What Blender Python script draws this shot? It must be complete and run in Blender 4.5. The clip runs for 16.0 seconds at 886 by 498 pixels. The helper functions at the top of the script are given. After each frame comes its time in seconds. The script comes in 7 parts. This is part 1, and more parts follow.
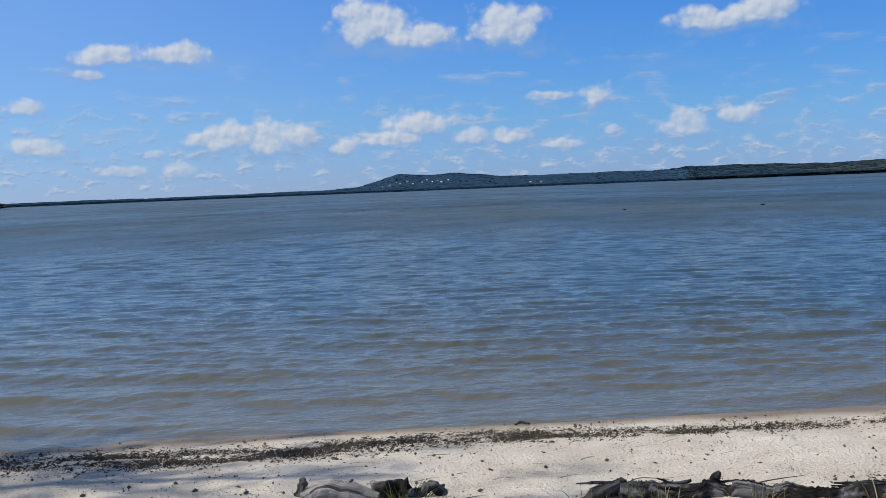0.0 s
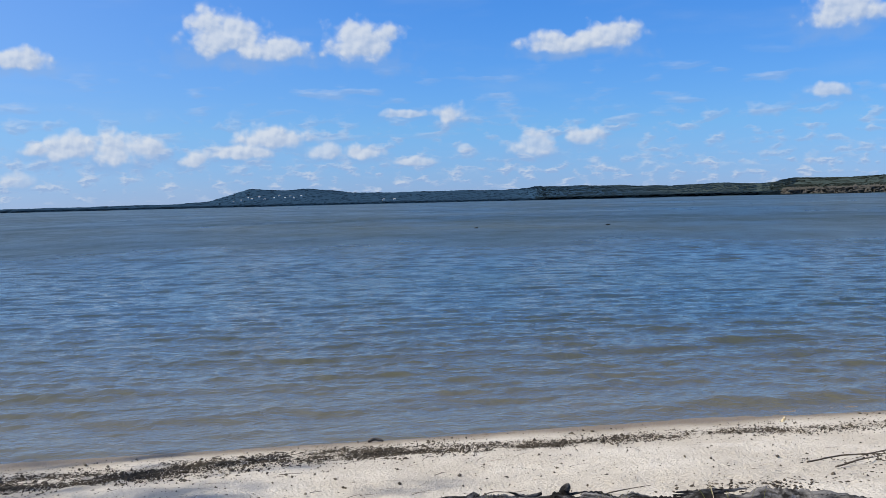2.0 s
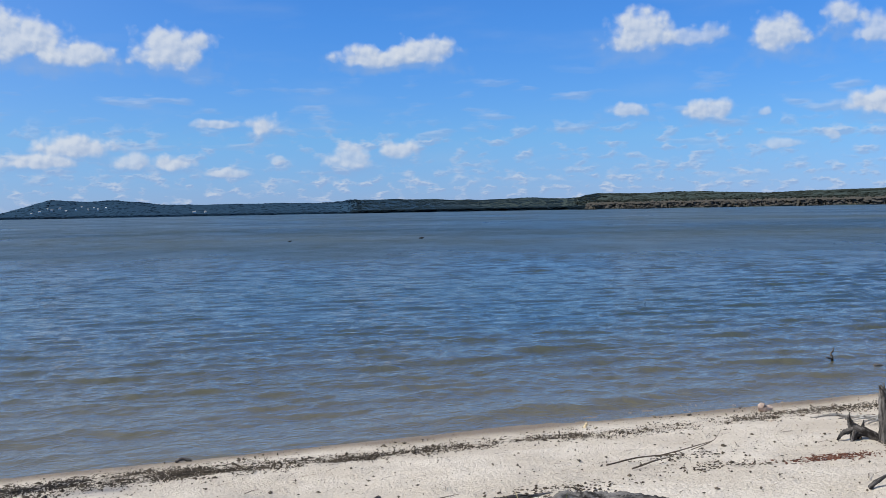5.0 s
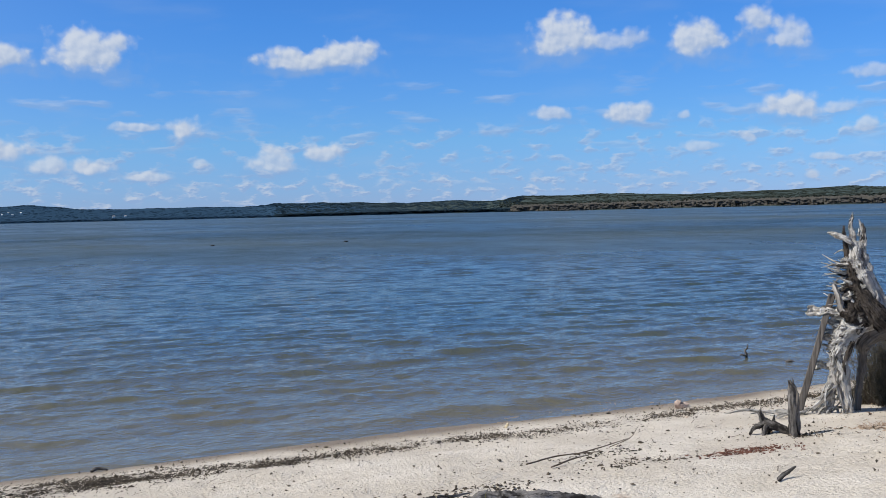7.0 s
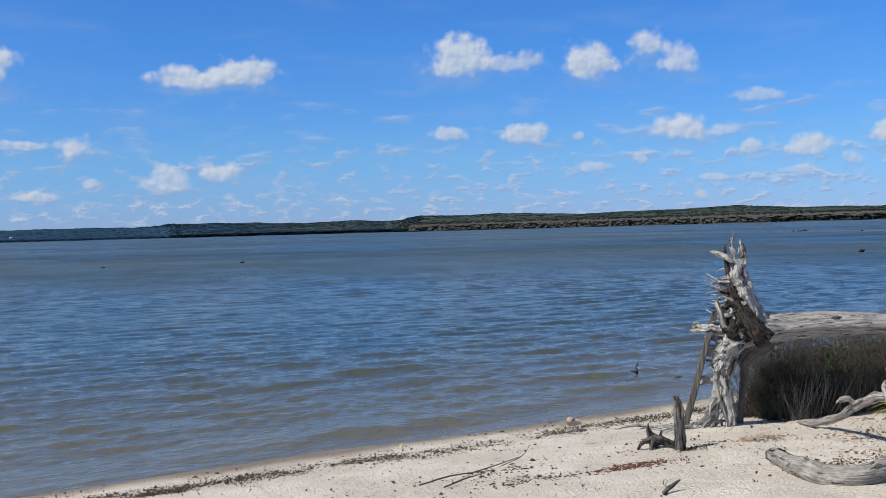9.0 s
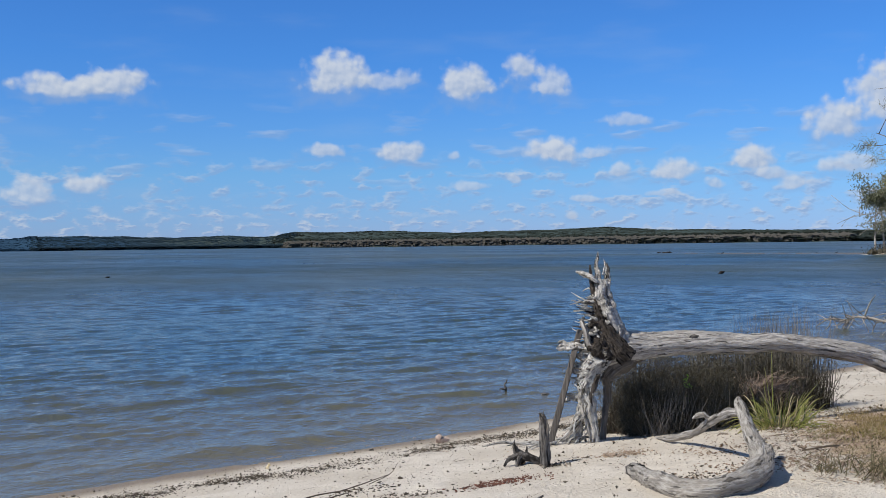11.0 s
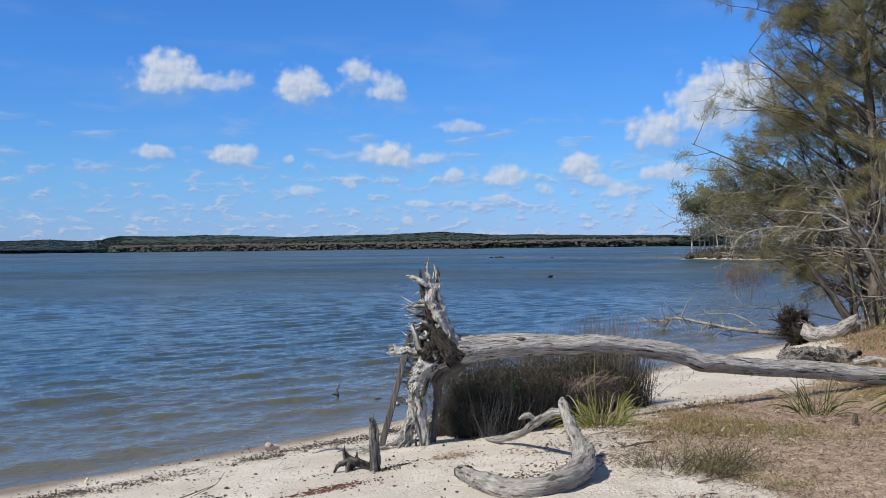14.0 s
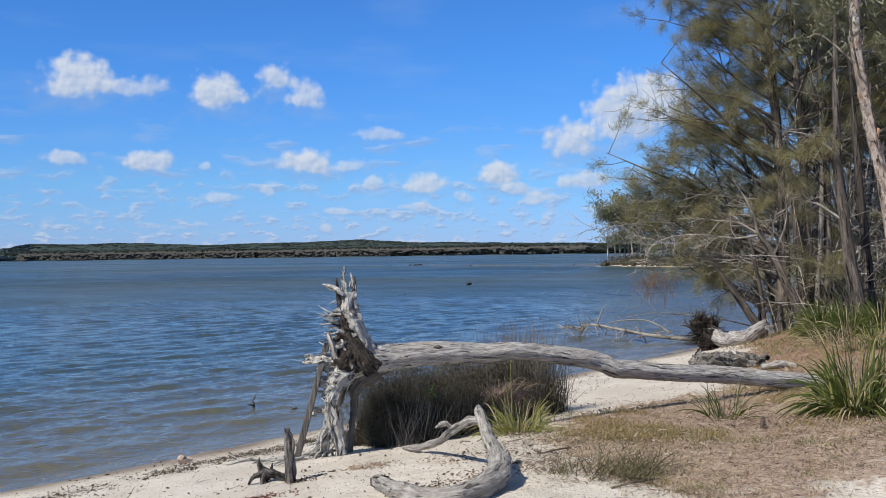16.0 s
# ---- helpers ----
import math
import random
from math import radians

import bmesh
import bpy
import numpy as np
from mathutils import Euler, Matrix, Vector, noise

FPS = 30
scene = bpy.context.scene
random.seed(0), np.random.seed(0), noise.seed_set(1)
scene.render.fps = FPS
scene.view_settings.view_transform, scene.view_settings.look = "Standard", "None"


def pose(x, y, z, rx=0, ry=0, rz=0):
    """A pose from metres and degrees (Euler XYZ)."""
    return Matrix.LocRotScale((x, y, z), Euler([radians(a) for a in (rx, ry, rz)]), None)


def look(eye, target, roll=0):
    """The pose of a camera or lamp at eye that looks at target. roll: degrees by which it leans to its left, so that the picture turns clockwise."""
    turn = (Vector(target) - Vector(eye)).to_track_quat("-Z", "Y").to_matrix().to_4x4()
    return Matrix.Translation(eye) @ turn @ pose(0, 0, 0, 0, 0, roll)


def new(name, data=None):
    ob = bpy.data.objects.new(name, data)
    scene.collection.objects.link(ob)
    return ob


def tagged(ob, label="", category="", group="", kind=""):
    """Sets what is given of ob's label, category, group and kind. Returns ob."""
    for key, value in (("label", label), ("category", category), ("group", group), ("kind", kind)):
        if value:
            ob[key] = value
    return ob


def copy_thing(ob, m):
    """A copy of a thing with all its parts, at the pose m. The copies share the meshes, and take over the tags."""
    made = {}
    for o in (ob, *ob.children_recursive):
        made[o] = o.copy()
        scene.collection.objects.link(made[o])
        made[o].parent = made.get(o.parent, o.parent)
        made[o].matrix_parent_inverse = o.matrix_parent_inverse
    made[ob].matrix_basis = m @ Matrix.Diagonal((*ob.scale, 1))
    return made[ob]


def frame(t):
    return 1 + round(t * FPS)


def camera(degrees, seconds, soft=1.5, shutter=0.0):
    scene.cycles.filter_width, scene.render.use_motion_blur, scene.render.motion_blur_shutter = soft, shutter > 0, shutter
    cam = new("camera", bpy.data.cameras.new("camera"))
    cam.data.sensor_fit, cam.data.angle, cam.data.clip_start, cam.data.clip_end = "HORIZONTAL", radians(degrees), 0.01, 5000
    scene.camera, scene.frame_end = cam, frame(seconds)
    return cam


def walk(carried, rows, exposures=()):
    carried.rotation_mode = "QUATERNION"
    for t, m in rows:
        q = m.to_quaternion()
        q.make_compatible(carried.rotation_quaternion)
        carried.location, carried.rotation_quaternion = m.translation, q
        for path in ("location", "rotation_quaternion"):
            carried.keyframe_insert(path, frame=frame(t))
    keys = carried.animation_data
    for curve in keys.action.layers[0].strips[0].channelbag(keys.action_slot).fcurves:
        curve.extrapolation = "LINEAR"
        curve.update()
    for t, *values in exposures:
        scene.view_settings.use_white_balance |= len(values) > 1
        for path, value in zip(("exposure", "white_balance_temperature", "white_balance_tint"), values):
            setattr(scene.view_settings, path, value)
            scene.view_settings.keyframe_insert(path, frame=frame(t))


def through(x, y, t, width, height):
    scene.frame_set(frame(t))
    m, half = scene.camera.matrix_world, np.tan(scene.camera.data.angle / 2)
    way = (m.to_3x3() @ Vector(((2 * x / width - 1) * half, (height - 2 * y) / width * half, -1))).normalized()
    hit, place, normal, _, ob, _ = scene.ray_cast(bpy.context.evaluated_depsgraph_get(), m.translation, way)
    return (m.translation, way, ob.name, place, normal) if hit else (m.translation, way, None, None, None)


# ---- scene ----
cam = camera(47.1, 16.0, soft=0.8)
PATH = [
    (0, (0.304, 0.064, 1.89), (0.281, 2.06, 1.772), -2.3),
    (0.5, (0.3, 0.074, 1.885), (0.379, 2.069, 1.772), -2.4),
    (1, (0.291, 0.078, 1.886), (0.452, 2.069, 1.782), -2.1),
    (1.5, (0.278, 0.082, 1.881), (0.481, 2.069, 1.783), -1.8),
    (2, (0.289, 0.068, 1.887), (0.555, 2.048, 1.793), -1.4),
    (2.5, (0.294, 0.067, 1.889), (0.642, 2.035, 1.797), -1.5),
    (3, (0.291, 0.069, 1.887), (0.701, 2.025, 1.799), -1.4),
    (3.5, (0.302, 0.052, 1.888), (0.772, 1.994, 1.802), -1.5),
    (4, (0.295, 0.043, 1.893), (0.815, 1.972, 1.812), -1.3),
    (6.5, (0.331, 0.025, 1.889), (1.067, 1.883, 1.814), -1.3),
    (7, (0.339, 0.012, 1.888), (1.097, 1.862, 1.815), -1.4),
    (7.5, (0.351, 0.01, 1.89), (1.147, 1.844, 1.822), -1.5),
    (8, (0.359, 0.001, 1.889), (1.202, 1.814, 1.834), -1.5),
    (8.5, (0.37, -0.006, 1.89), (1.258, 1.785, 1.842), -1.4),
    (9, (0.378, -0.016, 1.894), (1.317, 1.75, 1.855), -1.6),
    (11.5, (0.409, -0.043, 1.893), (1.61, 1.556, 1.883), -0.7),
    (12, (0.421, -0.038, 1.887), (1.672, 1.521, 1.872), -0.9),
    (12.5, (0.431, -0.036, 1.884), (1.727, 1.488, 1.868), -1.1),
    (13, (0.435, -0.036, 1.888), (1.772, 1.452, 1.875), -1.1),
    (13.5, (0.436, -0.04, 1.89), (1.806, 1.418, 1.881), -0.8),
    (14, (0.448, -0.046, 1.89), (1.845, 1.385, 1.886), -0.7),
    (14.5, (0.459, -0.047, 1.89), (1.884, 1.357, 1.887), -1.3),
    (15, (0.469, -0.05, 1.891), (1.926, 1.32, 1.891), -1.2),
    (15.5, (0.462, -0.053, 1.892), (1.943, 1.292, 1.896), -0.8),
    (16, (0.473, -0.05, 1.895), (1.98, 1.266, 1.904), -0.8),
]
walk(cam, [(t, look(eye, target, roll)) for t, eye, target, roll in PATH],
     exposures=[(0, -0.12), (0.6, 0.0), (1.2, 0.05), (3, 0.02), (6.5, -0.02), (9, -0.07), (12, -0.10), (13.5, -0.05), (14.5, 0.0), (16, 0.03)])

# ---- light ----
SUN_AZ, SUN_EL = -85.0, 47.0          # degrees from +y towards +x; the sun stands over the lake's left end
sun_dir = Vector((math.sin(radians(SUN_AZ)) * math.cos(radians(SUN_EL)),
                  math.cos(radians(SUN_AZ)) * math.cos(radians(SUN_EL)), math.sin(radians(SUN_EL))))
sun_data = bpy.data.lights.new("sun", "SUN")
sun_data.energy, sun_data.angle, sun_data.color = 4.75, radians(0.53), (1.0, 0.93, 0.82)
sun_lamp = new("sun", sun_data)
sun_lamp.matrix_world = look(sun_dir * 50, (0, 0, 0))


class Nodes:
    """A short way to write node trees."""

    def __init__(self, tree):
        self.tree, self.n, self.link = tree, tree.nodes, tree.links.new

    def put(self, socket, value):
        if isinstance(value, bpy.types.NodeSocket):
            self.link(value, socket)
        elif value is not None:
            socket.default_value = value

    def math(self, op, a, b=None, c=None, clamp=False):
        node = self.n.new("ShaderNodeMath")
        node.operation, node.use_clamp = op, clamp
        for i, v in enumerate((a, b, c)):
            self.put(node.inputs[i], v)
        return node.outputs[0]

    def vec(self, op, a, b=None):
        node = self.n.new("ShaderNodeVectorMath")
        node.operation = op
        for i, v in enumerate((a, b)):
            self.put(node.inputs[i], v)
        return node.outputs["Value" if op in ("LENGTH", "DOT_PRODUCT") else "Vector"]

    def noise(self, where, scale, detail=4.0, rough=0.55, distortion=0.0, colour=False):
        node = self.n.new("ShaderNodeTexNoise")
        for key, v in (("Vector", where), ("Scale", scale), ("Detail", detail), ("Roughness", rough), ("Distortion", distortion)):
            self.put(node.inputs[key], v)
        return node.outputs["Color" if colour else "Fac"]

    def ramp(self, fac, low, high, to_low=0.0, to_high=1.0, smooth=True):
        node = self.n.new("ShaderNodeMapRange")
        node.interpolation_type = "SMOOTHSTEP" if smooth else "LINEAR"
        for i, v in enumerate((fac, low, high, to_low, to_high)):
            self.put(node.inputs[i], v)
        return node.outputs[0]

    def mix(self, fac, a, b, kind="MIX"):
        node = self.n.new("ShaderNodeMix")
        node.data_type, node.blend_type = "RGBA", kind
        for i, v in ((0, fac), (6, a), (7, b)):
            self.put(node.inputs[i], (*v, 1) if isinstance(v, tuple) and len(v) == 3 else v)
        return node.outputs[2]

    def scaled(self, where, sx, sy, sz):
        return self.vec("MULTIPLY", where, (sx, sy, sz))

    def bump(self, height, strength, distance, normal=None):
        node = self.n.new("ShaderNodeBump")
        for key, v in (("Height", height), ("Strength", strength), ("Distance", distance), ("Normal", normal)):
            self.put(node.inputs[key], v)
        return node.outputs[0]


# ---- sky with its fair-weather clouds ----
world = bpy.data.worlds.new("sky")
scene.world = world
world.use_nodes = True
sky = Nodes(world.node_tree)
background = world.node_tree.nodes["Background"]
air = sky.n.new("ShaderNodeTexSky")
air.sky_type, air.sun_disc = "NISHITA", False
air.sun_elevation, air.sun_rotation = radians(SUN_EL), radians(SUN_AZ)
air.air_density, air.dust_density, air.ozone_density, air.altitude = 1.0, 0.0, 1.0, 0.0
way = sky.n.new("ShaderNodeTexCoord").outputs["Generated"]
axes = sky.n.new("ShaderNodeSeparateXYZ")
sky.link(way, axes.inputs[0])
azimuth = sky.math("MULTIPLY", sky.math("ARCTAN2", axes.outputs[0], axes.outputs[1]), 57.2958)
height = sky.math("MULTIPLY", sky.math("ARCSINE", axes.outputs[2]), 57.2958)
place = sky.n.new("ShaderNodeCombineXYZ")
sky.link(azimuth, place.inputs[0])
sky.link(height, place.inputs[1])
flat = place.outputs[0]
warp = sky.vec("SUBTRACT", sky.noise(flat, 0.55, 2, 0.5, colour=True), (0.5, 0.5, 0.5))
bent = sky.vec("ADD", flat, sky.vec("MULTIPLY", warp, (1.2, 0.8, 0.0)))


def billows(where):
    """Rounded heads of cloud, large and small, about 0."""
    wob = sky.vec("MULTIPLY", sky.vec("SUBTRACT", sky.noise(where, 2.2, 3, 0.55, colour=True), (0.5, 0.5, 0.5)), (0.30, 0.30, 0.0))
    where = sky.vec("ADD", where, wob)
    total = sky.math("MULTIPLY", sky.math("SUBTRACT", sky.noise(where, 0.8, 3, 0.5), 0.5), 1.0)
    for scale, share in ((0.95, 0.62), (2.1, 0.28), (4.6, 0.07)):
        node = sky.n.new("ShaderNodeTexVoronoi")
        node.voronoi_dimensions, node.feature = "2D", "SMOOTH_F1"
        sky.put(node.inputs["Vector"], where)
        sky.put(node.inputs["Scale"], scale)
        sky.put(node.inputs["Smoothness"], 0.5)
        total = sky.math("ADD", total, sky.math("MULTIPLY", sky.math("SUBTRACT", 0.42, node.outputs["Distance"]), share))
    return total


puff = billows(flat)
# how far each head faces the sun, which stands high to one side
facing = sky.math("SUBTRACT", puff, billows(sky.vec("ADD", flat, (-0.13, 0.17, 0.0))))

gain = sky.mix(sky.ramp(height, 0.0, 4.0, smooth=False), (0.40, 0.650, 1.60), (0.43, 0.835, 1.55))
gain = sky.mix(sky.ramp(height, 4.0, 10.5, smooth=False), gain, (0.350, 0.865, 1.70))
gain = sky.mix(sky.ramp(height, 20.0, 60.0), gain, (0.50, 0.56, 0.60))
painted = sky.mix(1.0, air.outputs[0], gain, "MULTIPLY")
# the haze is paler towards the sun
painted = sky.mix(sky.ramp(azimuth, 14.0, -34.0, 0.0, 0.30), painted, (5.5, 7.1, 9.3))


def low_field(sx, sy, shift, low, full, top, end, edge, amount):
    """The many small far clouds low over the horizon: pale heads on blue-grey bases."""
    global painted
    where = sky.vec("ADD", sky.scaled(flat, sx, sy, 1.0), (shift, 0.37 * shift, 0.0))
    here = sky.noise(where, 1.0, 3, 0.5)
    below = sky.noise(sky.vec("ADD", where, (0.06, -0.20, 0.0)), 1.0, 3, 0.5)
    reach = sky.math("MULTIPLY", sky.ramp(height, low, full), sky.ramp(height, end, top))
    cover = sky.math("MULTIPLY", sky.ramp(here, edge, edge + 0.16, 0.0, amount), reach)
    head = sky.ramp(sky.math("SUBTRACT", below, here), -0.09, 0.07)
    painted = sky.mix(cover, painted, sky.mix(head, (3.5, 5.1, 8.2), (7.2, 8.0, 9.3)))


low_field(1.0, 2.1, 3.0, 0.2, 0.7, 1.6, 3.0, 0.49, 0.70)
low_field(0.70, 1.4, 17.0, 1.2, 2.2, 3.6, 5.6, 0.50, 0.62)
low_field(0.32, 1.2, 41.0, 2.5, 4.0, 6.0, 8.5, 0.54, 0.42)
veil = sky.noise(sky.scaled(flat, 0.12, 0.5, 1.0), 1.0, 4, 0.5)
painted = sky.mix(sky.math("MULTIPLY", sky.ramp(veil, 0.5, 0.8), 0.12), painted, (5.6, 6.6, 7.9))


def cumulus(az, el, half_width, half_height, thick=1.0):
    """Lays one cloud over the sky: rounded heads, a soft greyer base and a thin blue-grey skirt."""
    global painted
    low = el - 0.18 * half_height
    local = sky.vec("MULTIPLY", sky.vec("SUBTRACT", bent, (az, low, 0)), (0.92 / half_width, 0.80 / half_height, 0))
    cut = sky.n.new("ShaderNodeSeparateXYZ")
    sky.link(local, cut.inputs[0])
    under = sky.math("MULTIPLY", cut.outputs[1], -1.7)
    tall = sky.math("MAXIMUM", cut.outputs[1], under)
    reach = sky.math("SQRT", sky.math("ADD", sky.math("POWER", cut.outputs[0], 2.0), sky.math("POWER", tall, 2.0)))
    skirt = sky.ramp(sky.math("ADD", sky.math("SUBTRACT", 1.25, sky.math("MAXIMUM", sky.math("ABSOLUTE", sky.math("MULTIPLY", cut.outputs[0], 0.85)),
                     sky.math("ABSOLUTE", sky.math("MULTIPLY", sky.math("ADD", cut.outputs[1], 0.45), 1.9)))), puff), 0.1, 1.1, 0.0, 0.34 * thick)
    painted = sky.mix(skirt, painted, (3.2, 4.9, 8.2))
    body = sky.math("ADD", sky.math("SUBTRACT", 1.0, reach), sky.math("MULTIPLY", puff, 0.72))
    cover = sky.ramp(body, 0.0, 0.55, 0.0, 0.92 * thick)
    lit = sky.math("ADD", sky.math("MULTIPLY", cut.outputs[1], 0.55), sky.math("MULTIPLY", facing, 1.5))
    lit = sky.ramp(sky.math("SUBTRACT", lit, sky.math("MULTIPLY", cut.outputs[0], 0.22)), -0.70, 0.62)
    painted = sky.mix(cover, painted, sky.mix(lit, (4.6, 5.9, 8.3), (7.9, 8.6, 9.7)))


# over the left reach of the lake
cumulus(-18.5, 7.8, 1.91, 0.63); cumulus(-14.7, 7.9, 1.75, 0.71); cumulus(-19.1, 6.7, 0.96, 0.41, 0.8)
cumulus(-22.8, 5.1, 1.19, 0.48, 0.9); cumulus(-22.1, 3.0, 1.75, 0.57, 0.9); cumulus(-17.8, 1.6, 1.59, 0.35, 0.7)
cumulus(-16.3, 2.5, 0.70, 0.25, 0.6); cumulus(-14.9, 1.6, 0.96, 0.48, 0.6)
cumulus(-12.4, 3.2, 1.75, 0.95); cumulus(-9.9, 3.3, 1.59, 1.08); cumulus(-8.1, 3.3, 0.96, 0.79); cumulus(-14.0, 3.2, 0.8, 0.54)
cumulus(-5.8, 2.7, 1.02, 0.54); cumulus(-1.8, 3.8, 2.23, 0.83); cumulus(-3.4, 2.9, 1.75, 0.54)
cumulus(3.1, 2.9, 1.53, 0.54); cumulus(1.1, 3.0, 0.96, 0.57, 0.8); cumulus(6.1, 2.2, 1.34, 0.29, 0.8)
cumulus(-4.2, 9.4, 2.4, 1.49); cumulus(-1.5, 8.6, 2.2, 0.87); cumulus(3.4, 9.0, 2.4, 1.29)
# over the middle
cumulus(5.8, 4.9, 1.4, 0.35, 0.8); cumulus(8.2, 4.9, 1.05, 0.62); cumulus(15.7, 3.5, 1.18, 0.67, 0.9)
cumulus(12.8, 3.1, 1.59, 0.76, 0.8); cumulus(8.9, 3.0, 0.73, 0.35, 0.6)
cumulus(13.9, 8.7, 1.8, 0.75); cumulus(15.6, 8.7, 1.7, 0.75); cumulus(17.2, 8.9, 2.0, 0.9); cumulus(29.2, 9.5, 2.07, 1.26); cumulus(32.1, 9.3, 1.75, 0.6, 0.7)
cumulus(36.5, 9.1, 1.9, 1.19); cumulus(39.8, 9.8, 1.0, 0.9, 0.9); cumulus(41.2, 8.9, 1.25, 1.0, 0.8)
cumulus(45.4, 6.7, 1.4, 0.5, 0.6); cumulus(41.5, 5.2, 1.8, 0.84); cumulus(43.5, 5.0, 1.1, 0.38, 0.6)
cumulus(28.4, 5.3, 1.27, 0.44, 0.8); cumulus(33.0, 5.2, 1.37, 0.63, 0.9); cumulus(35.7, 5.1, 0.45, 0.32, 0.6)
# over the right shore
cumulus(58.9, 7.4, 2.3, 1.9); cumulus(59.9, 8.6, 1.7, 1.3); cumulus(61.2, 8.2, 2.2, 1.6); cumulus(56.3, 6.3, 1.5, 1.2, 0.9); cumulus(56.9, 3.9, 1.53, 0.64, 0.8)
cumulus(45.0, 4.0, 0.6, 0.44, 0.7); cumulus(47.8, 4.0, 1.43, 0.6, 0.9); cumulus(52.1, 4.5, 1.21, 0.98); cumulus(54.3, 3.1, 1.21, 0.45, 0.8)
cumulus(47.3, 2.7, 1.11, 0.24, 0.6); cumulus(43.1, 2.5, 0.89, 0.24, 0.6); cumulus(42.4, 1.5, 0.4, 0.32, 0.8)
cumulus(36.7, 3.3, 1.27, 0.32, 0.6); cumulus(38.9, 3.7, 0.45, 0.29, 0.6); cumulus(50.2, 3.1, 0.64, 0.38, 0.7); cumulus(52.9, 3.6, 0.8, 0.38, 0.7)
sky.link(painted, background.inputs[0])
background.inputs[1].default_value = 0.082


# ---- materials ----
def material(name):
    m = bpy.data.materials.new(name)
    m.use_nodes = True
    k = Nodes(m.node_tree)
    k.shader = m.node_tree.nodes["Principled BSDF"]
    k.where = k.n.new("ShaderNodeTexCoord").outputs["Object"]
    k.world_place = k.n.new("ShaderNodeNewGeometry").outputs["Position"]
    return m, k


def finish(k, colour, rough, normal=None, **more):
    k.put(k.shader.inputs["Base Color"], (*colour, 1) if isinstance(colour, tuple) else colour)
    k.put(k.shader.inputs["Roughness"], rough)
    k.put(k.shader.inputs["Normal"], normal)
    for key, v in more.items():
        k.put(k.shader.inputs[key.replace("_", " ")], v)


def wood(name, pale, dark, scale=9.0, cracks=0.6, char=0.0, along=0.07, relief=1.0):
    """Weathered timber: grain and cracks run along each limb, with grey and brown patches."""
    m, k = material(name)
    grain_at = k.n.new("ShaderNodeAttribute")
    grain_at.attribute_name = "grain"
    bend = k.vec("MULTIPLY", k.vec("SUBTRACT", k.noise(k.where, 7, 3, colour=True), (0.5, 0.5, 0.5)), (0.02, 0.02, 0.02))
    fibre = k.scaled(k.vec("ADD", grain_at.outputs["Vector"], bend), 1, 1, along)
    grain = k.noise(fibre, scale * 9, 6, 0.68)
    broad = k.noise(fibre, scale * 2.6, 4, 0.6)
    patch = k.noise(k.where, 4.5, 5, 0.62)
    crack = k.ramp(k.noise(k.scaled(fibre, 1, 1, 0.8), scale * 6.0, 4, 0.6), 0.59, 0.64)
    colour = k.mix(k.ramp(grain, 0.38, 0.62), dark, pale)
    colour = k.mix(k.ramp(broad, 0.46, 0.64, 0.0, 0.75), colour, tuple(0.7 * a + 0.3 * b for a, b in zip(dark, pale)))
    colour = k.mix(k.ramp(patch, 0.52, 0.74, 0.0, 0.6), colour, tuple(1.12 * b for b in pale))
    colour = k.mix(k.math("MULTIPLY", crack, cracks), colour, tuple(0.22 * v for v in dark))
    if char:
        burnt = k.ramp(k.noise(k.where, 6.0, 5, 0.6), 0.62 - 0.35 * char, 0.78 - 0.35 * char)
        colour = k.mix(burnt, colour, (0.018, 0.016, 0.015))
    n = k.bump(k.math("SUBTRACT", grain, k.math("MULTIPLY", crack, 1.2)), 1.0 * relief, 0.02, k.bump(broad, 0.9 * relief, 0.04))
    finish(k, colour, k.ramp(patch, 0.3, 0.7, 0.75, 0.93), n, Specular_IOR_Level=0.2)
    return m


def leafy(name, a, b, rough=0.6, through=0.25, scale=3.0, clumped=0.4, gloss=0.25):
    """Foliage that varies from clump to clump and from blade to blade, with some light coming through."""
    m, k = material(name)
    island = k.n.new("ShaderNodeNewGeometry").outputs["Random Per Island"]
    clump = k.noise(k.world_place, scale, 3, 0.6)
    mixed = k.math("ADD", k.math("MULTIPLY", island, 1 - clumped), k.math("MULTIPLY", k.ramp(clump, 0.3, 0.7), clumped))
    colour = k.mix(mixed, a, b)
    finish(k, colour, rough, Specular_IOR_Level=gloss)
    if through:
        back = k.n.new("ShaderNodeBsdfTranslucent")
        k.put(back.inputs[0], k.mix(1.0, colour, (1.15, 1.1, 0.6), "MULTIPLY"))
        both = k.n.new("ShaderNodeMixShader")
        both.inputs[0].default_value = through
        k.link(k.shader.outputs[0], both.inputs[1])
        k.link(back.outputs[0], both.inputs[2])
        k.link(both.outputs[0], m.node_tree.nodes["Material Output"].inputs[0])
    return m


def rough_stone(name, a, b, scale=14.0):
    m, k = material(name)
    grain = k.noise(k.where, scale, 6, 0.6)
    finish(k, k.mix(k.ramp(grain, 0.3, 0.7), a, b), 0.9, k.bump(grain, 0.6, 0.01))
    return m


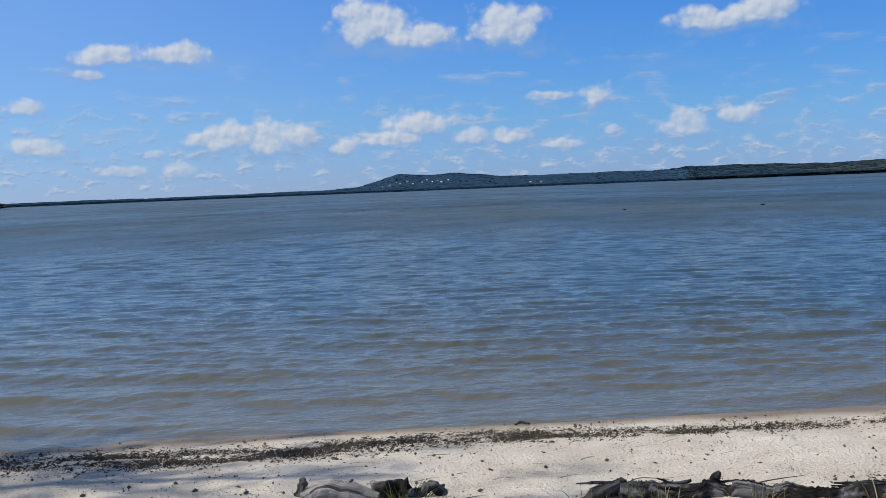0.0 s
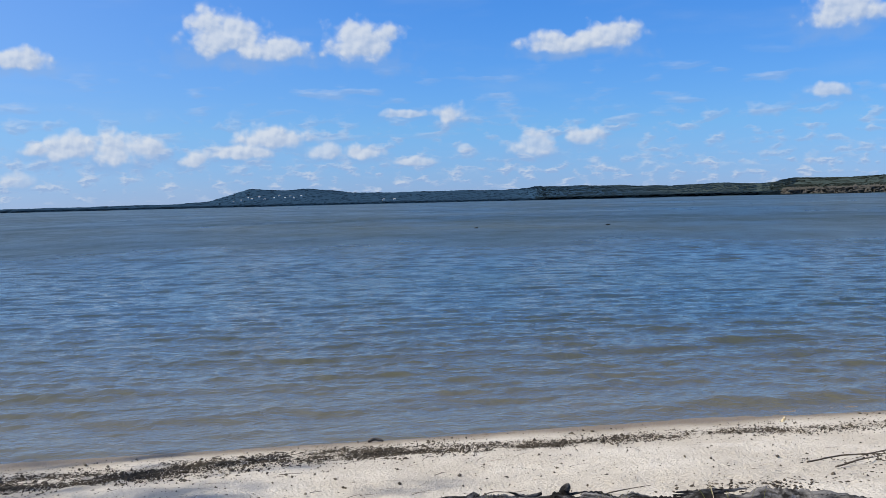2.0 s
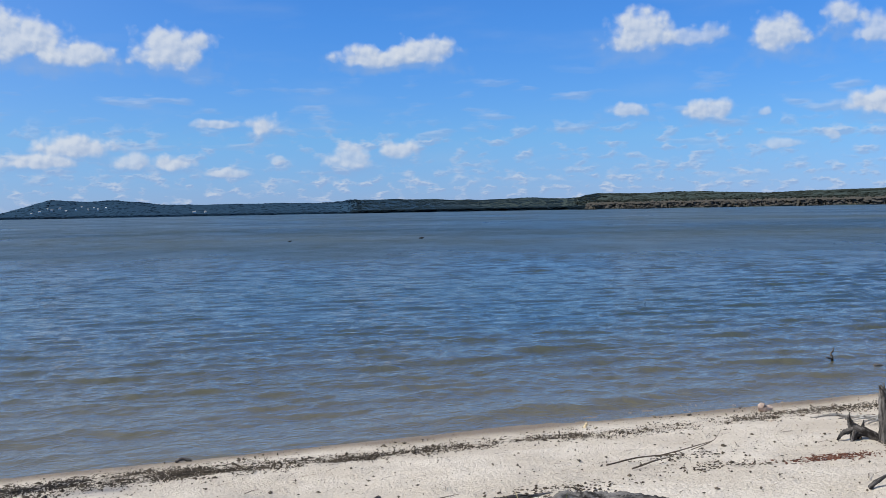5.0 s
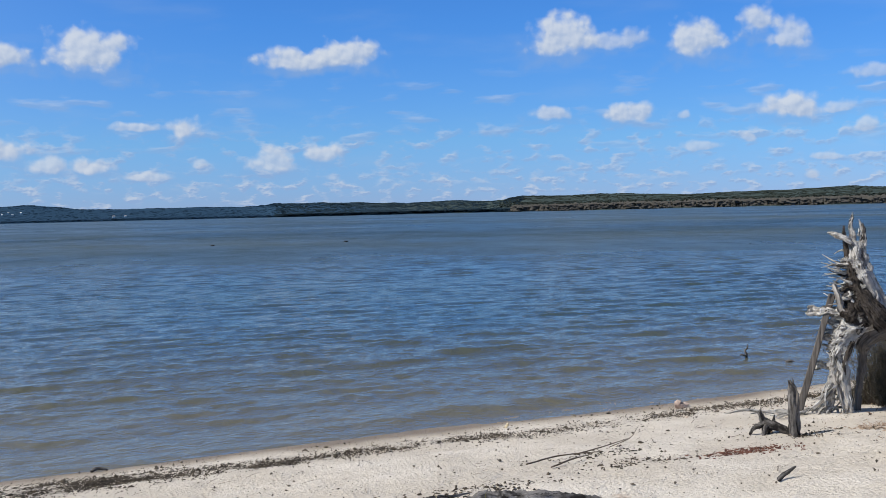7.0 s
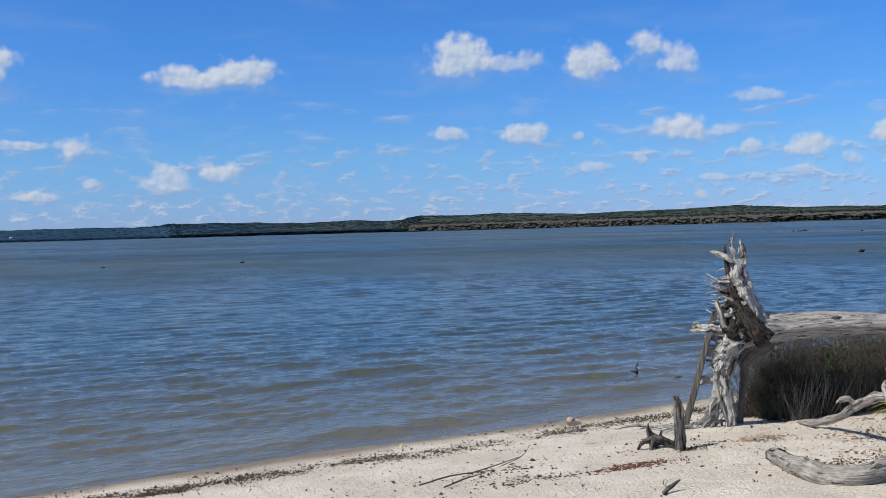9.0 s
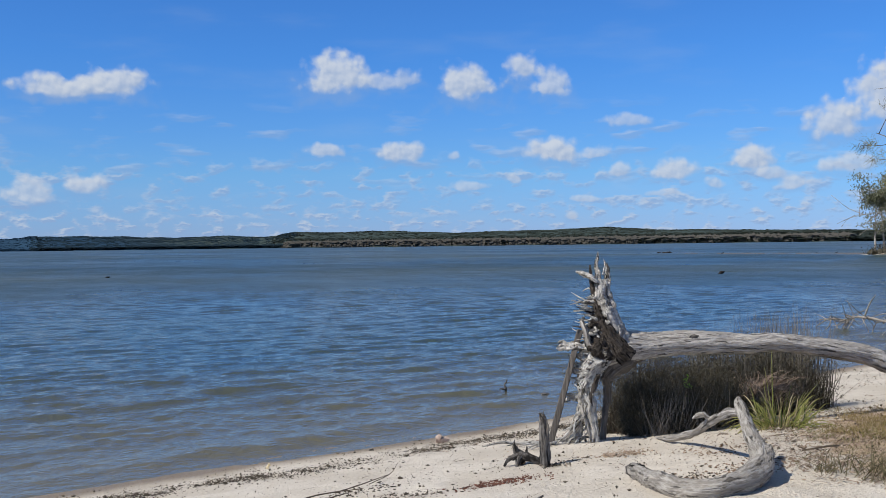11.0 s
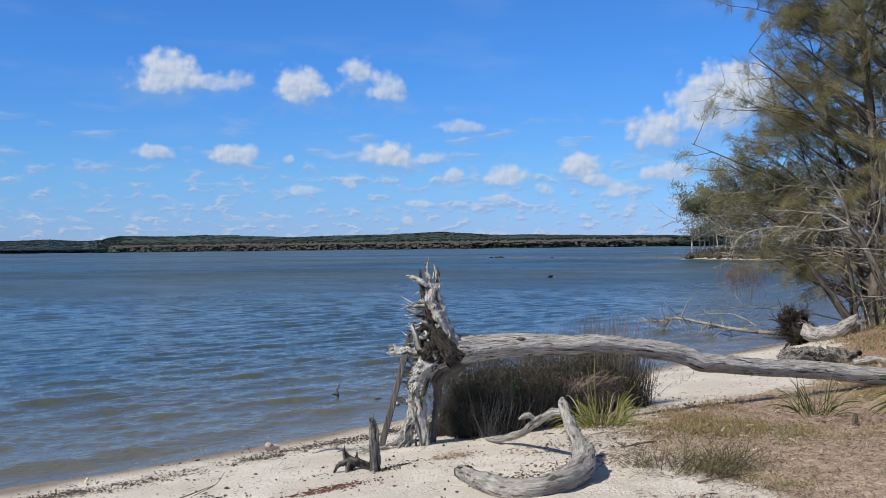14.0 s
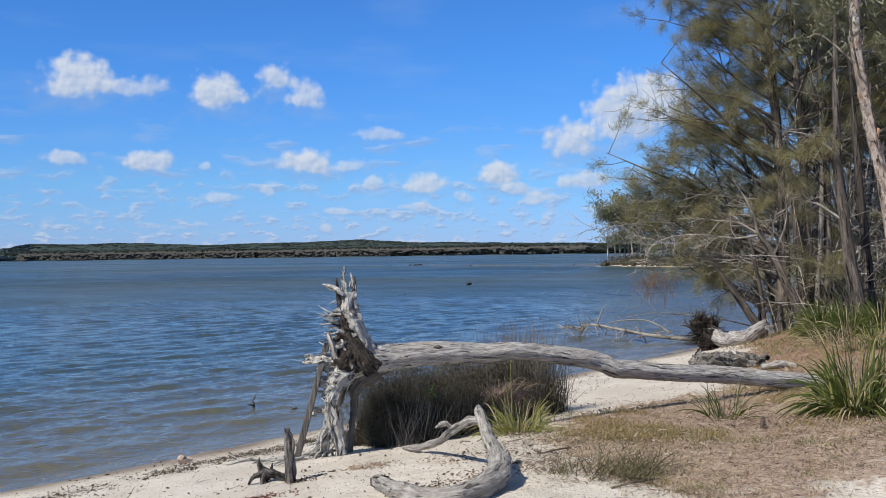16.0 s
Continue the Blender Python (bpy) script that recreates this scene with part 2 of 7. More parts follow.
SILVER = wood("silvered driftwood", (0.52, 0.495, 0.46), (0.20, 0.182, 0.162), 6.0, 0.8, along=0.10)
BRANCH_WOOD = wood("bleached branch wood", (0.50, 0.475, 0.435), (0.235, 0.213, 0.185), 8.0, 0.7, along=0.2)
TRUNK_SILVER = wood("silvered trunk", (0.64, 0.61, 0.57), (0.30, 0.275, 0.245), 7.5, 0.85, along=0.12, relief=1.2)
ROOT_PALE = wood("bleached root", (0.82, 0.80, 0.76), (0.42, 0.40, 0.37), 8.0, 0.8, along=0.22, relief=1.6)
ROOT_BROWN = wood("brown root heart", (0.150, 0.128, 0.110), (0.034, 0.028, 0.024), 9.0, 1.0, along=0.25, relief=1.6)
ROOT_DARK = wood("dark damp root", (0.075, 0.060, 0.048), (0.018, 0.015, 0.012), 9.0, 1.0, along=0.25)
CHARRED = wood("charred wood", (0.24, 0.225, 0.21), (0.045, 0.041, 0.038), 6.0, 0.9, 0.45)
CHARRED_LOG = wood("charred log wood", (0.27, 0.262, 0.258), (0.036, 0.034, 0.034), 4.0, 1.0, 0.55)
OLD_LOG = wood("crumbling grey log", (0.54, 0.51, 0.47), (0.13, 0.115, 0.10), 9.0, 1.0, 0.25, along=0.5, relief=1.6)
POST_WOOD = wood("grey sawn post", (0.185, 0.168, 0.15), (0.085, 0.076, 0.068), 8.0, 0.5, along=0.04, relief=0.6)
TWIG = wood("dry twig", (0.20, 0.16, 0.12), (0.07, 0.055, 0.042), 9.0, 0.2)
PALE_TWIG = wood("dead pale branch", (0.52, 0.48, 0.42), (0.24, 0.21, 0.18), 6.0, 0.3)
SNAG_WOOD = wood("grey brown dead branch", (0.44, 0.40, 0.355), (0.17, 0.15, 0.13), 6.0, 0.3)
BARK = wood("rough grey bark", (0.22, 0.192, 0.165), (0.065, 0.055, 0.046), 3.0, 0.9, along=0.12)
MID_BARK = wood("grey brown bark", (0.165, 0.143, 0.123), (0.05, 0.042, 0.035), 3.0, 0.9, along=0.12)
DARK_BARK = wood("dark furrowed bark", (0.115, 0.098, 0.084), (0.035, 0.029, 0.025), 3.0, 0.9, along=0.12)
PAPERBARK = wood("peeling paper bark", (0.48, 0.42, 0.365), (0.17, 0.12, 0.088), 2.6, 0.8, along=0.35)
PAPER_ORANGE = wood("fresh orange bark", (0.52, 0.30, 0.17), (0.32, 0.16, 0.085), 2.0, 0.4, along=0.35)
GUM_BARK = wood("pale gum bark", (0.50, 0.465, 0.42), (0.22, 0.19, 0.165), 1.2, 0.2, along=0.2)
NEEDLE = leafy("she oak needles", (0.125, 0.122, 0.068), (0.42, 0.385, 0.22), 0.55, 0.32, 1.3, 0.6)
NEEDLE_BLUE = leafy("grey green needles", (0.115, 0.124, 0.088), (0.37, 0.375, 0.265), 0.55, 0.32, 1.3, 0.6)
NEEDLE_DEAD = leafy("rusty dead needles", (0.16, 0.085, 0.045), (0.30, 0.17, 0.09), 0.7, 0.25, 0.8)
THICKET_LEAF = leafy("dull undergrowth leaves", (0.045, 0.052, 0.022), (0.15, 0.15, 0.065), 0.6, 0.3, 0.8)
GUM_LEAF = leafy("gum leaves", (0.13, 0.14, 0.092), (0.27, 0.28, 0.19), 0.5, 0.25, 0.5)
STRAP = leafy("strap leaves", (0.032, 0.052, 0.013), (0.135, 0.165, 0.046), 0.4, 0.30, 2.0)
STRAP_YELLOW = leafy("yellowing strap leaves", (0.15, 0.185, 0.045), (0.44, 0.42, 0.17), 0.45, 0.30, 2.0)
STRAP_DRY = leafy("dead straw leaves", (0.34, 0.28, 0.17), (0.58, 0.50, 0.34), 0.6, 0.25, 2.0)
RUSH = leafy("brown rushes", (0.020, 0.016, 0.013), (0.095, 0.076, 0.062), 0.7, 0.1, 4.0)
GREY_TWIGS = leafy("dead grey twigs", (0.10, 0.09, 0.08), (0.30, 0.275, 0.245), 0.7, 0.1, 4.0)
SHRUB = leafy("dull olive twiggy shrub", (0.024, 0.022, 0.015), (0.135, 0.122, 0.090), 0.7, 0.12, 3.0)
BROWN_STEM = leafy("bent brown stems", (0.13, 0.09, 0.07), (0.40, 0.31, 0.25), 0.7, 0.1, 4.0)
BANK_SHRUB = leafy("dry olive bank shrub", (0.072, 0.064, 0.036), (0.23, 0.20, 0.12), 0.65, 0.2, 3.0)
BRIGHT_LEAF = leafy("bright green leaves", (0.16, 0.33, 0.05), (0.25, 0.45, 0.09), 0.4, 0.35, 3.0)
DRY_GRASS = leafy("dry bank grass", (0.17, 0.13, 0.055), (0.41, 0.325, 0.155), 0.6, 0.3, 1.4)
GREEN_GRASS = leafy("short green grass", (0.10, 0.115, 0.035), (0.26, 0.255, 0.09), 0.5, 0.3, 1.4)
LITTER = leafy("fallen leaf litter", (0.09, 0.050, 0.032), (0.52, 0.41, 0.31), 0.8, 0.1, 1.2)
PALE_LITTER = leafy("pale bark litter", (0.13, 0.075, 0.046), (0.66, 0.57, 0.46), 0.8, 0.1, 1.2)
RED_LITTER = leafy("reddish bark litter", (0.05, 0.024, 0.018), (0.21, 0.095, 0.065), 0.8, 0.05, 5.0)
EDGE_DEBRIS = leafy("twigs and bark scraps", (0.055, 0.038, 0.028), (0.34, 0.26, 0.20), 0.8, 0.05, 2.0)
WEED = leafy("black brown wrack", (0.020, 0.016, 0.012), (0.105, 0.085, 0.06), 0.75, 0.0, 5.0)
FLECK = leafy("dark beach flecks", (0.03, 0.025, 0.02), (0.16, 0.135, 0.10), 0.8, 0.0, 5.0)
# aerial haze is painted into the far canopy colours, bluest on the hills
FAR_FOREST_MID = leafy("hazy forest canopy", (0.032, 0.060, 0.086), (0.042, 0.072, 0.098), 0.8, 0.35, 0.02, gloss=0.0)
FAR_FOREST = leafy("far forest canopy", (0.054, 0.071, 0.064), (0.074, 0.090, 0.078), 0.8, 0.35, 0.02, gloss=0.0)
FAR_FOREST_HAZED = leafy("distant forest canopy tinted for haze", (0.024, 0.056, 0.102), (0.030, 0.064, 0.114), 0.8, 0.3, 0.02, gloss=0.0)
FAR_TRUNKS = leafy("far bare trunks", (0.094, 0.092, 0.084), (0.118, 0.112, 0.101), 0.8, 0.2, 0.02, gloss=0.0)
ROOF_WHITE = rough_stone("pale house wall", (0.70, 0.70, 0.68), (0.82, 0.82, 0.8), 0.5)
ROOF_GREY = rough_stone("grey house roof", (0.35, 0.34, 0.33), (0.5, 0.48, 0.46), 0.5)
ROCK = rough_stone("pinkish lump of stone", (0.30, 0.22, 0.18), (0.58, 0.47, 0.40))
BAR_MUD = rough_stone("wet brown mud", (0.13, 0.10, 0.075), (0.20, 0.165, 0.13), 2.0)
SHELL = rough_stone("pale shell", (0.62, 0.5, 0.3), (0.75, 0.65, 0.45))


def ground_material():
    m, k = material("beach sand and leafy bank")
    p = k.world_place
    attr = k.n.new("ShaderNodeAttribute")
    attr.attribute_name = "surface"
    kinds = k.n.new("ShaderNodeSeparateColor")
    k.link(attr.outputs["Color"], kinds.inputs[0])
    litter, wet, grass = kinds.outputs[0], kinds.outputs[1], kinds.outputs[2]
    grain = k.noise(p, 220, 3, 0.6)
    pock = k.noise(p, 46, 3, 0.55)
    drift = k.noise(p, 1.6, 4, 0.55)
    sand = k.mix(k.ramp(drift, 0.35, 0.7), (0.565, 0.518, 0.445), (0.69, 0.645, 0.57))
    sand = k.mix(k.ramp(grain, 0.35, 0.7, 0.0, 0.35), sand, (0.52, 0.44, 0.345))
    sand = k.mix(k.ramp(pock, 0.28, 0.46, 0.5, 0.0), sand, (0.36, 0.30, 0.235))
    specks = k.ramp(k.noise(p, 70, 2, 0.5), 0.69, 0.76)
    sand = k.mix(k.math("MULTIPLY", specks, 0.6), sand, (0.16, 0.13, 0.095))
    earth = k.mix(k.ramp(k.noise(p, 9, 6, 0.65), 0.3, 0.7), (0.22, 0.145, 0.098), (0.45, 0.34, 0.25))
    earth = k.mix(k.ramp(k.noise(p, 46, 4, 0.6), 0.5, 0.72, 0.0, 0.8), earth, (0.52, 0.43, 0.35))
    earth = k.mix(k.math("MULTIPLY", grass, k.ramp(k.noise(p, 5, 5, 0.6), 0.35, 0.65)), earth, (0.34, 0.27, 0.16))
    across = k.n.new("ShaderNodeSeparateXYZ")
    k.link(p, across.inputs[0])
    rust = k.math("MULTIPLY", k.ramp(across.outputs[0], 11.0, 14.5), k.ramp(k.noise(p, 0.9, 4, 0.6), 0.32, 0.55))
    earth = k.mix(rust, earth, k.mix(k.ramp(k.noise(p, 22, 5, 0.7), 0.35, 0.65), (0.15, 0.085, 0.05), (0.40, 0.25, 0.155)))
    edge = k.math("ADD", litter, k.math("MULTIPLY", k.math("SUBTRACT", k.noise(p, 3.2, 8, 0.72), 0.5), 2.0))
    edge = k.math("ADD", edge, k.math("MULTIPLY", litter, 0.08))
    chips = k.noise(p, 34, 5, 0.7)
    earth = k.mix(k.ramp(chips, 0.56, 0.66, 0.0, 0.75), earth, (0.56, 0.49, 0.41))
    earth = k.mix(k.ramp(chips, 0.44, 0.34, 0.0, 0.75), earth, (0.10, 0.066, 0.045))
    # wooded far hills, blue haze painted into the colour, stronger towards -x
    hazed_woods = k.mix(k.ramp(across.outputs[0], 420.0, 540.0), (0.025, 0.056, 0.098), (0.050, 0.070, 0.068))
    hazed_woods = k.mix(k.ramp(k.noise(p, 0.15, 6, 0.7), 0.35, 0.65, 0.0, 0.35), hazed_woods, k.mix(1.0, hazed_woods, (1.5, 1.45, 1.35), "MULTIPLY"))
    earth = k.mix(attr.outputs["Alpha"], earth, hazed_woods)
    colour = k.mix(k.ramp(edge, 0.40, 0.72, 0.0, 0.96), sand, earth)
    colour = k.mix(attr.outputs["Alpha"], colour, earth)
    colour = k.mix(wet, colour, k.mix(1.0, colour, (0.43, 0.37, 0.285), "MULTIPLY"))
    relief = k.math("ADD", k.math("MULTIPLY", pock, 0.7), k.math("MULTIPLY", k.noise(p, 9, 4, 0.5), 0.45))
    n = k.bump(relief, 0.85, 0.030, k.bump(grain, 0.45, 0.004))
    finish(k, colour, k.ramp(wet, 0.2, 1.0, 0.95, 0.5), n, Specular_IOR_Level=k.math("MULTIPLY", k.ramp(wet, 0, 1, 0.15, 0.35), k.math("SUBTRACT", 1.0, attr.outputs["Alpha"], clamp=True)))
    return m


def water_material():
    m, k = material("lake water")
    p = k.world_place
    attr = k.n.new("ShaderNodeAttribute")
    attr.attribute_name = "shallow"
    shallow = attr.outputs["Fac"]
    # cloudy water over sand: tea brown at the edge, grey green further out, with broad patches
    patch = k.noise(k.scaled(p, 0.014, 0.020, 1), 1.0, 6, 0.62)
    deep = k.mix(k.ramp(patch, 0.35, 0.65), (0.034, 0.056, 0.053), (0.080, 0.100, 0.080))
    body = k.mix(shallow, deep, (0.138, 0.130, 0.088))
    wind = k.ramp(k.noise(k.scaled(p, 0.03, 0.06, 1), 1.0, 4, 0.55), 0.3, 0.7, 0.45, 1.3)
    seas = k.noise(k.scaled(p, 0.45, 0.70, 1), 1.0, 4, 0.55, 0.2)
    chop = k.noise(k.scaled(p, 3.6, 5.4, 1), 1.0, 5, 0.6, 0.3)
    h = k.math("ADD", k.math("MULTIPLY", seas, 0.075), k.math("MULTIPLY", chop, 0.040))
    n = k.bump(k.math("MULTIPLY", h, wind), 1.0, 1.0)
    streak = k.noise(k.scaled(p, 0.022, 0.012, 1), 1.0, 7, 0.66)
    streak = k.math("ADD", k.math("MULTIPLY", streak, 0.6), k.math("MULTIPLY", k.noise(k.scaled(p, 0.16, 0.075, 1), 1.0, 5, 0.65), 0.4))
    away = k.n.new("ShaderNodeAttribute")
    away.attribute_name = "open_water"
    finish(k, body, k.math("MULTIPLY", k.ramp(away.outputs["Fac"], 0, 1, 0.06, 0.42), k.ramp(streak, 0.35, 0.65, 0.62, 1.15)), n, IOR=1.33, Specular_IOR_Level=0.5)
    return m


SAND_GROUND = ground_material()
WATER = water_material()


# ---- mesh helpers ----
def mesh_of(name, verts, faces, mat, smooth=True):
    """verts (n, 3); faces: arrays of triangles and / or quads."""
    me = bpy.data.meshes.new(name)
    verts = np.asarray(verts, dtype=np.float32)
    groups = [np.asarray(f, dtype=np.int32) for f in (faces if isinstance(faces, (list, tuple)) else [faces]) if len(f)]
    me.vertices.add(len(verts))
    me.vertices.foreach_set("co", verts.ravel())
    loops = np.concatenate([g.ravel() for g in groups])
    sizes = np.concatenate([np.full(len(g), g.shape[1], dtype=np.int32) for g in groups])
    me.loops.add(len(loops))
    me.loops.foreach_set("vertex_index", loops)
    me.polygons.add(len(sizes))
    me.polygons.foreach_set("loop_start", np.concatenate([[0], np.cumsum(sizes)[:-1]]).astype(np.int32))
    me.polygons.foreach_set("use_smooth", np.full(len(sizes), smooth))
    me.update(calc_edges=True)
    me.materials.append(mat)
    return me


class Shape:
    """Collects tubes, blades and lumps into one mesh; tubes leave the run of their grain with it."""

    woody = False

    def __init__(self):
        self.v, self.t, self.q, self.g, self.count = [], [], [], [], 0

    def add(self, verts, tris=(), quads=(), grain=None):
        self.v.append(np.asarray(verts, dtype=float).reshape(-1, 3))
        self.g.append(self.v[-1] if grain is None else grain)
        if len(tris):
            self.t.append(np.asarray(tris) + self.count)
        if len(quads):
            self.q.append(np.asarray(quads) + self.count)
        self.count += len(self.v[-1])
        return self

    def mesh(self, name, mat, smooth=True):
        faces = [np.concatenate(x) for x in (self.t, self.q) if x]
        me = mesh_of(name, np.concatenate(self.v), faces, mat, smooth)
        if self.woody:
            attr = me.attributes.new("grain", "FLOAT_VECTOR", "POINT")
            attr.data.foreach_set("vector", np.concatenate(self.g).astype(np.float32).ravel())
        return me

    def part(self, name, mat, parent, label="", smooth=True):
        ob = new(name, self.mesh(name, mat, smooth))
        ob.parent = parent
        if label:
            tagged(ob, label)
        return ob

    def thing(self, name, mat, label, category, group="", kind="", at=(0, 0, 0), smooth=True):
        ob = new(name, self.mesh(name, mat, smooth))
        ob.location = at
        return tagged(ob, label, category, group, kind)


def empty(name, at, label, category, group=""):
    ob = new(name)
    ob.location = at
    return tagged(ob, label, category, group)


def smooth_line(points, n):
    """n points along a Catmull-Rom curve through the given ones (any number of columns)."""
    p = np.asarray(points, dtype=float)
    p = np.vstack([2 * p[0] - p[1], p, 2 * p[-1] - p[-2]])
    s = np.linspace(0, len(p) - 3 - 1e-6, n)
    i = s.astype(int)
    f = (s - i)[:, None]
    a, b, c, d = p[i], p[i + 1], p[i + 2], p[i + 3]
    return 0.5 * (2 * b + (c - a) * f + (2 * a - 5 * b + 4 * c - d) * f ** 2 + (3 * b - a - 3 * c + d) * f ** 3)


def tube(shape, points, sides=8, steps=0, gnarl=0.0, seed=0, ridges=0, ridge=0.0, flat=1.0, ragged=0.0):
    """A tapering limb through points of (x, y, z, radius), with bumps, lengthwise ridges and closed ends."""
    r = np.random.RandomState(seed)
    line = smooth_line(points, steps) if steps else np.asarray(points, dtype=float)
    c, rad = line[:, :3], np.maximum(line[:, 3], 0.0015)
    n = len(c)
    tan = np.gradient(c, axis=0)
    tan /= np.linalg.norm(tan, axis=1)[:, None] + 1e-9
    ref = np.array([0.0, 0.0, 1.0]) if abs(tan[:, 2]).mean() < 0.75 else np.array([1.0, 0.2, 0.0])
    side = np.cross(tan, ref)
    side /= np.linalg.norm(side, axis=1)[:, None] + 1e-9
    up = np.cross(side, tan)
    ang = np.linspace(0, 2 * np.pi, sides, endpoint=False)
    amount = np.ones((n, sides))
    if gnarl:
        knots = max(4, n // 6)
        kink = r.normal(0, 1, (knots, 3))
        kink = np.stack([np.interp(np.linspace(0, 1, n), np.linspace(0, 1, knots), kink[:, q]) for q in range(3)], -1)
        c = c + kink * (rad * gnarl * 1.2 * np.sin(np.linspace(0, np.pi, n)))[:, None]
        for _ in range(5):
            k, f, ph = r.randint(1, 4), r.uniform(2, 16), r.uniform(0, 6.3, 2)
            amount += gnarl * 0.5 * np.sin(k * ang[None] + ph[0]) * np.sin(f * np.linspace(0, 1, n)[:, None] * 3 + ph[1])
        amount += r.normal(0, gnarl * 0.34, (n, sides))
    if ridges:
        amount += ridge * np.sin(ridges * ang[None] + 0.5 * np.sin(np.linspace(0, 5, n))[:, None] + r.uniform(0, 6))
    ring = c[:, None] + rad[:, None, None] * amount[..., None] * (np.cos(ang)[None, :, None] * side[:, None] + flat * np.sin(ang)[None, :, None] * up[:, None])
    if ragged:
        ring[-1] += tan[-1] * r.uniform(-ragged, ragged, (sides, 1))
    verts = np.vstack([ring.reshape(-1, 3), c[0] - tan[0] * rad[0] * 0.2, c[-1] + tan[-1] * rad[-1] * (0.2 if not ragged else -0.8)])
    run = np.concatenate([[0], np.cumsum(np.linalg.norm(np.diff(c, axis=0), axis=1))]) + seed * 0.37
    around = np.stack([np.broadcast_to(np.cos(ang), (n, sides)) * rad[:, None], np.broadcast_to(np.sin(ang), (n, sides)) * rad[:, None], np.broadcast_to(run[:, None], (n, sides))], -1)
    grain = np.vstack([around.reshape(-1, 3), [[0, 0, run[0]], [0, 0, run[-1]]]])
    shape.woody = True
    i, j = np.meshgrid(np.arange(n - 1), np.arange(sides), indexing="ij")
    j2 = (j + 1) % sides
    quads = np.stack([i * sides + j, i * sides + j2, (i + 1) * sides + j2, (i + 1) * sides + j], -1).reshape(-1, 4)
    a = np.arange(sides)
    b = (a + 1) % sides
    top = (n - 1) * sides
    tris = np.vstack([np.stack([b, a, np.full(sides, n * sides)], -1), np.stack([top + a, top + b, np.full(sides, n * sides + 1)], -1)])
    return shape.add(verts, tris, quads, grain)


def lattice(x, y, seed=0):
    """Smooth value noise in 0..1 over the plane."""
    xi, yi = np.floor(x).astype(np.int64), np.floor(y).astype(np.int64)
    fx, fy = x - xi, y - yi
    fx, fy = fx * fx * (3 - 2 * fx), fy * fy * (3 - 2 * fy)

    def cell(a, b):
        h = (a * 374761393 + b * 668265263 + seed * 982451653) & 0x7FFFFFFF
        h = ((h ^ (h >> 13)) * 1274126177) & 0x7FFFFFFF
        return ((h ^ (h >> 16)) & 0xFFFF) / 65535.0

    return (cell(xi, yi) * (1 - fx) + cell(xi + 1, yi) * fx) * (1 - fy) + (cell(xi, yi + 1) * (1 - fx) + cell(xi + 1, yi + 1) * fx) * fy


def fractal(x, y, seed=0, octaves=4):
    total, weight = 0.0, 1.0
    for o in range(octaves):
        total = total + weight * (lattice(x * 2 ** o, y * 2 ** o, seed + o) - 0.5)
        weight *= 0.5
    return total


def blades(shape, base, tip, width, seed=0, droop=0.0, joints=3):
    """Many tapered blades at once: base and tip (n, 3), width (n,)."""
    r = np.random.RandomState(seed)
    base, tip = np.asarray(base, float), np.asarray(tip, float)
    n = len(base)
    width = np.broadcast_to(width, (n,))
    d = tip - base
    length = np.linalg.norm(d, axis=1)
    turn = r.uniform(0, 2 * np.pi, n)
    flat_side = np.stack([np.cos(turn), np.sin(turn), r.uniform(-0.2, 0.2, n)], -1)
    flat_side -= d * (np.sum(flat_side * d, 1) / (length ** 2 + 1e-9))[:, None]
    flat_side /= np.linalg.norm(flat_side, axis=1)[:, None] + 1e-9
    rows = []
    for s in range(joints):
        f = s / joints
        mid = base + d * f + np.array([0, 0, 1.0]) * (droop * length * (f - f * f) * 2)[:, None]
        w = (width * (1 - 0.75 * f ** 1.5) * 0.5)[:, None]
        rows += [mid - flat_side * w, mid + flat_side * w]
    rows.append(tip)
    verts = np.stack(rows, 1).reshape(-1, 3)
    k = 2 * joints + 1
    o = (np.arange(n) * k)[:, None]
    quads = np.concatenate([o + np.array([[2 * s, 2 * s + 1, 2 * s + 3, 2 * s + 2]]) for s in range(joints - 1)]) if joints > 1 else ()
    tris = o + np.array([[2 * joints - 2, 2 * joints - 1, 2 * joints]])
    return shape.add(verts, tris, quads)


ICO_V, ICO_F = None, None


def ico():
    global ICO_V, ICO_F
    if ICO_V is None:
        bm = bmesh.new()
        bmesh.ops.create_icosphere(bm, subdivisions=1, radius=1)
        bm.verts.ensure_lookup_table()
        ICO_V = np.array([v.co[:] for v in bm.verts])
        ICO_F = np.array([[v.index for v in f.verts] for f in bm.faces])
        bm.free()
    return ICO_V, ICO_F


OCTA_V = np.array([(1, 0, 0), (0, 1, 0), (-1, 0, 0), (0, -1, 0), (0, 0, 1), (0, 0, -1)], float)
OCTA_F = np.array([(0, 1, 4), (1, 2, 4), (2, 3, 4), (3, 0, 4), (1, 0, 5), (2, 1, 5), (3, 2, 5), (0, 3, 5)])


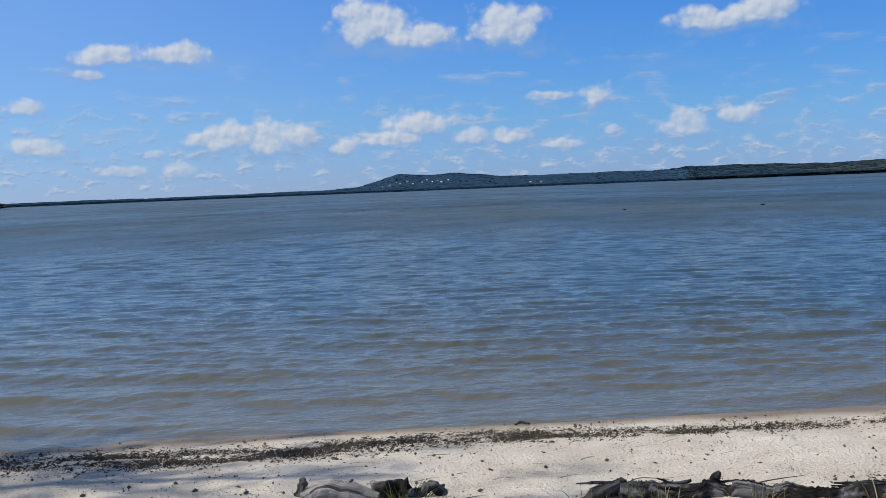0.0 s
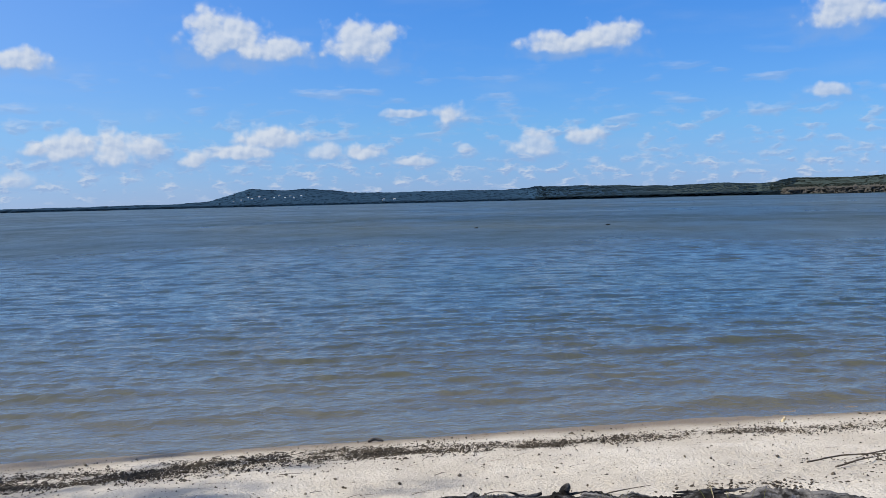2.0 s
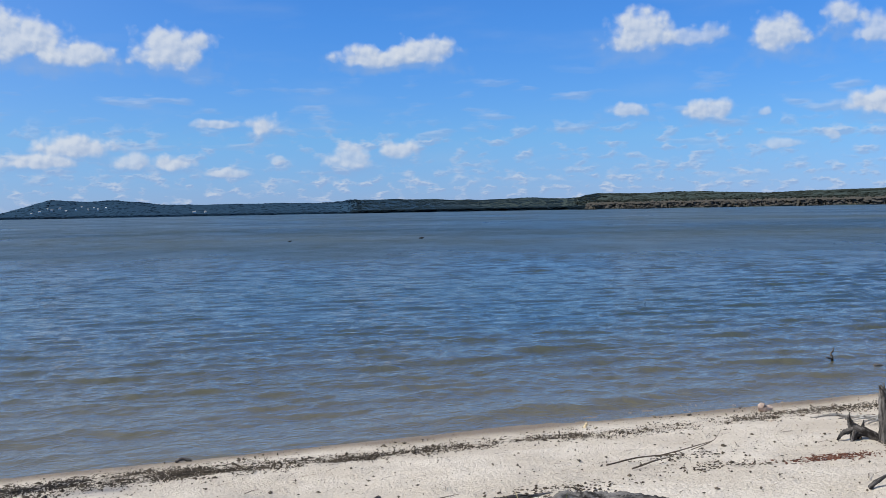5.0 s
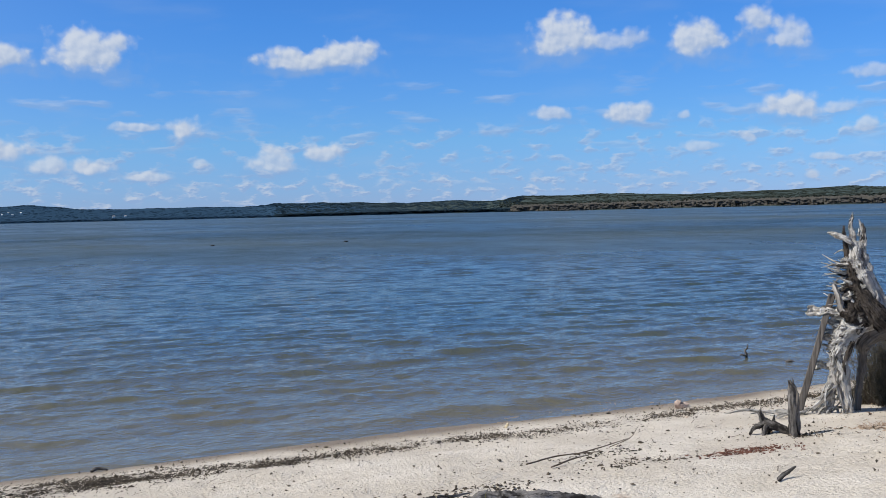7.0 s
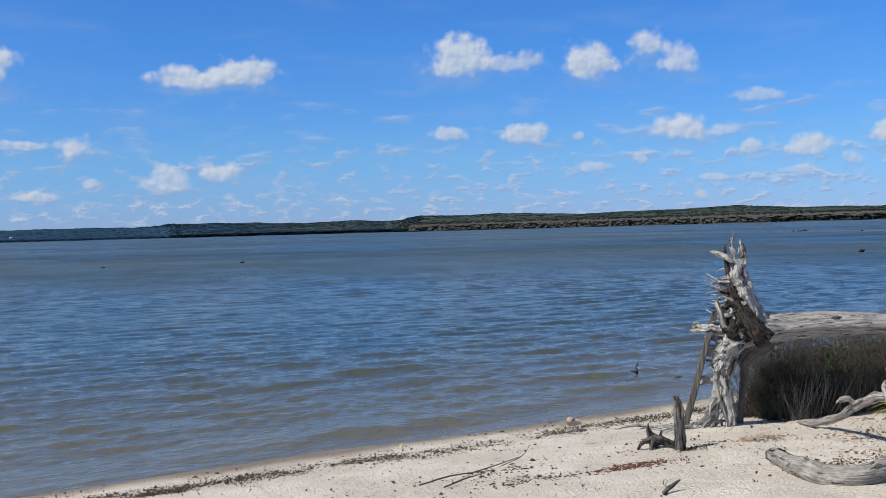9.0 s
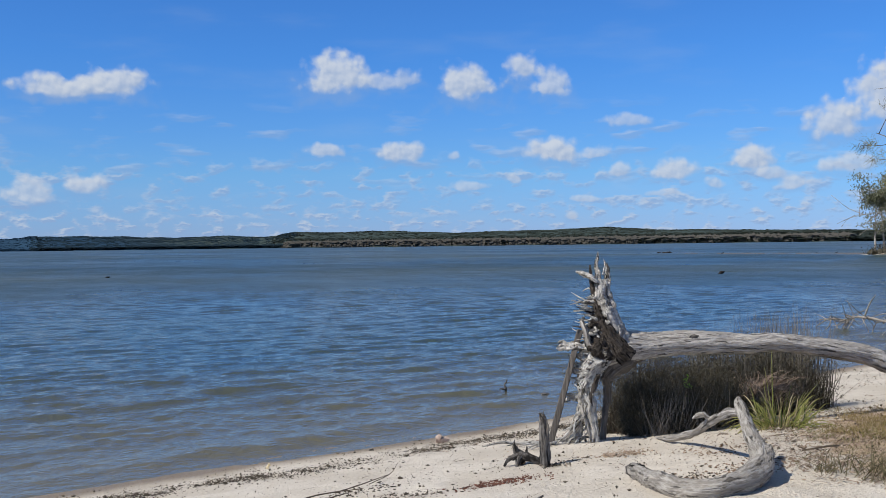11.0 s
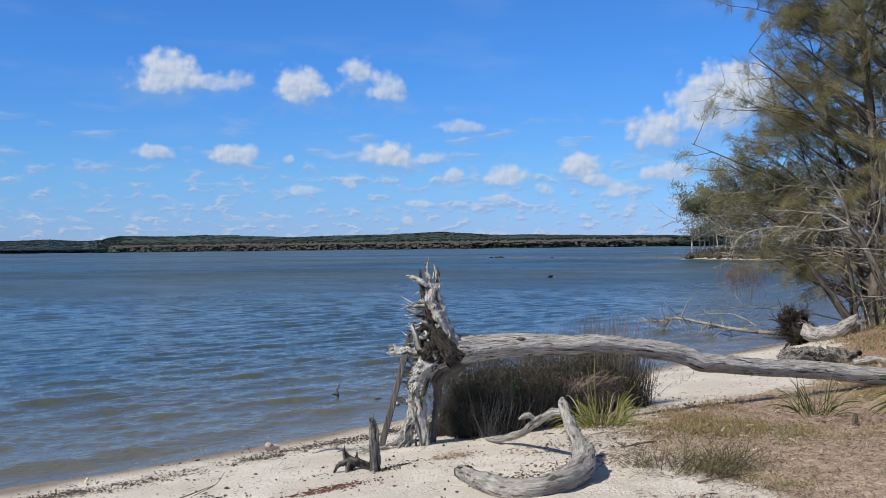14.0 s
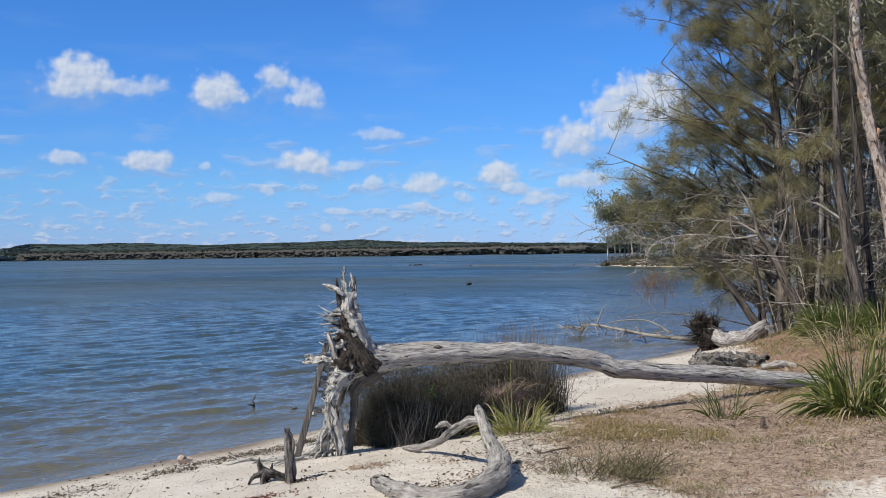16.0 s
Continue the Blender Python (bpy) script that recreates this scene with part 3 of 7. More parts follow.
def lumps(shape, centres, sizes, seed=0, rough=0.35, crumbs=False):
    """Many small uneven lumps: centres (n, 3), sizes (n, 3); crumbs have fewer sides."""
    r = np.random.RandomState(seed)
    v, f = (OCTA_V, OCTA_F) if crumbs else ico()
    n = len(centres)
    wob = 1 + r.uniform(-rough, rough, (n, len(v), 1))
    turn = r.uniform(0, 2 * np.pi, n)
    p = v[None] * wob * np.asarray(sizes)[:, None]
    x = p[..., 0] * np.cos(turn)[:, None] - p[..., 1] * np.sin(turn)[:, None]
    y = p[..., 0] * np.sin(turn)[:, None] + p[..., 1] * np.cos(turn)[:, None]
    p = np.stack([x, y, p[..., 2]], -1) + np.asarray(centres)[:, None]
    tris = (f[None] + (np.arange(n) * len(v))[:, None, None]).reshape(-1, 3)
    return shape.add(p.reshape(-1, 3), tris)


# ---- the lie of the land ----
SHORE_X = np.array([-400, -60, -20, -6, -3.2, -1, 2, 5, 8, 13, 15, 19, 23, 30, 60, 99, 104.5, 110.5, 128, 150, 260, 600], float)
SHORE_Y = np.array([-260, -18, 4.0, 7.3, 7.8, 8.02, 8.12, 8.15, 8.32, 8.65, 8.9, 9.15, 9.6, 11.5, 22, 40, 55, 70.5, 71.5, 66, 90, 200], float)
BANK_X = np.array([-400, -3, 3.2, 4.6, 5.6, 6.2, 7.3, 8.4, 9.5, 10.6, 12.5, 14, 16, 19, 23, 30, 60, 100, 400], float)
BANK_Y = np.array([-300, 4.4, 4.5, 2.2, 2.6, 3.7, 4.9, 5.3, 5.35, 5.0, 5.3, 6.1, 7.1, 8.5, 9.1, 11.2, 21.7, 39, 100], float)
RIDGE_AZ = np.array([-180, -70, -40, -25, -16, -8, -5.2, -4.3, -3, -1.4, 0.4, 2.6, 5, 8.5, 12, 13.2, 17, 25.4, 26.8, 30, 36, 44.4, 47, 49.5, 54.7, 58, 70, 180], float)
RIDGE_EL = np.array([0.2, 0.2, 0.2, 0.16, 0.15, 0.19, 0.30, 0.58, 0.93, 0.84, 0.88, 0.62, 0.57, 0.60, 0.60, 0.76, 0.70, 0.60, 0.86, 0.88, 0.73, 0.91, 0.72, 0.74, 0.57, 0.50, 0.4, 0.2], float)
FAR_AZ = np.array([-180, -30, 0, 11.6, 13.4, 25.0, 26.6, 58, 70, 180], float)
FAR_R = np.array([1750, 1700, 1550, 1500, 1350, 1250, 1050, 880, 800, 800], float)
CREST_R = np.array([2100, 2100, 2700, 2300, 1700, 1600, 1330, 1180, 1100, 1100], float)
DRY_D = np.array([-40, -8, -3, 0, 1, 2, 3, 4.2, 6, 10, 30], float)
DRY_Z = np.array([-1.6, -0.7, -0.28, 0.0, 0.105, 0.20, 0.31, 0.42, 0.48, 0.62, 1.1], float)


def shore(x):
    return np.interp(x, SHORE_X, SHORE_Y)


def land_z(x, y):
    """Height of the ground over the lake's level."""
    x, y = np.asarray(x, float), np.asarray(y, float)
    gap = shore(x) - y
    slope = np.interp(x, [15, 30, 60], [1.0, 0.85, 0.85])
    d = gap * slope
    z = np.interp(d, DRY_D, DRY_Z)
    dry = np.clip(d, 0, 1)
    z = z + dry * (0.03 * fractal(x * 0.8, y * 0.8, 3) + 0.10 * np.clip(d - 3, 0, 3) / 3 * fractal(x * 0.5, y * 0.5, 9))
    z = z + np.clip((x - 13) / 5, 0, 1) * np.clip((d - 0.6) / 1.5, 0, 1) * np.clip((60 - x) / 30, 0, 1) * 0.30
    r, az = np.hypot(x, y), np.degrees(np.arctan2(x, y))
    start, crest = np.interp(az, FAR_AZ, FAR_R), np.interp(az, FAR_AZ, CREST_R)
    top = np.tan(np.radians(np.interp(az, RIDGE_AZ, RIDGE_EL))) * crest - 1.0
    up = np.clip((r - start) / (crest - start), 0, 1)
    hill = 0.6 + np.maximum(top, 0.5) * (up * up * (3 - 2 * up)) + 1.5 * up * fractal(x / 90, y / 90, 5) + 3.0 * up * fractal(x / 45, y / 45, 6)
    hill = hill - np.clip((r - crest) / 1500, 0, 1) * np.maximum(top, 0.5) * 0.6
    far = np.clip((r - start + 8) / 8, 0, 1)
    return np.where((r > 500) & (gap < 0), -1.6 * (1 - far) + hill * far, z)


def ground_at(x, y):
    return float(land_z(np.array([x]), np.array([y]))[0])


def polar_sheet(angles, radii):
    a, r = np.meshgrid(np.radians(angles), radii, indexing="ij")
    x, y = r * np.sin(a), r * np.cos(a)
    na, nr = a.shape
    i, j = np.meshgrid(np.arange(na - 1), np.arange(nr - 1), indexing="ij")
    quads = np.stack([i * nr + j, i * nr + j + 1, (i + 1) * nr + j + 1, (i + 1) * nr + j], -1).reshape(-1, 4)
    return x.ravel(), y.ravel(), quads


def build_ground():
    angles = np.concatenate([np.arange(-180, -36, 4.0), np.arange(-36, 84, 0.4), np.arange(84, 180.1, 4.0)])
    radii = np.concatenate([[0.02, 1, 2, 3], np.arange(3.6, 12, 0.05), 12 * 1.018 ** np.arange(0, 230), [760, 790, 820], np.arange(850, 2800, 22), [3000, 3600, 4900]])
    x, y, quads = polar_sheet(angles, radii)
    z = land_z(x, y)
    near = np.hypot(x, y) < 40
    d = shore(x) - y
    tex = near * np.clip(d / 0.8, 0, 1)
    z = z + tex * (0.016 * fractal(x * 5, y * 5, 21) + 0.010 * fractal(x * 14, y * 14, 22, 2))
    me = mesh_of("ground", np.stack([x, y, z], -1), quads, SAND_GROUND)
    bank = np.interp(x, BANK_X, BANK_Y)
    litter = np.clip(0.5 + (bank - y) / 1.0, 0, 1)
    path = np.exp(-(((x - 6.4) / 1.6) ** 2 + ((y - 1.9) / 0.62) ** 2)) + 0.55 * np.exp(-(((x - 6.0) / 0.7) ** 2 + ((y - 3.0) / 0.5) ** 2))
    litter = np.clip(litter - 0.58 * path, 0, 1)
    litter = np.where(np.hypot(x, y) > 500, 3.0, litter)
    wet = (np.hypot(x, y) < 500) * np.clip(1 - (d - 0.12 - 0.22 * fractal(x * 1.2, y * 0.6, 31)) / 0.36, 0, 1)
    grass = np.clip(0.35 + 1.4 * fractal(x * 0.45, y * 0.45, 41), 0, 1)
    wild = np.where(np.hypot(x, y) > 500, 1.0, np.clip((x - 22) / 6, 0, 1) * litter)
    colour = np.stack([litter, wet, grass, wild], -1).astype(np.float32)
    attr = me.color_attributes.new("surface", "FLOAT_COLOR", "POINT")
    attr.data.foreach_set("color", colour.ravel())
    tagged(new("ground", me), "pale cream beach sand rising to a leafy grass bank", "ground", kind="structure")


def wave_trains():
    """Wind waves of many lengths that roll towards the beach: wave vector, height and phase of each."""
    r = np.random.RandomState(7)
    n = 40
    length = 0.15 * (1.1 / 0.15) ** ((np.arange(n) + r.rand(n)) / n)
    turn = np.radians(8 + r.normal(0, 1, n) * np.interp(length, [0.15, 0.4, 1.0], [38, 26, 14]))
    k = 2 * np.pi / length
    steep = np.interp(length, [0.15, 0.3, 0.5, 1.1], [0.027, 0.030, 0.028, 0.017])
    return k * np.sin(turn), k * np.cos(turn), steep / k, r.uniform(0, 6.28, n), length


def wave_height(x, y, grid):
    """Height of the lake's surface; grid is the spacing that the sheet has there, which leaves out shorter waves."""
    z = np.zeros_like(x)
    sway = 0.5 * fractal(x * 0.25, y * 0.25, 53, 2)
    gusts = (0.6 + 0.75 * lattice(x * 0.11, y * 0.08, 55)) * np.interp(np.hypot(x, y), [8, 13, 30, 90], [0.6, 0.95, 1.35, 2.1])
    for kx, ky, a, phase, length in zip(*wave_trains()):
        keep = np.clip((length / grid - 2.2) / 1.6, 0, 1)
        p = kx * x + ky * (y + sway) + phase
        z += a * keep * (np.sin(p) + 0.22 * np.sin(2 * p + 0.5))
    z *= gusts
    # longer rollers that steepen over the shallows
    d = y - shore(x)
    phase = y + 1.5 * fractal(x * 0.11, y * 0.16, 51, 2) + 0.12 * fractal(x * 0.8, y * 0.5, 52, 2)
    groups = 0.25 + 1.2 * lattice(x * 0.16, y * 0.60, 57)
    roll = 2 * np.pi * phase / 1.25
    z += 0.025 * np.clip(1.1 - d / 7, 0.12, 1) * groups * (np.sin(roll) + 0.38 * np.sin(2 * roll + 0.7))
    return z * np.clip(0.40 + d / 1.9, 0.10, 1)


def build_water():
    angles = np.concatenate([np.arange(-120, -34, 3.0), np.arange(-34, 76, 0.18), np.arange(76, 100.1, 3.0)])
    radii = np.concatenate([np.arange(6.6, 11.5, 0.036), 11.5 * 1.0046 ** np.arange(0, 530), 131 * 1.014 ** np.arange(1, 80), 398 * 1.06 ** np.arange(1, 20), [1300, 1800, 2200]])
    x, y, quads = polar_sheet(angles, radii)
    r = np.hypot(x, y)
    grid = np.maximum(0.036, 0.0046 * r)
    z = np.where(r < 170, wave_height(x, y, grid) * np.clip((170 - r) / 60, 0, 1), 0)
    far = np.clip((r - 40) / 40, 0, 1) * np.clip((380 - r) / 150, 0, 1)
    z = z + far * 0.12 * fractal(x * 0.45, y * 0.75, 63, 3) * (0.5 + lattice(x * 0.05, y * 0.03, 64))
    me = mesh_of("water", np.stack([x, y, z], -1), quads, WATER)
    d = y - shore(x)
    shallow = np.clip(1 - (d + 0.8 * fractal(x * 0.7, y * 1.2, 71)) / np.interp(x, [0, 8], [13.0, 8.0]), 0, 1) ** 1.5
    attr = me.attributes.new("shallow", "FLOAT", "POINT")
    attr.data.foreach_set("value", shallow.astype(np.float32))
    attr = me.attributes.new("open_water", "FLOAT", "POINT")
    attr.data.foreach_set("value", np.clip((r - 12) / 48, 0, 1).astype(np.float32))
    tagged(new("water", me), "wind-rippled grey blue lake, brown at the shallow edge", "water", kind="structure")


build_ground()
build_water()


# ---- far shore ----
def build_far_shore():
    r = np.random.RandomState(5)

    def scatter(n, az0, az1, deep0, deep1):
        az = r.uniform(az0, az1, n)
        f = r.uniform(deep0, deep1, n)
        start, crest = np.interp(az, FAR_AZ, FAR_R), np.interp(az, FAR_AZ, CREST_R)
        d = start + 4 + f * (crest - start)
        x, y = d * np.sin(np.radians(az)), d * np.cos(np.radians(az))
        return x, y, land_z(x, y)

    def soften(ob):
        """Leafy crowns take the light from above and from the lake, as a deep mass of leaves does."""
        me = ob.data
        n = len(me.vertices)
        co, own = np.empty(3 * n, dtype=np.float32), np.empty(3 * n, dtype=np.float32)
        me.vertices.foreach_get("co", co)
        me.vertices.foreach_get("normal", own)
        out = co.reshape(-1, 3) * [1, 1, 0]
        normal = 0.35 * own.reshape(-1, 3) + np.array([0, 0, 0.75]) - 0.45 * out / np.linalg.norm(out, axis=1)[:, None]
        me.normals_split_custom_set_from_vertices((normal / np.linalg.norm(normal, axis=1)[:, None]).tolist())

    def canopy(name, label, mat, bands):
        s = Shape()
        for n, az0, az1, d0, d1, size, low, high in bands:
            x, y, z = scatter(n, az0, az1, d0, d1)
            k = size * r.uniform(0.6, 1.35, n)
            centres = np.stack([x, y, z + r.uniform(low, high, n)], -1)
            sizes = np.stack([k * 2.4, k * 2.4, k * r.uniform(0.16, 0.34, n)], -1)
            lumps(s, centres, sizes, r.randint(9999), 0.45, True)
        soften(s.thing(name, mat, label, "forest", kind="stuff"))

    canopy("far_forest", "distant wooded hills beyond the lake, with haze painted into their blue tint", FAR_FOREST_HAZED, [
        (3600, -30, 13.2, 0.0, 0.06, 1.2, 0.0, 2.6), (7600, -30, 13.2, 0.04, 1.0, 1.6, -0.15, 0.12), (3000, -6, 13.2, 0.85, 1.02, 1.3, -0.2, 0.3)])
    canopy("far_forest", "dark forest along the opposite shore, tinted blue for haze", FAR_FOREST_MID, [
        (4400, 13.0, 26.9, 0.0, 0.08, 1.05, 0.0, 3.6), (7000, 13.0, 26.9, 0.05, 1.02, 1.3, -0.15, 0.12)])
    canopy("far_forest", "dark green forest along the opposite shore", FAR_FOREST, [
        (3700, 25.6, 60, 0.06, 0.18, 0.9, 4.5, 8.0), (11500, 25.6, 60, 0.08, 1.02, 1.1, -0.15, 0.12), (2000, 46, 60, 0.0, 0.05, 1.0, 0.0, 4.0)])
    s = Shape()
    n = 7000
    x, y, z = scatter(n, 26.2, 57, 0.005, 0.06)
    lumps(s, np.stack([x, y, z + r.uniform(-0.5, 5.5, n)], -1), np.stack([3.0 * r.uniform(0.5, 1.2, n), 3.0 * r.uniform(0.5, 1.2, n), r.uniform(0.8, 2.0, n)], -1), 77, 0.5, True)
    n = 2200
    x, y, z = scatter(n, 26.2, 57, 0.0, 0.03)
    base = np.stack([x, y, z - 0.5], -1)
    tip = base + np.stack([r.normal(0, 0.7, n), r.normal(0, 0.7, n), r.uniform(3.0, 7.0, n)], -1)
    blades(s, base, tip, r.uniform(0.35, 0.9, n), 3, joints=1)
    soften(s.thing("far_tree_trunks", FAR_TRUNKS, "bare brown paperbark trunks along the opposite shore", "forest", kind="stuff"))
    # headland at the lake's left end
    s = Shape()
    n = 90
    az, d = r.uniform(-28, -23.7, n), r.uniform(640, 690, n)
    tall = np.clip((-23.4 - az) / 1.2, 0.15, 1)
    c = np.stack([d * np.sin(np.radians(az)), d * np.cos(np.radians(az)), 0.8 + 3.6 * tall * r.uniform(0.5, 1.2, n)], -1)
    lumps(s, c, np.stack([3 + 0 * az, 3 + 0 * az, 2.2 * tall], -1), 8, 0.4)
    s.thing("headland_trees", FAR_FOREST, "dark wooded headland on the far left bank", "forest", kind="stuff", smooth=False)


def build_houses():
    r = np.random.RandomState(11)
    spots = [(-3.9, 0.30), (-3.5, 0.34), (-3.1, 0.42), (-2.9, 0.36), (-2.5, 0.43), (-2.2, 0.35), (-1.7, 0.40), (-1.4, 0.48), (-1.1, 0.42),
             (-0.8, 0.46), (-0.6, 0.38), (-0.2, 0.44), (4.4, 0.30), (5.0, 0.33)]
    for az, f in spots:
        d = np.interp(az, FAR_AZ, FAR_R) + f * (np.interp(az, FAR_AZ, CREST_R) - np.interp(az, FAR_AZ, FAR_R))
        x, y = d * math.sin(radians(az)), d * math.cos(radians(az))
        w, t, h = r.uniform(2.2, 4.6), 3.5, r.uniform(1.0, 1.7)
        z = ground_at(x, y) + 1.0
        house = empty("house", (x, y, z - 3), "small pale house among trees on a distant hill", "house", "houses on the far hill")
        wall = Shape().add([(sx * w / 2, sy * t / 2, zz) for zz in (0, h + 3) for sx, sy in ((-1, -1), (1, -1), (1, 1), (-1, 1))],
                           quads=[(0, 1, 5, 4), (1, 2, 6, 5), (2, 3, 7, 6), (3, 0, 4, 7), (4, 5, 6, 7), (3, 2, 1, 0)])
        wall.part("wall", ROOF_WHITE, house, smooth=False)
        e = 0.6
        roof = Shape().add([(-w / 2 - e, -t / 2 - e, h + 3.02), (w / 2 + e, -t / 2 - e, h + 3.02), (w / 2 + e, t / 2 + e, h + 3.02), (-w / 2 - e, t / 2 + e, h + 3.02),
                            (-w / 2 + 0.8, 0, h + 4.0), (w / 2 - 0.8, 0, h + 4.0)], tris=[(1, 2, 5), (3, 0, 4)], quads=[(0, 1, 5, 4), (2, 3, 4, 5), (3, 2, 1, 0)])
        roof.part("roof", ROOF_GREY if r.rand() < 0.6 else ROOF_WHITE, house, smooth=False)


build_far_shore()
build_houses()


# ---- trees ----
def unit(v):
    return v / (np.linalg.norm(v, axis=-1, keepdims=True) + 1e-9)


def she_oak(seed, height, lean=(0.0, 0.0), crown_low=0.22, spread=2.4, radius=0.13, needles=26, mat=NEEDLE, sprays=9, dead=10, bias=(0.0, 0.0), twin=False, reach=(), bare_reach=(), rust=()):
    """A she-oak: one or two stems, rising limbs, and thin drooping needles in uneven sprays with gaps between."""
    r = np.random.RandomState(seed)
    trunk, twig_shape, dead_twigs, limb_shapes, bare_shapes = Shape(), Shape(), Shape(), [], []
    starts, ways = [], []
    stems = [(0.0, 0.0)] + ([(0.35, -0.25)] if twin else [])
    for k, (ox, oy) in enumerate(stems):
        pts = []
        wx, wy = r.normal(0, 0.10, 2)
        for s in np.linspace(0, 1, 8):
            pts.append((ox * (0.4 + s * 1.6) + lean[0] * s ** 1.4 + wx * math.sin(5 * s), oy * (0.4 + s * 1.6) + lean[1] * s ** 1.4 + wy * math.sin(4 * s + 1), -0.25 + height * s,
                        radius * (1.25 if s == 0 else 1) * (1 - 0.86 * s) * (0.8 if k else 1)))
        tube(trunk, pts, 10, 34, 0.10, seed + k, 5, 0.06)
        axis = smooth_line(pts, 60)
        n_limbs = int(26 * height / 8)
        for i in range(n_limbs + (len(reach) if k == 0 else 0)):
            s = crown_low + (0.97 - crown_low) * (i + r.rand()) / n_limbs
            a = axis[min(59, int(s * 59))]
            az = r.uniform(0, 2 * np.pi)
            out = np.array([math.cos(az) + bias[0], math.sin(az) + bias[1], 0])
            out /= np.linalg.norm(out) + 1e-6
            length = spread * (1.05 - 0.62 * s) * r.uniform(0.55, 1.2)
            rise = r.uniform(0.45, 1.25)
            p0 = a[:3]
            p1 = p0 + out * length * 0.5 + np.array([0, 0, rise * length * 0.45])
            p2 = p0 + out * length + np.array([0, 0, rise * length * 0.7]) + r.normal(0, 0.12, 3)
            if i >= n_limbs:
                p2 = np.array(reach[i - n_limbs], float)
                a = axis[min(50, max(4, int(59 * (p2[2] - 0.9) / height)))]
                p0 = a[:3]
                out = unit((p2 - p0) * [1, 1, 0])
                p1 = (p0 + p2) / 2 + np.array([0, 0, -0.12])
            rad = max(0.012, a[3] * 0.42)
            limbs = Shape()
            limb_shapes.append(limbs)
            tube(limbs, [(*p0, rad), (*p1, rad * 0.6), (*p2, 0.006)], 5, 9, 0.1, seed + i)
            twigs = (r.randint(5, 9) if r.rand() > 0.2 else 1) if i < n_limbs else 9
            for _ in range(twigs):
                f = r.uniform(0.3, 1.0)
                q0 = (1 - f) ** 2 * p0 + 2 * f * (1 - f) * p1 + f * f * p2
                side = unit(out * r.uniform(0.3, 1) + r.normal(0, 0.65, 3) * np.array([1, 1, 0.5]) + np.array([0, 0, 0.28]))
                tl = r.uniform(0.35, 0.95) * (0.6 + 0.4 * spread / 2.4)
                q1 = q0 + side * tl + np.array([0, 0, -0.05])
                tube(twig_shape, [(*q0, 0.009), (*((q0 + q1) / 2 + r.normal(0, 0.03, 3)), 0.006), (*q1, 0.003)], 3)
                m = r.randint(sprays - 4, sprays + 3)
                g = r.uniform(0.5, 1.08, m)
                starts.append(q0 + (q1 - q0) * g[:, None] + r.normal(0, 0.05, (m, 3)))
                ways.append(np.repeat(side[None], m, 0) + r.normal(0, 0.35, (m, 3)))
    starts, ways = np.concatenate(starts), unit(np.concatenate(ways))
    n = len(starts) * needles
    p = np.repeat(starts, needles, 0)
    w = np.repeat(ways, needles, 0) * r.uniform(0.3, 1.0, (n, 1)) + r.normal(0, 0.38, (n, 3)) + np.array([0, 0, -0.16])
    p = p + r.normal(0, 0.035, (n, 3))
    tip = p + unit(w) * r.uniform(0.12, 0.30, (n, 1))
    crown = Shape()
    blades(crown, p, tip, r.uniform(0.003, 0.0065, n), seed, joints=1)
    for i in range(dead + len(bare_reach)):
        a = axis[r.randint(6, 30)]
        az = r.uniform(0, 2 * np.pi)
        out = np.array([math.cos(az) + bias[0], math.sin(az) + bias[1], r.uniform(-0.1, 0.45)])
        out = unit(out)
        length = r.uniform(0.8, 2.4)
        p0 = a[:3]
        bare = Shape()
        bare_shapes.append(bare)
        p1, p2 = p0 + out * length * 0.5 + r.normal(0, 0.12, 3), p0 + out * length + r.normal(0, 0.25, 3)
        if i >= dead:
            p2 = np.array(bare_reach[i - dead], float)
            p0 = axis[min(50, max(5, int(59 * (0.35 + 0.75 * p2[2]) / height)))][:3]
            p1 = (p0 + p2) / 2 + r.normal(0, 0.15, 3) + np.array([0, 0, 0.12])
            out = unit(p2 - p0)
        tube(bare, [(*p0, 0.017), (*p1, 0.011), (*p2, 0.004)], 5, 8 if i < dead else 22, 0.1, seed + i)
        for _ in range(7 if i < dead else 22):
            f = r.uniform(0.25, 1)
            q0 = (1 - f) ** 2 * p0 + 2 * f * (1 - f) * p1 + f * f * p2 if f < 1 else p2
            q1 = q0 + unit(out + r.normal(0, 0.7, 3)) * r.uniform(0.3, 0.9)
            tube(dead_twigs, [(*q0, 0.006), (*((q0 + q1) / 2 + r.normal(0, 0.06, 3)), 0.0045), (*q1, 0.003)], 4, 5)
    rusty = Shape()
    for x, y, z in rust:
        p = np.array([x, y, z]) + r.normal(0, 1, (170, 3)) * [0.14, 0.14, 0.14]
        blades(rusty, p, p + unit(r.normal(0, 0.3, (170, 3)) + [0, 0, -1]) * r.uniform(0.15, 0.4, (170, 1)), 0.006, seed, joints=1)
    tree = empty("she_oak", (0, 0, 0), "feathery olive green she-oak on the lake bank", "tree", "she-oaks on the bank")
    trunk.part("trunk", BARK, tree)
    if rust:
        tagged(rusty.part("dead_needle_mass", NEEDLE_DEAD, tree, "hanging rusty dead needles"), kind="stuff")
    for limbs in limb_shapes:
        limbs.part("limb", BARK, tree)
    crown.part("crown", mat, tree)
    tagged(twig_shape.part("fine_twig_mass", BARK, tree), kind="stuff")
    tagged(dead_twigs.part("dead_twig_mass", PALE_TWIG, tree, "bare pale dead twigs"), kind="stuff")
    for bare in bare_shapes:
        bare.part("dead_branch", PALE_TWIG, tree, "bare pale dead branch")
    return tree


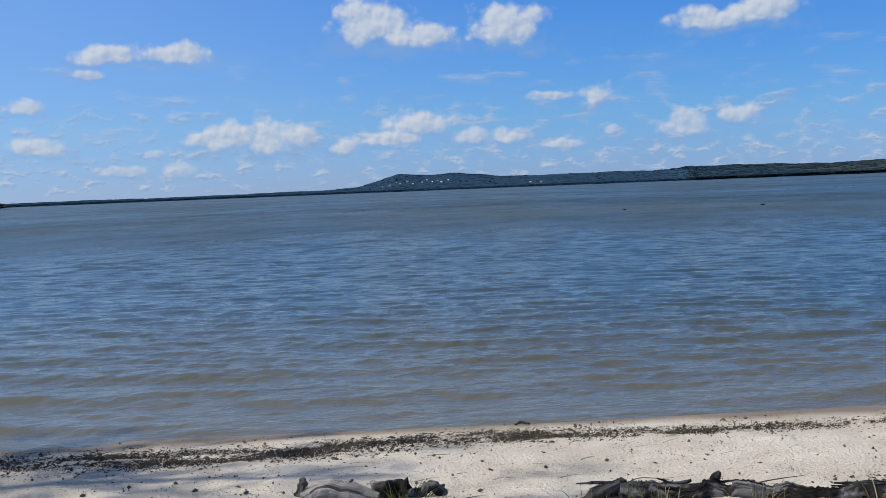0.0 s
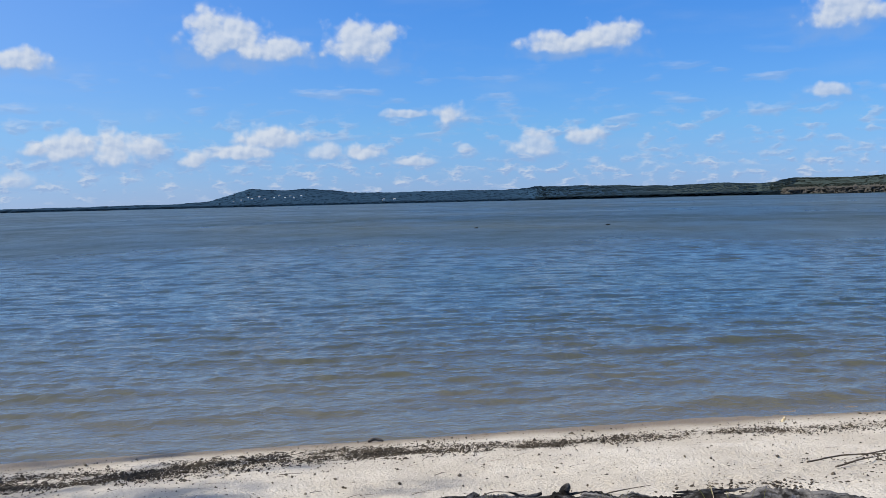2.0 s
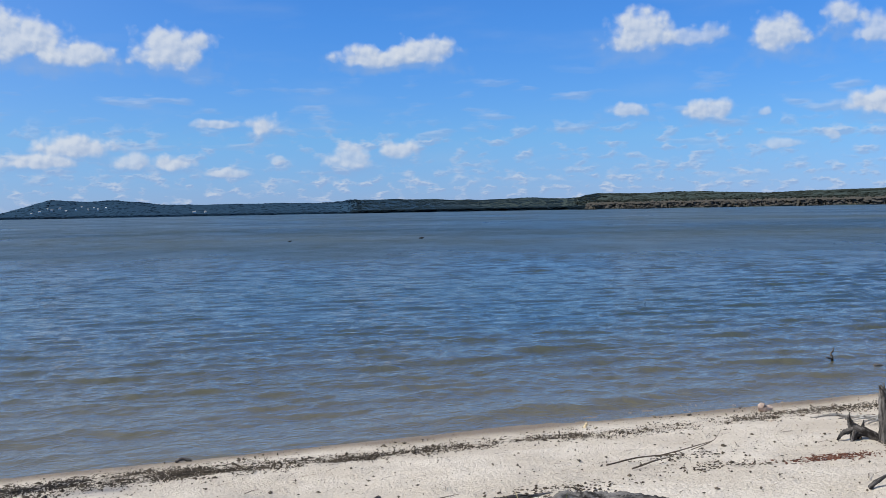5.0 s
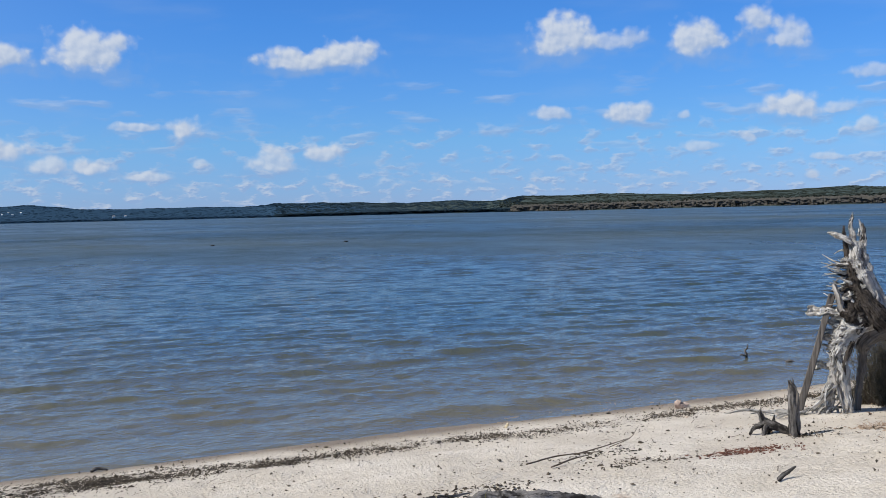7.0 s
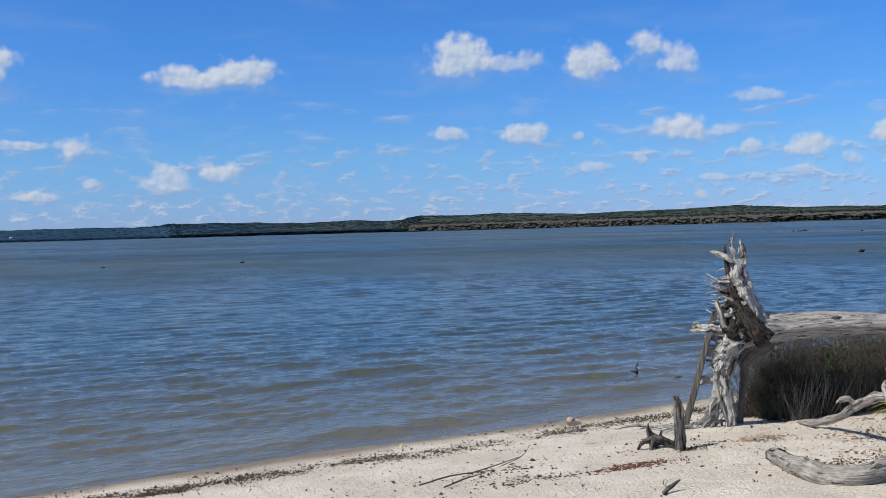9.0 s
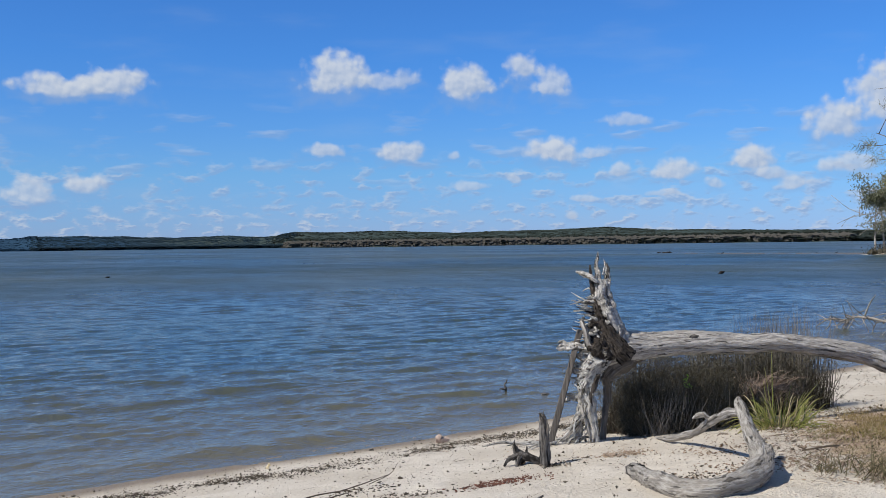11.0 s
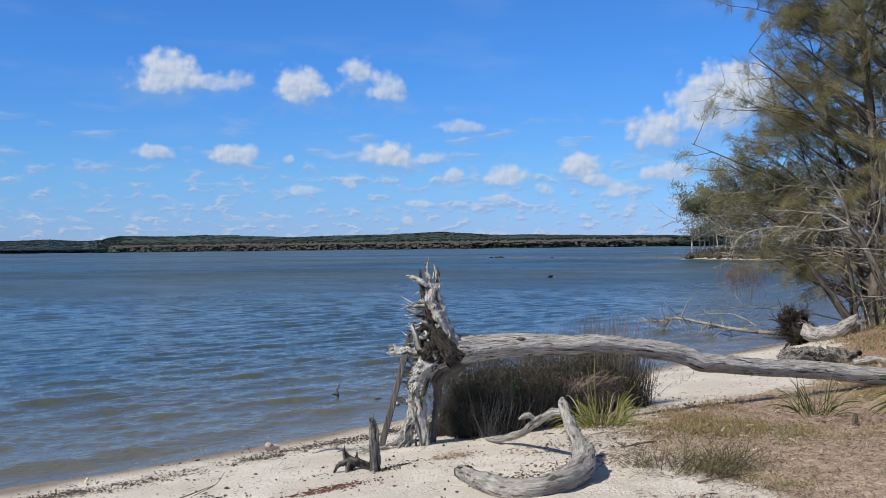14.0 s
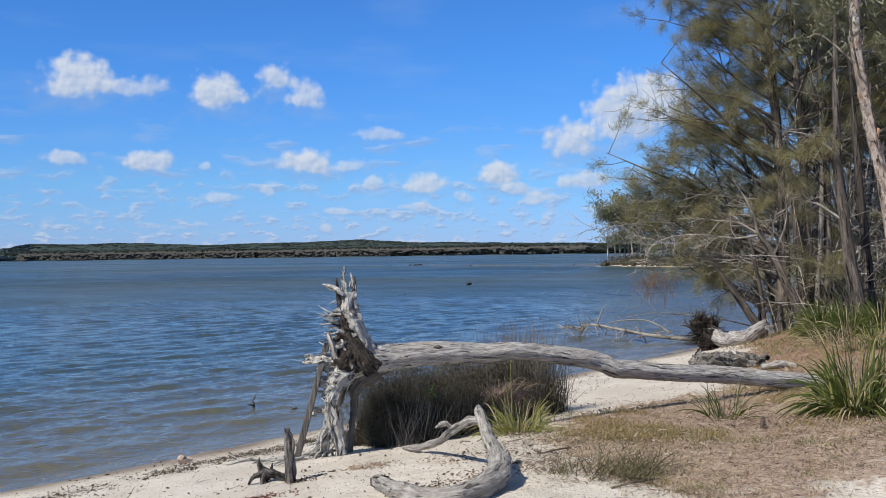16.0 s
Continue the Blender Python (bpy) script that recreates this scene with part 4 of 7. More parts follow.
def stand(tree, x, y, turn=0.0, sink=0.0, label=""):
    tree.location = (x, y, ground_at(x, y) - sink)
    tree.rotation_euler = (0, 0, radians(turn))
    if label:
        tagged(tree, label)
    return tree


def copy_at(tree, x, y, turn, scale=1.0):
    c = copy_thing(tree, pose(x, y, ground_at(x, y), 0, 0, turn))
    c.scale = (scale, scale, scale)
    return c


# front row on the bank, the first one leaning out over the water
def lakeward(k, z):
    """A place k metres from the stem towards the water."""
    return (-0.38 * k, 0.925 * k, z)


oak_a = stand(she_oak(101, 10.0, (-0.3, 0.5), 0.27, 2.9, 0.14, 26, NEEDLE, 9, 10, (-0.15, 0.25),
                      reach=[lakeward(k, z) for k, z in ((1.8, 3.9), (1.75, 3.1), (1.5, 2.2), (1.6, 4.6), (1.4, 6.4), (1.6, 2.5), (1.4, 3.4), (0.9, 1.9), (3.3, 3.5), (1.6, 5.1), (1.4, 5.9),
                                                         (1.9, 6.5), (1.5, 5.5), (1.3, 6.9), (1.1, 4.8), (1.7, 4.4), (2.2, 1.7), (1.7, 1.2), (2.3, 2.3), (0.6, 5.6), (0.4, 4.2), (2.1, 7.2), (0.7, 6.6), (2.6, 3.0), (2.4, 2.6), (2.9, 3.2))],
                      bare_reach=[lakeward(k, z) for k, z in ((3.7, 2.0), (3.2, 2.5), (3.0, 1.7), (2.6, 2.5), (2.3, 2.1), (1.9, 2.8), (1.5, 1.5), (2.5, 1.4), (2.0, 1.0), (1.2, 2.2), (2.9, 4.4), (1.4, 0.8), (1.0, 3.3), (0.6, 2.6), (2.1, 1.7), (1.6, 2.3), (0.3, 1.6), (2.8, 2.2))],
                      rust=[lakeward(2.4, 1.05), lakeward(2.15, 0.95), lakeward(2.55, 1.0)]), 18.9, 7.6)
oak_b = stand(she_oak(102, 10.5, (-0.9, 0.6), 0.30, 2.7, 0.10, 30, NEEDLE_BLUE, 9, 10, twin=True), 19.2, 7.15)
oak_c = stand(she_oak(103, 6.0, (-0.9, 0.8), 0.20, 1.9, 0.06, 20, NEEDLE, 9, 14, (-0.2, 0.3)), 19.7, 8.1)
oak_d = stand(she_oak(104, 9.0, (0.3, -0.2), 0.30, 2.8, 0.13, 20, NEEDLE, 9, 14), 21.8, 6.6)
oak_e = stand(she_oak(105, 9.0, (-0.3, 0.3), 0.34, 2.7, 0.10, 20, NEEDLE, 9, 14), 20.6, 5.7)
oak_f = stand(she_oak(106, 4.2, (-0.5, 0.5), 0.10, 1.7, 0.045, 20, NEEDLE, 9, 8, (-0.2, 0.4)), 19.1, 8.3, label="small scrubby she-oak with many dead twigs")
for tree, x, y, turn, k in ((oak_b, 22.5, 8.4, 130, 1.05), (oak_d, 24.0, 7.4, 70, 1.1), (oak_e, 23.2, 5.2, 200, 1.0), (oak_b, 26.5, 9.0, 150, 1.1), (oak_d, 28.0, 6.6, 250, 1.1),
                            (oak_b, 31.0, 10.4, 20, 1.1), (oak_e, 33.0, 8.5, 300, 1.2), (oak_d, 19.5, 3.2, 120, 1.05), (oak_e, 25.5, 6.0, 45, 1.15), (oak_d, 30.0, 8.6, 190, 1.2),
                            (oak_f, 20.8, 7.9, 100, 1.2), (oak_f, 22.0, 7.3, 210, 1.3), (oak_f, 17.6, 5.9, 20, 0.8), (oak_b, 36.0, 11.5, 260, 1.2), (oak_e, 40.0, 12.5, 80, 1.2), (oak_d, 45.0, 14.5, 310, 1.2)):
    copy_at(tree, x, y, turn, k)
# over the beach to the left, known by the shade that it throws on the sand
copy_at(oak_d, -10.0, 6.75, 30, 1.2)


def thicket():
    """Tangled undergrowth between the stems and far along the bank."""
    r = np.random.RandomState(71)
    s, t = Shape(), Shape()
    for n, x0, x1, depth, tall, leaf in ((900, 18.5, 26, 4.5, 1.1, 0.10), (1300, 24, 50, 7.0, 4.2, 0.20), (500, 44, 108, 9.0, 5.0, 0.4)):
        x = r.uniform(x0, x1, n)
        y = shore(x) - 1.2 - depth * r.rand(n)
        z = land_z(x, y)
        h = tall * r.uniform(0.25, 1.0, n)
        base = np.stack([x, y, z - 0.05], -1)
        top = base + np.stack([r.normal(0, 0.25, n) * tall, r.normal(0, 0.25, n) * tall, h], -1)
        blades(s, base, top, 0.012 * (1 + tall), 3, 0.1, 3)
        m = 26
        c = np.repeat(base + (top - base) * r.uniform(0.5, 1.0, (n, 1)), m, 0) + r.normal(0, 0.16 * tall, (n * m, 3)) * [1, 1, 0.8]
        c[:, 2] = np.maximum(c[:, 2], np.repeat(z, m))
        blades(t, c, c + unit(r.normal(0, 1, (n * m, 3)) + [0, 0, 0.4]) * leaf * r.uniform(0.5, 1.2, (n * m, 1)), leaf * 0.16, 4, joints=2)
    s.thing("thicket_stems", PALE_TWIG, "bare grey stems of undergrowth among the trees", "undergrowth", kind="stuff")
    t.thing("thicket_leaves", THICKET_LEAF, "dull green undergrowth among the trees", "undergrowth", kind="stuff")


def bank_stem(points, mat, label, branches=(), seed=0):
    """A bare-stemmed tree on the bank: a trunk rooted in the ground and bare branches with twigs."""
    r = np.random.RandomState(seed)
    x, y = points[0][:2]
    O = np.array([x, y, ground_at(x, y)])
    tree = empty("bank_tree", tuple(O), label, "tree", "bare stems on the bank")
    line = [(0, 0, -0.15, points[0][3] * 1.25)] + [(*(np.array(p[:3]) - O), p[3]) for p in points if p[2] > O[2] + 0.1]
    s = Shape()
    tube(s, line, 12, 60, 0.12, seed, 5, 0.07)
    s.part("trunk", mat, tree)
    twigs = Shape()
    for i, pts in enumerate(branches):
        s = Shape()
        pts = np.array([(*(np.array(p[:3]) - O), p[3]) for p in pts])
        tube(s, pts, 7, 24, 0.15, seed + 10 + i)
        s.part("branch", PALE_TWIG, tree, "bare pale branch")
        axis = smooth_line(pts, 30)
        for _ in range(11):
            c = axis[r.randint(8, 30)]
            way = unit((axis[29] - axis[8])[:3] + r.normal(0, 0.55, 3))
            l = r.uniform(0.15, 0.5)
            m, e = c[:3] + way * l * 0.5 + r.normal(0, 0.03, 3), c[:3] + way * l + r.normal(0, 0.07, 3)
            tube(twigs, [(*c[:3], 0.006), (*m, 0.0045), (*e, 0.002)], 4, 6, 0.15, i)
    if branches:
        tagged(twigs.part("twig_mass", PALE_TWIG, tree, "bare pale twigs"), kind="stuff")
    return tree


bank_stem([(18.49, 7.13, 0.6, 0.10), (18.45, 7.25, 0.98, 0.085), (18.39, 7.39, 1.34, 0.075), (18.31, 7.58, 1.75, 0.065), (18.26, 7.7, 2.03, 0.055), (18.21, 7.81, 2.19, 0.035)],
          MID_BARK, "leaning grey trunk with long bare pale branches", [
    [(18.21, 7.81, 2.19, 0.030), (18.07, 7.82, 2.48, 0.026), (17.90, 7.92, 2.84, 0.018), (17.71, 8.05, 3.16, 0.010)],
    [(18.21, 7.80, 2.17, 0.026), (17.97, 8.06, 2.37, 0.017), (17.71, 8.32, 2.42, 0.013), (17.42, 8.62, 2.48, 0.006)],
    [(18.21, 7.81, 2.14, 0.022), (17.94, 8.10, 2.10, 0.016), (17.69, 8.37, 2.11, 0.011), (17.48, 8.51, 1.91, 0.005)],
    [(17.94, 8.10, 2.10, 0.011), (17.86, 8.16, 2.26, 0.009), (17.79, 8.14, 2.58, 0.005)],
    [(17.71, 8.32, 2.42, 0.010), (17.65, 8.50, 2.18, 0.008), (17.48, 8.77, 1.82, 0.004)],
    [(17.94, 8.10, 2.10, 0.013), (17.61, 8.78, 2.18, 0.012), (17.21, 9.28, 2.07, 0.010), (16.97, 9.45, 1.78, 0.004)],
    [(17.21, 9.28, 2.07, 0.008), (17.05, 9.65, 2.18, 0.006), (16.87, 9.86, 2.37, 0.003)],
    [(17.61, 8.78, 2.18, 0.008), (17.44, 9.04, 2.01, 0.006), (17.25, 9.2, 2.05, 0.004)],
    [(18.31, 7.58, 1.75, 0.022), (18.26, 7.39, 2.11, 0.016), (18.18, 7.26, 2.47, 0.010), (18.07, 7.23, 2.82, 0.005)],
    [(18.26, 7.70, 2.03, 0.018), (18.21, 7.51, 2.20, 0.012), (18.08, 7.50, 2.43, 0.006)]], 801)
bank_stem([(18.9, 7.19, 0.6, 0.10), (18.87, 7.27, 1.15, 0.085), (18.85, 7.32, 1.7, 0.075), (18.84, 7.36, 2.34, 0.065), (18.83, 7.38, 2.8, 0.055), (18.79, 7.46, 3.36, 0.045), (18.77, 7.53, 3.92, 0.03)],
          DARK_BARK, "dark slender trunk rising into the she-oak crowns", (), 802)
bank_stem([(17.47, 7.5, 0.5, 0.07), (17.37, 7.71, 0.9, 0.062), (17.28, 7.92, 1.22, 0.048), (17.22, 8.05, 1.46, 0.03), (17.16, 8.17, 1.64, 0.012)],
          DARK_BARK, "short dark trunk leaning out towards the lake", (), 803)
bank_stem([(17.88, 7.56, 0.5, 0.04), (17.85, 7.62, 1.18, 0.035), (17.82, 7.7, 1.62, 0.03), (17.79, 7.77, 2.07, 0.018)], DARK_BARK, "thin dark stem beside the leaning trunk",
          [[(17.82, 7.70, 1.62, 0.014), (17.70, 7.95, 1.72, 0.010), (17.55, 8.25, 1.66, 0.004)], [(17.85, 7.62, 1.3, 0.012), (17.70, 7.85, 1.5, 0.009), (17.50, 8.10, 1.55, 0.004)]], 804)
bank_stem([(16.83, 5.57, 0.8, 0.115), (16.8, 5.67, 1.64, 0.10), (16.78, 5.73, 2.19, 0.09), (16.76, 5.78, 2.75, 0.08), (16.75, 5.82, 3.38, 0.07), (16.76, 5.84, 4.4, 0.05), (16.8, 5.85, 5.6, 0.02)],
          MID_BARK, "rough grey trunk standing in green undergrowth",
          [[(16.78, 5.73, 2.3, 0.02), (16.6, 6.1, 2.6, 0.014), (16.5, 6.5, 2.7, 0.005)], [(16.75, 5.82, 3.38, 0.02), (16.6, 6.2, 3.7, 0.014), (16.4, 6.6, 3.8, 0.005)]], 805)
bank_stem([(17.94, 5.73, 0.8, 0.09), (17.93, 5.78, 1.53, 0.08), (17.91, 5.82, 2.16, 0.075), (17.9, 5.87, 2.87, 0.065), (17.87, 5.95, 4.2, 0.04), (17.85, 6.0, 5.2, 0.015)],
          DARK_BARK, "dark slender trunk rising into the she-oak crowns", (), 806)
bank_stem([(19.13, 7.10, 0.77, 0.04), (19.16, 7.06, 1.6, 0.038), (19.18, 7.03, 2.43, 0.034), (19.19, 7.0, 3.17, 0.03), (19.18, 7.01, 4.4, 0.012)],
          PALE_TWIG, "thin pale stem among darker trunks", (), 807)


def tangle():
    """Pale dead twigs between the trunks."""
    r = np.random.RandomState(91)
    s = Shape()
    n = 2600
    x, y = r.uniform(18.6, 25.0, n), r.uniform(4.4, 7.6, n)
    b = np.stack([x, y, land_z(x, y) + r.uniform(0.1, 3.2, n)], -1)
    w = unit(r.normal(0, 1, (n, 3)) * [1, 1, 0.8]) * r.uniform(0.3, 1.1, (n, 1))
    blades(s, b, b + w, r.uniform(0.008, 0.016, n), 92, 0.15, 4)
    s.thing("dead_twig_tangle", PALE_TWIG, "tangle of pale dead twigs between the trunks", "undergrowth", kind="stuff")


tangle()
thicket()


def paperbark():
    tree = empty("paperbark_tree", (0, 0, 0), "paperbark with flaking pinkish bark on the bank", "tree")
    s = Shape()
    pts = [(0, 0, -0.2, 0.13), (-0.02, 0.03, 0.8, 0.095), (-0.06, 0.12, 2.0, 0.082), (-0.16, 0.3, 3.0, 0.073), (-0.3, 0.4, 4.2, 0.062), (-0.3, 0.3, 6.0, 0.05), (-0.2, 0.1, 7.5, 0.025)]
    tube(s, pts, 14, 60, 0.10, 4, 4, 0.07)
    s.part("trunk", PAPERBARK, tree)
    r = np.random.RandomState(9)
    s = Shape()
    axis = smooth_line(pts, 80)
    for i in range(70):
        c = axis[r.randint(8, 66)]
        az = r.uniform(0, 6.28)
        o = np.array([math.cos(az), math.sin(az), 0])
        p = c[:3] + o * c[3] * 0.97
        t = np.array([-o[1], o[0], 0]) * r.uniform(0.02, 0.05)
        u = np.array([0, 0, r.uniform(0.05, 0.16)])
        s.add([p - t, p + t, p + t * 0.7 + u + o * 0.012, p - t * 0.7 + u + o * 0.03], quads=[(0, 1, 2, 3)])
    tagged(s.part("bark_flakes", PAPERBARK, tree, "curling flakes of pale bark"), kind="stuff")
    for i in range(16):
        c = axis[r.randint(6, 60)]
        az = r.uniform(0, 6.28)
        o = np.array([math.cos(az), math.sin(az), 0])
        side = np.array([-o[1], o[0], 0])
        h, w = r.uniform(0.08, 0.28), r.uniform(0.03, 0.055)
        v = [c[:3] + o * c[3] * (1.03 + 0.12 * (f > 0.8)) + side * w * g * (1 - 0.6 * abs(f - 0.5)) + np.array([0, 0, h * (f - 0.5)]) for f in (0, 0.3, 0.65, 1) for g in (-1, 1)]
        s = Shape()
        s.add(v + [p - o * 0.03 for p in v], quads=[(0, 1, 3, 2), (2, 3, 5, 4), (4, 5, 7, 6), (0, 2, 10, 8), (2, 4, 12, 10), (4, 6, 14, 12), (1, 9, 11, 3), (3, 11, 13, 5), (5, 13, 15, 7), (6, 7, 15, 14), (0, 8, 9, 1)])
        s.part("bark_patch", PAPER_ORANGE if i % 2 else PALE_TWIG, tree, "fresh orange bark" if i % 2 else "peeling grey bark")
    s = Shape()
    tube(s, [(0.0, -0.10, 2.6, 0.03), (0.05, -0.16, 3.2, 0.03), (0.04, -0.22, 4.0, 0.028), (0.0, -0.3, 5.2, 0.02)], 9, 30, 0.15, 6)
    s.part("stem", ROOT_PALE, tree, "thin white second stem")
    leaves = Shape()
    base, tip = [], []
    for i in range(15):
        c = axis[r.randint(40, 80)]
        az = r.uniform(0, 6.28)
        o = np.array([math.cos(az), math.sin(az), r.uniform(0.5, 1.1)])
        l = r.uniform(0.5, 1.3)
        p1, p2 = c[:3] + o * l * 0.5 + r.normal(0, 0.12, 3), c[:3] + o * l * [1, 1, 0.6] + r.normal(0, 0.2, 3)
        s = Shape()
        tube(s, [(*c[:3], c[3] * 0.22), (*p1, 0.010), (*p2, 0.004)], 5, 8, 0.1, i)
        s.part("limb", PAPERBARK, tree)
        b = p2 + r.normal(0, 0.28, (170, 3))
        base.append(b)
        tip.append(b + unit(r.normal(0, 1, (170, 3)) + np.array([0, 0, -0.7])) * r.uniform(0.06, 0.11, (170, 1)))
    blades(leaves, np.concatenate(base), np.concatenate(tip), 0.02, 5, joints=2)
    leaves.part("crown", GUM_LEAF, tree)
    return tree


stand(paperbark(), 13.47, 3.90)


def gum(seed, height, lean):
    r = np.random.RandomState(seed)
    tree = empty("gum_tree", (0, 0, 0), "slender pale-barked gum tree on a low sandy point", "tree", "gums on the point")
    s, base, tip = Shape(), [], []
    stems = r.randint(1, 4)
    trunk = Shape()
    for k in range(stems):
        a = r.uniform(0, 6.28)
        sx, sy = 0.9 * math.cos(a) * (k > 0), 0.9 * math.sin(a) * (k > 0)
        top = np.array([lean + sx * 2.0 + r.normal(0, 0.5), sy * 2.0 + r.normal(0, 0.5), height * r.uniform(0.8, 1.0)])
        pts = [(sx * 0.3, sy * 0.3, -0.3, 0.14), (sx + lean * 0.25, sy, height * 0.35, 0.10), (sx * 1.4 + lean * 0.6, sy * 1.4, height * 0.65, 0.07), (*top, 0.03)]
        tube(trunk, pts, 7, 20, 0.1, seed + k)
        axis = smooth_line(pts, 40)
        for i in range(17):
            c = axis[r.randint(9, 40)]
            az = r.uniform(0, 6.28)
            o = np.array([math.cos(az), math.sin(az), r.uniform(0.3, 1.0)])
            l = r.uniform(0.9, 2.2)
            p1, p2 = c[:3] + o * l * 0.5, c[:3] + o * l
            tube(s, [(*c[:3], 0.05), (*p1, 0.035), (*p2, 0.015)], 4, 6, 0.1, i)
            m = 120
            b = p2 + r.normal(0, 1, (m, 3)) * np.array([0.55, 0.55, 0.32])
            base.append(b)
            tip.append(b + unit(r.normal(0, 1, (m, 3)) + np.array([0, 0, -0.8])) * r.uniform(0.2, 0.4, (m, 1)))
    trunk.part("trunk", GUM_BARK, tree)
    s.part("limbs", GUM_BARK, tree)
    crown = Shape()
    blades(crown, np.concatenate(base), np.concatenate(tip), 0.11, seed, joints=2)
    crown.part("crown", GUM_LEAF, tree)
    return tree


gums = [stand(gum(201 + i, h, l), x, y) for i, (x, y, h, l) in enumerate(((112.9, 68.8, 8.6, -1.2), (115.5, 66.0, 9.2, -0.4), (116.5, 63.0, 9.0, 0.6)))]
for i, (x, y, turn, k) in enumerate(((111.9, 69.4, 200, 0.9), (113.5, 68.6, 80, 1.0), (114.2, 67.6, 140, 0.95), (113.2, 66.4, 300, 0.9), (115.4, 68.9, 20, 1.0), (114.8, 65.4, 240, 1.05), (112.6, 65.2, 110, 0.9), (116, 67.3, 330, 1.0), (112, 49, 15, 1.0), (108.5, 46.5, 95, 1.05), (106, 44.5, 190, 1.0), (104, 42.5, 240, 1.1), (109, 50.5, 310, 0.95), (107, 41.5, 60, 1.15), (111, 44, 130, 1.1), (114, 47, 20, 1.15), (102, 41, 170, 1.0), (110, 53.5, 260, 1.0), (112.5, 51.8, 45, 1.05), (118, 67.5, 40, 0.95), (117.6, 64.4, 100, 1.0), (114.5, 63.2, 160, 0.9), (119, 61.5, 220, 1.05), (115.2, 60.4, 280, 0.95),
                                     (120, 59.5, 330, 1.1), (114.6, 58.2, 30, 1.0), (118.5, 57.0, 75, 1.05), (112, 57.5, 150, 0.9), (121, 64.5, 10, 1.05),
                                     (113.5, 55.0, 210, 1.0), (108, 53, 290, 1.05), (104, 50.5, 120, 1.0), (117, 52, 60, 1.1))):
    copy_at(gums[i % 3], x, y, turn, k)


# ---- things on the point and in the water ----
def build_point():
    r = np.random.RandomState(21)
    s = Shape()
    n = 1700
    y = r.uniform(26, 69.6, n)
    x = np.interp(y, [22, 40, 55, 70.5], [61, 99.8, 105, 111]) + r.uniform(0, 7, n)
    c = np.stack([x, y, land_z(x, y) + 0.35], -1)
    lumps(s, c - [0, 0, 0.25], np.stack([r.uniform(0.2, 0.5, n), r.uniform(0.2, 0.5, n), r.uniform(0.2, 0.5, n)], -1), 4, 0.5)
    m = 9
    b = np.repeat(c, m, 0) + r.normal(0, 1, (n * m, 3)) * [0.5, 0.5, 0.3]
    b[:, 2] = np.maximum(b[:, 2], 0.15)
    blades(s, b, b + unit(r.normal(0, 1, (n * m, 3)) + [0, 0, 0.8]) * r.uniform(0.15, 0.5, (n * m, 1)), r.uniform(0.05, 0.12, n * m), 6, joints=2)
    s.thing("point_undergrowth", SHRUB, "brown-green undergrowth below the gums on the point", "undergrowth", kind="stuff", smooth=False)
    # low bar that runs out from the point, with a few lumps of weed on it
    bar = Shape()
    u = np.linspace(0, 1, 60)
    cx, cy = 119 + 3.5 * u, 71.5 + 42 * u
    wide = 2.6 * (1 - 0.75 * u) + 0.5
    hgt = 0.05 + 0.03 * np.sin(9 * u)
    v = np.concatenate([np.stack([cx - wide, cy, 0 * u - 0.1], -1), np.stack([cx, cy, hgt], -1), np.stack([cx + wide, cy, 0 * u - 0.1], -1)])
    a = np.arange(59)
    bar.add(v, quads=np.concatenate([np.stack([a + 60 * k, a + 60 * (k + 1), a + 1 + 60 * (k + 1), a + 1 + 60 * k], -1) for k in (0, 1)]))
    bar.thing("sandbar", BAR_MUD, "low brown sandbar running out from the point", "sandbar", kind="structure")
    s = Shape()
    n = 18
    t = 0.45 * r.uniform(0, 1, n)
    lumps(s, np.stack([122 - 1.2 * t + r.normal(0, 0.4, n), 112.5 - 9.5 * t ** 1.5, 0.06 + 0 * t], -1), np.stack([r.uniform(0.15, 0.35, n), r.uniform(0.15, 0.4, n), r.uniform(0.06, 0.22, n)], -1), 4, 0.4)
    s.thing("islet", ROOT_DARK, "small dark islet of tangled driftwood in the lake", "islet", kind="stuff", smooth=False)
    for x, y, k in ((47.4, 38.9, 1.0), (20.6, 67.0, 0.7), (126, 84, 1.0), (125, 86.5, 0.8), (120.8, 99.5, 1.2), (11.7, 68.0, 0.6)):
        s = Shape()
        tube(s, [(-0.22 * k, 0, -0.1, 0.05 * k), (-0.1 * k, 0.02, 0.02 * k, 0.07 * k), (0.08 * k, 0, 0.03 * k, 0.08 * k), (0.18 * k, 0, 0.07 * k, 0.05 * k), (0.26 * k, 0, 0.09 * k, 0.03 * k)], 7, 14, 0.2, int(x))
        s.thing("snag", ROOT_DARK, "dark waterlogged snag just above the water", "snag", "snags in the lake", at=(x, y, 0))


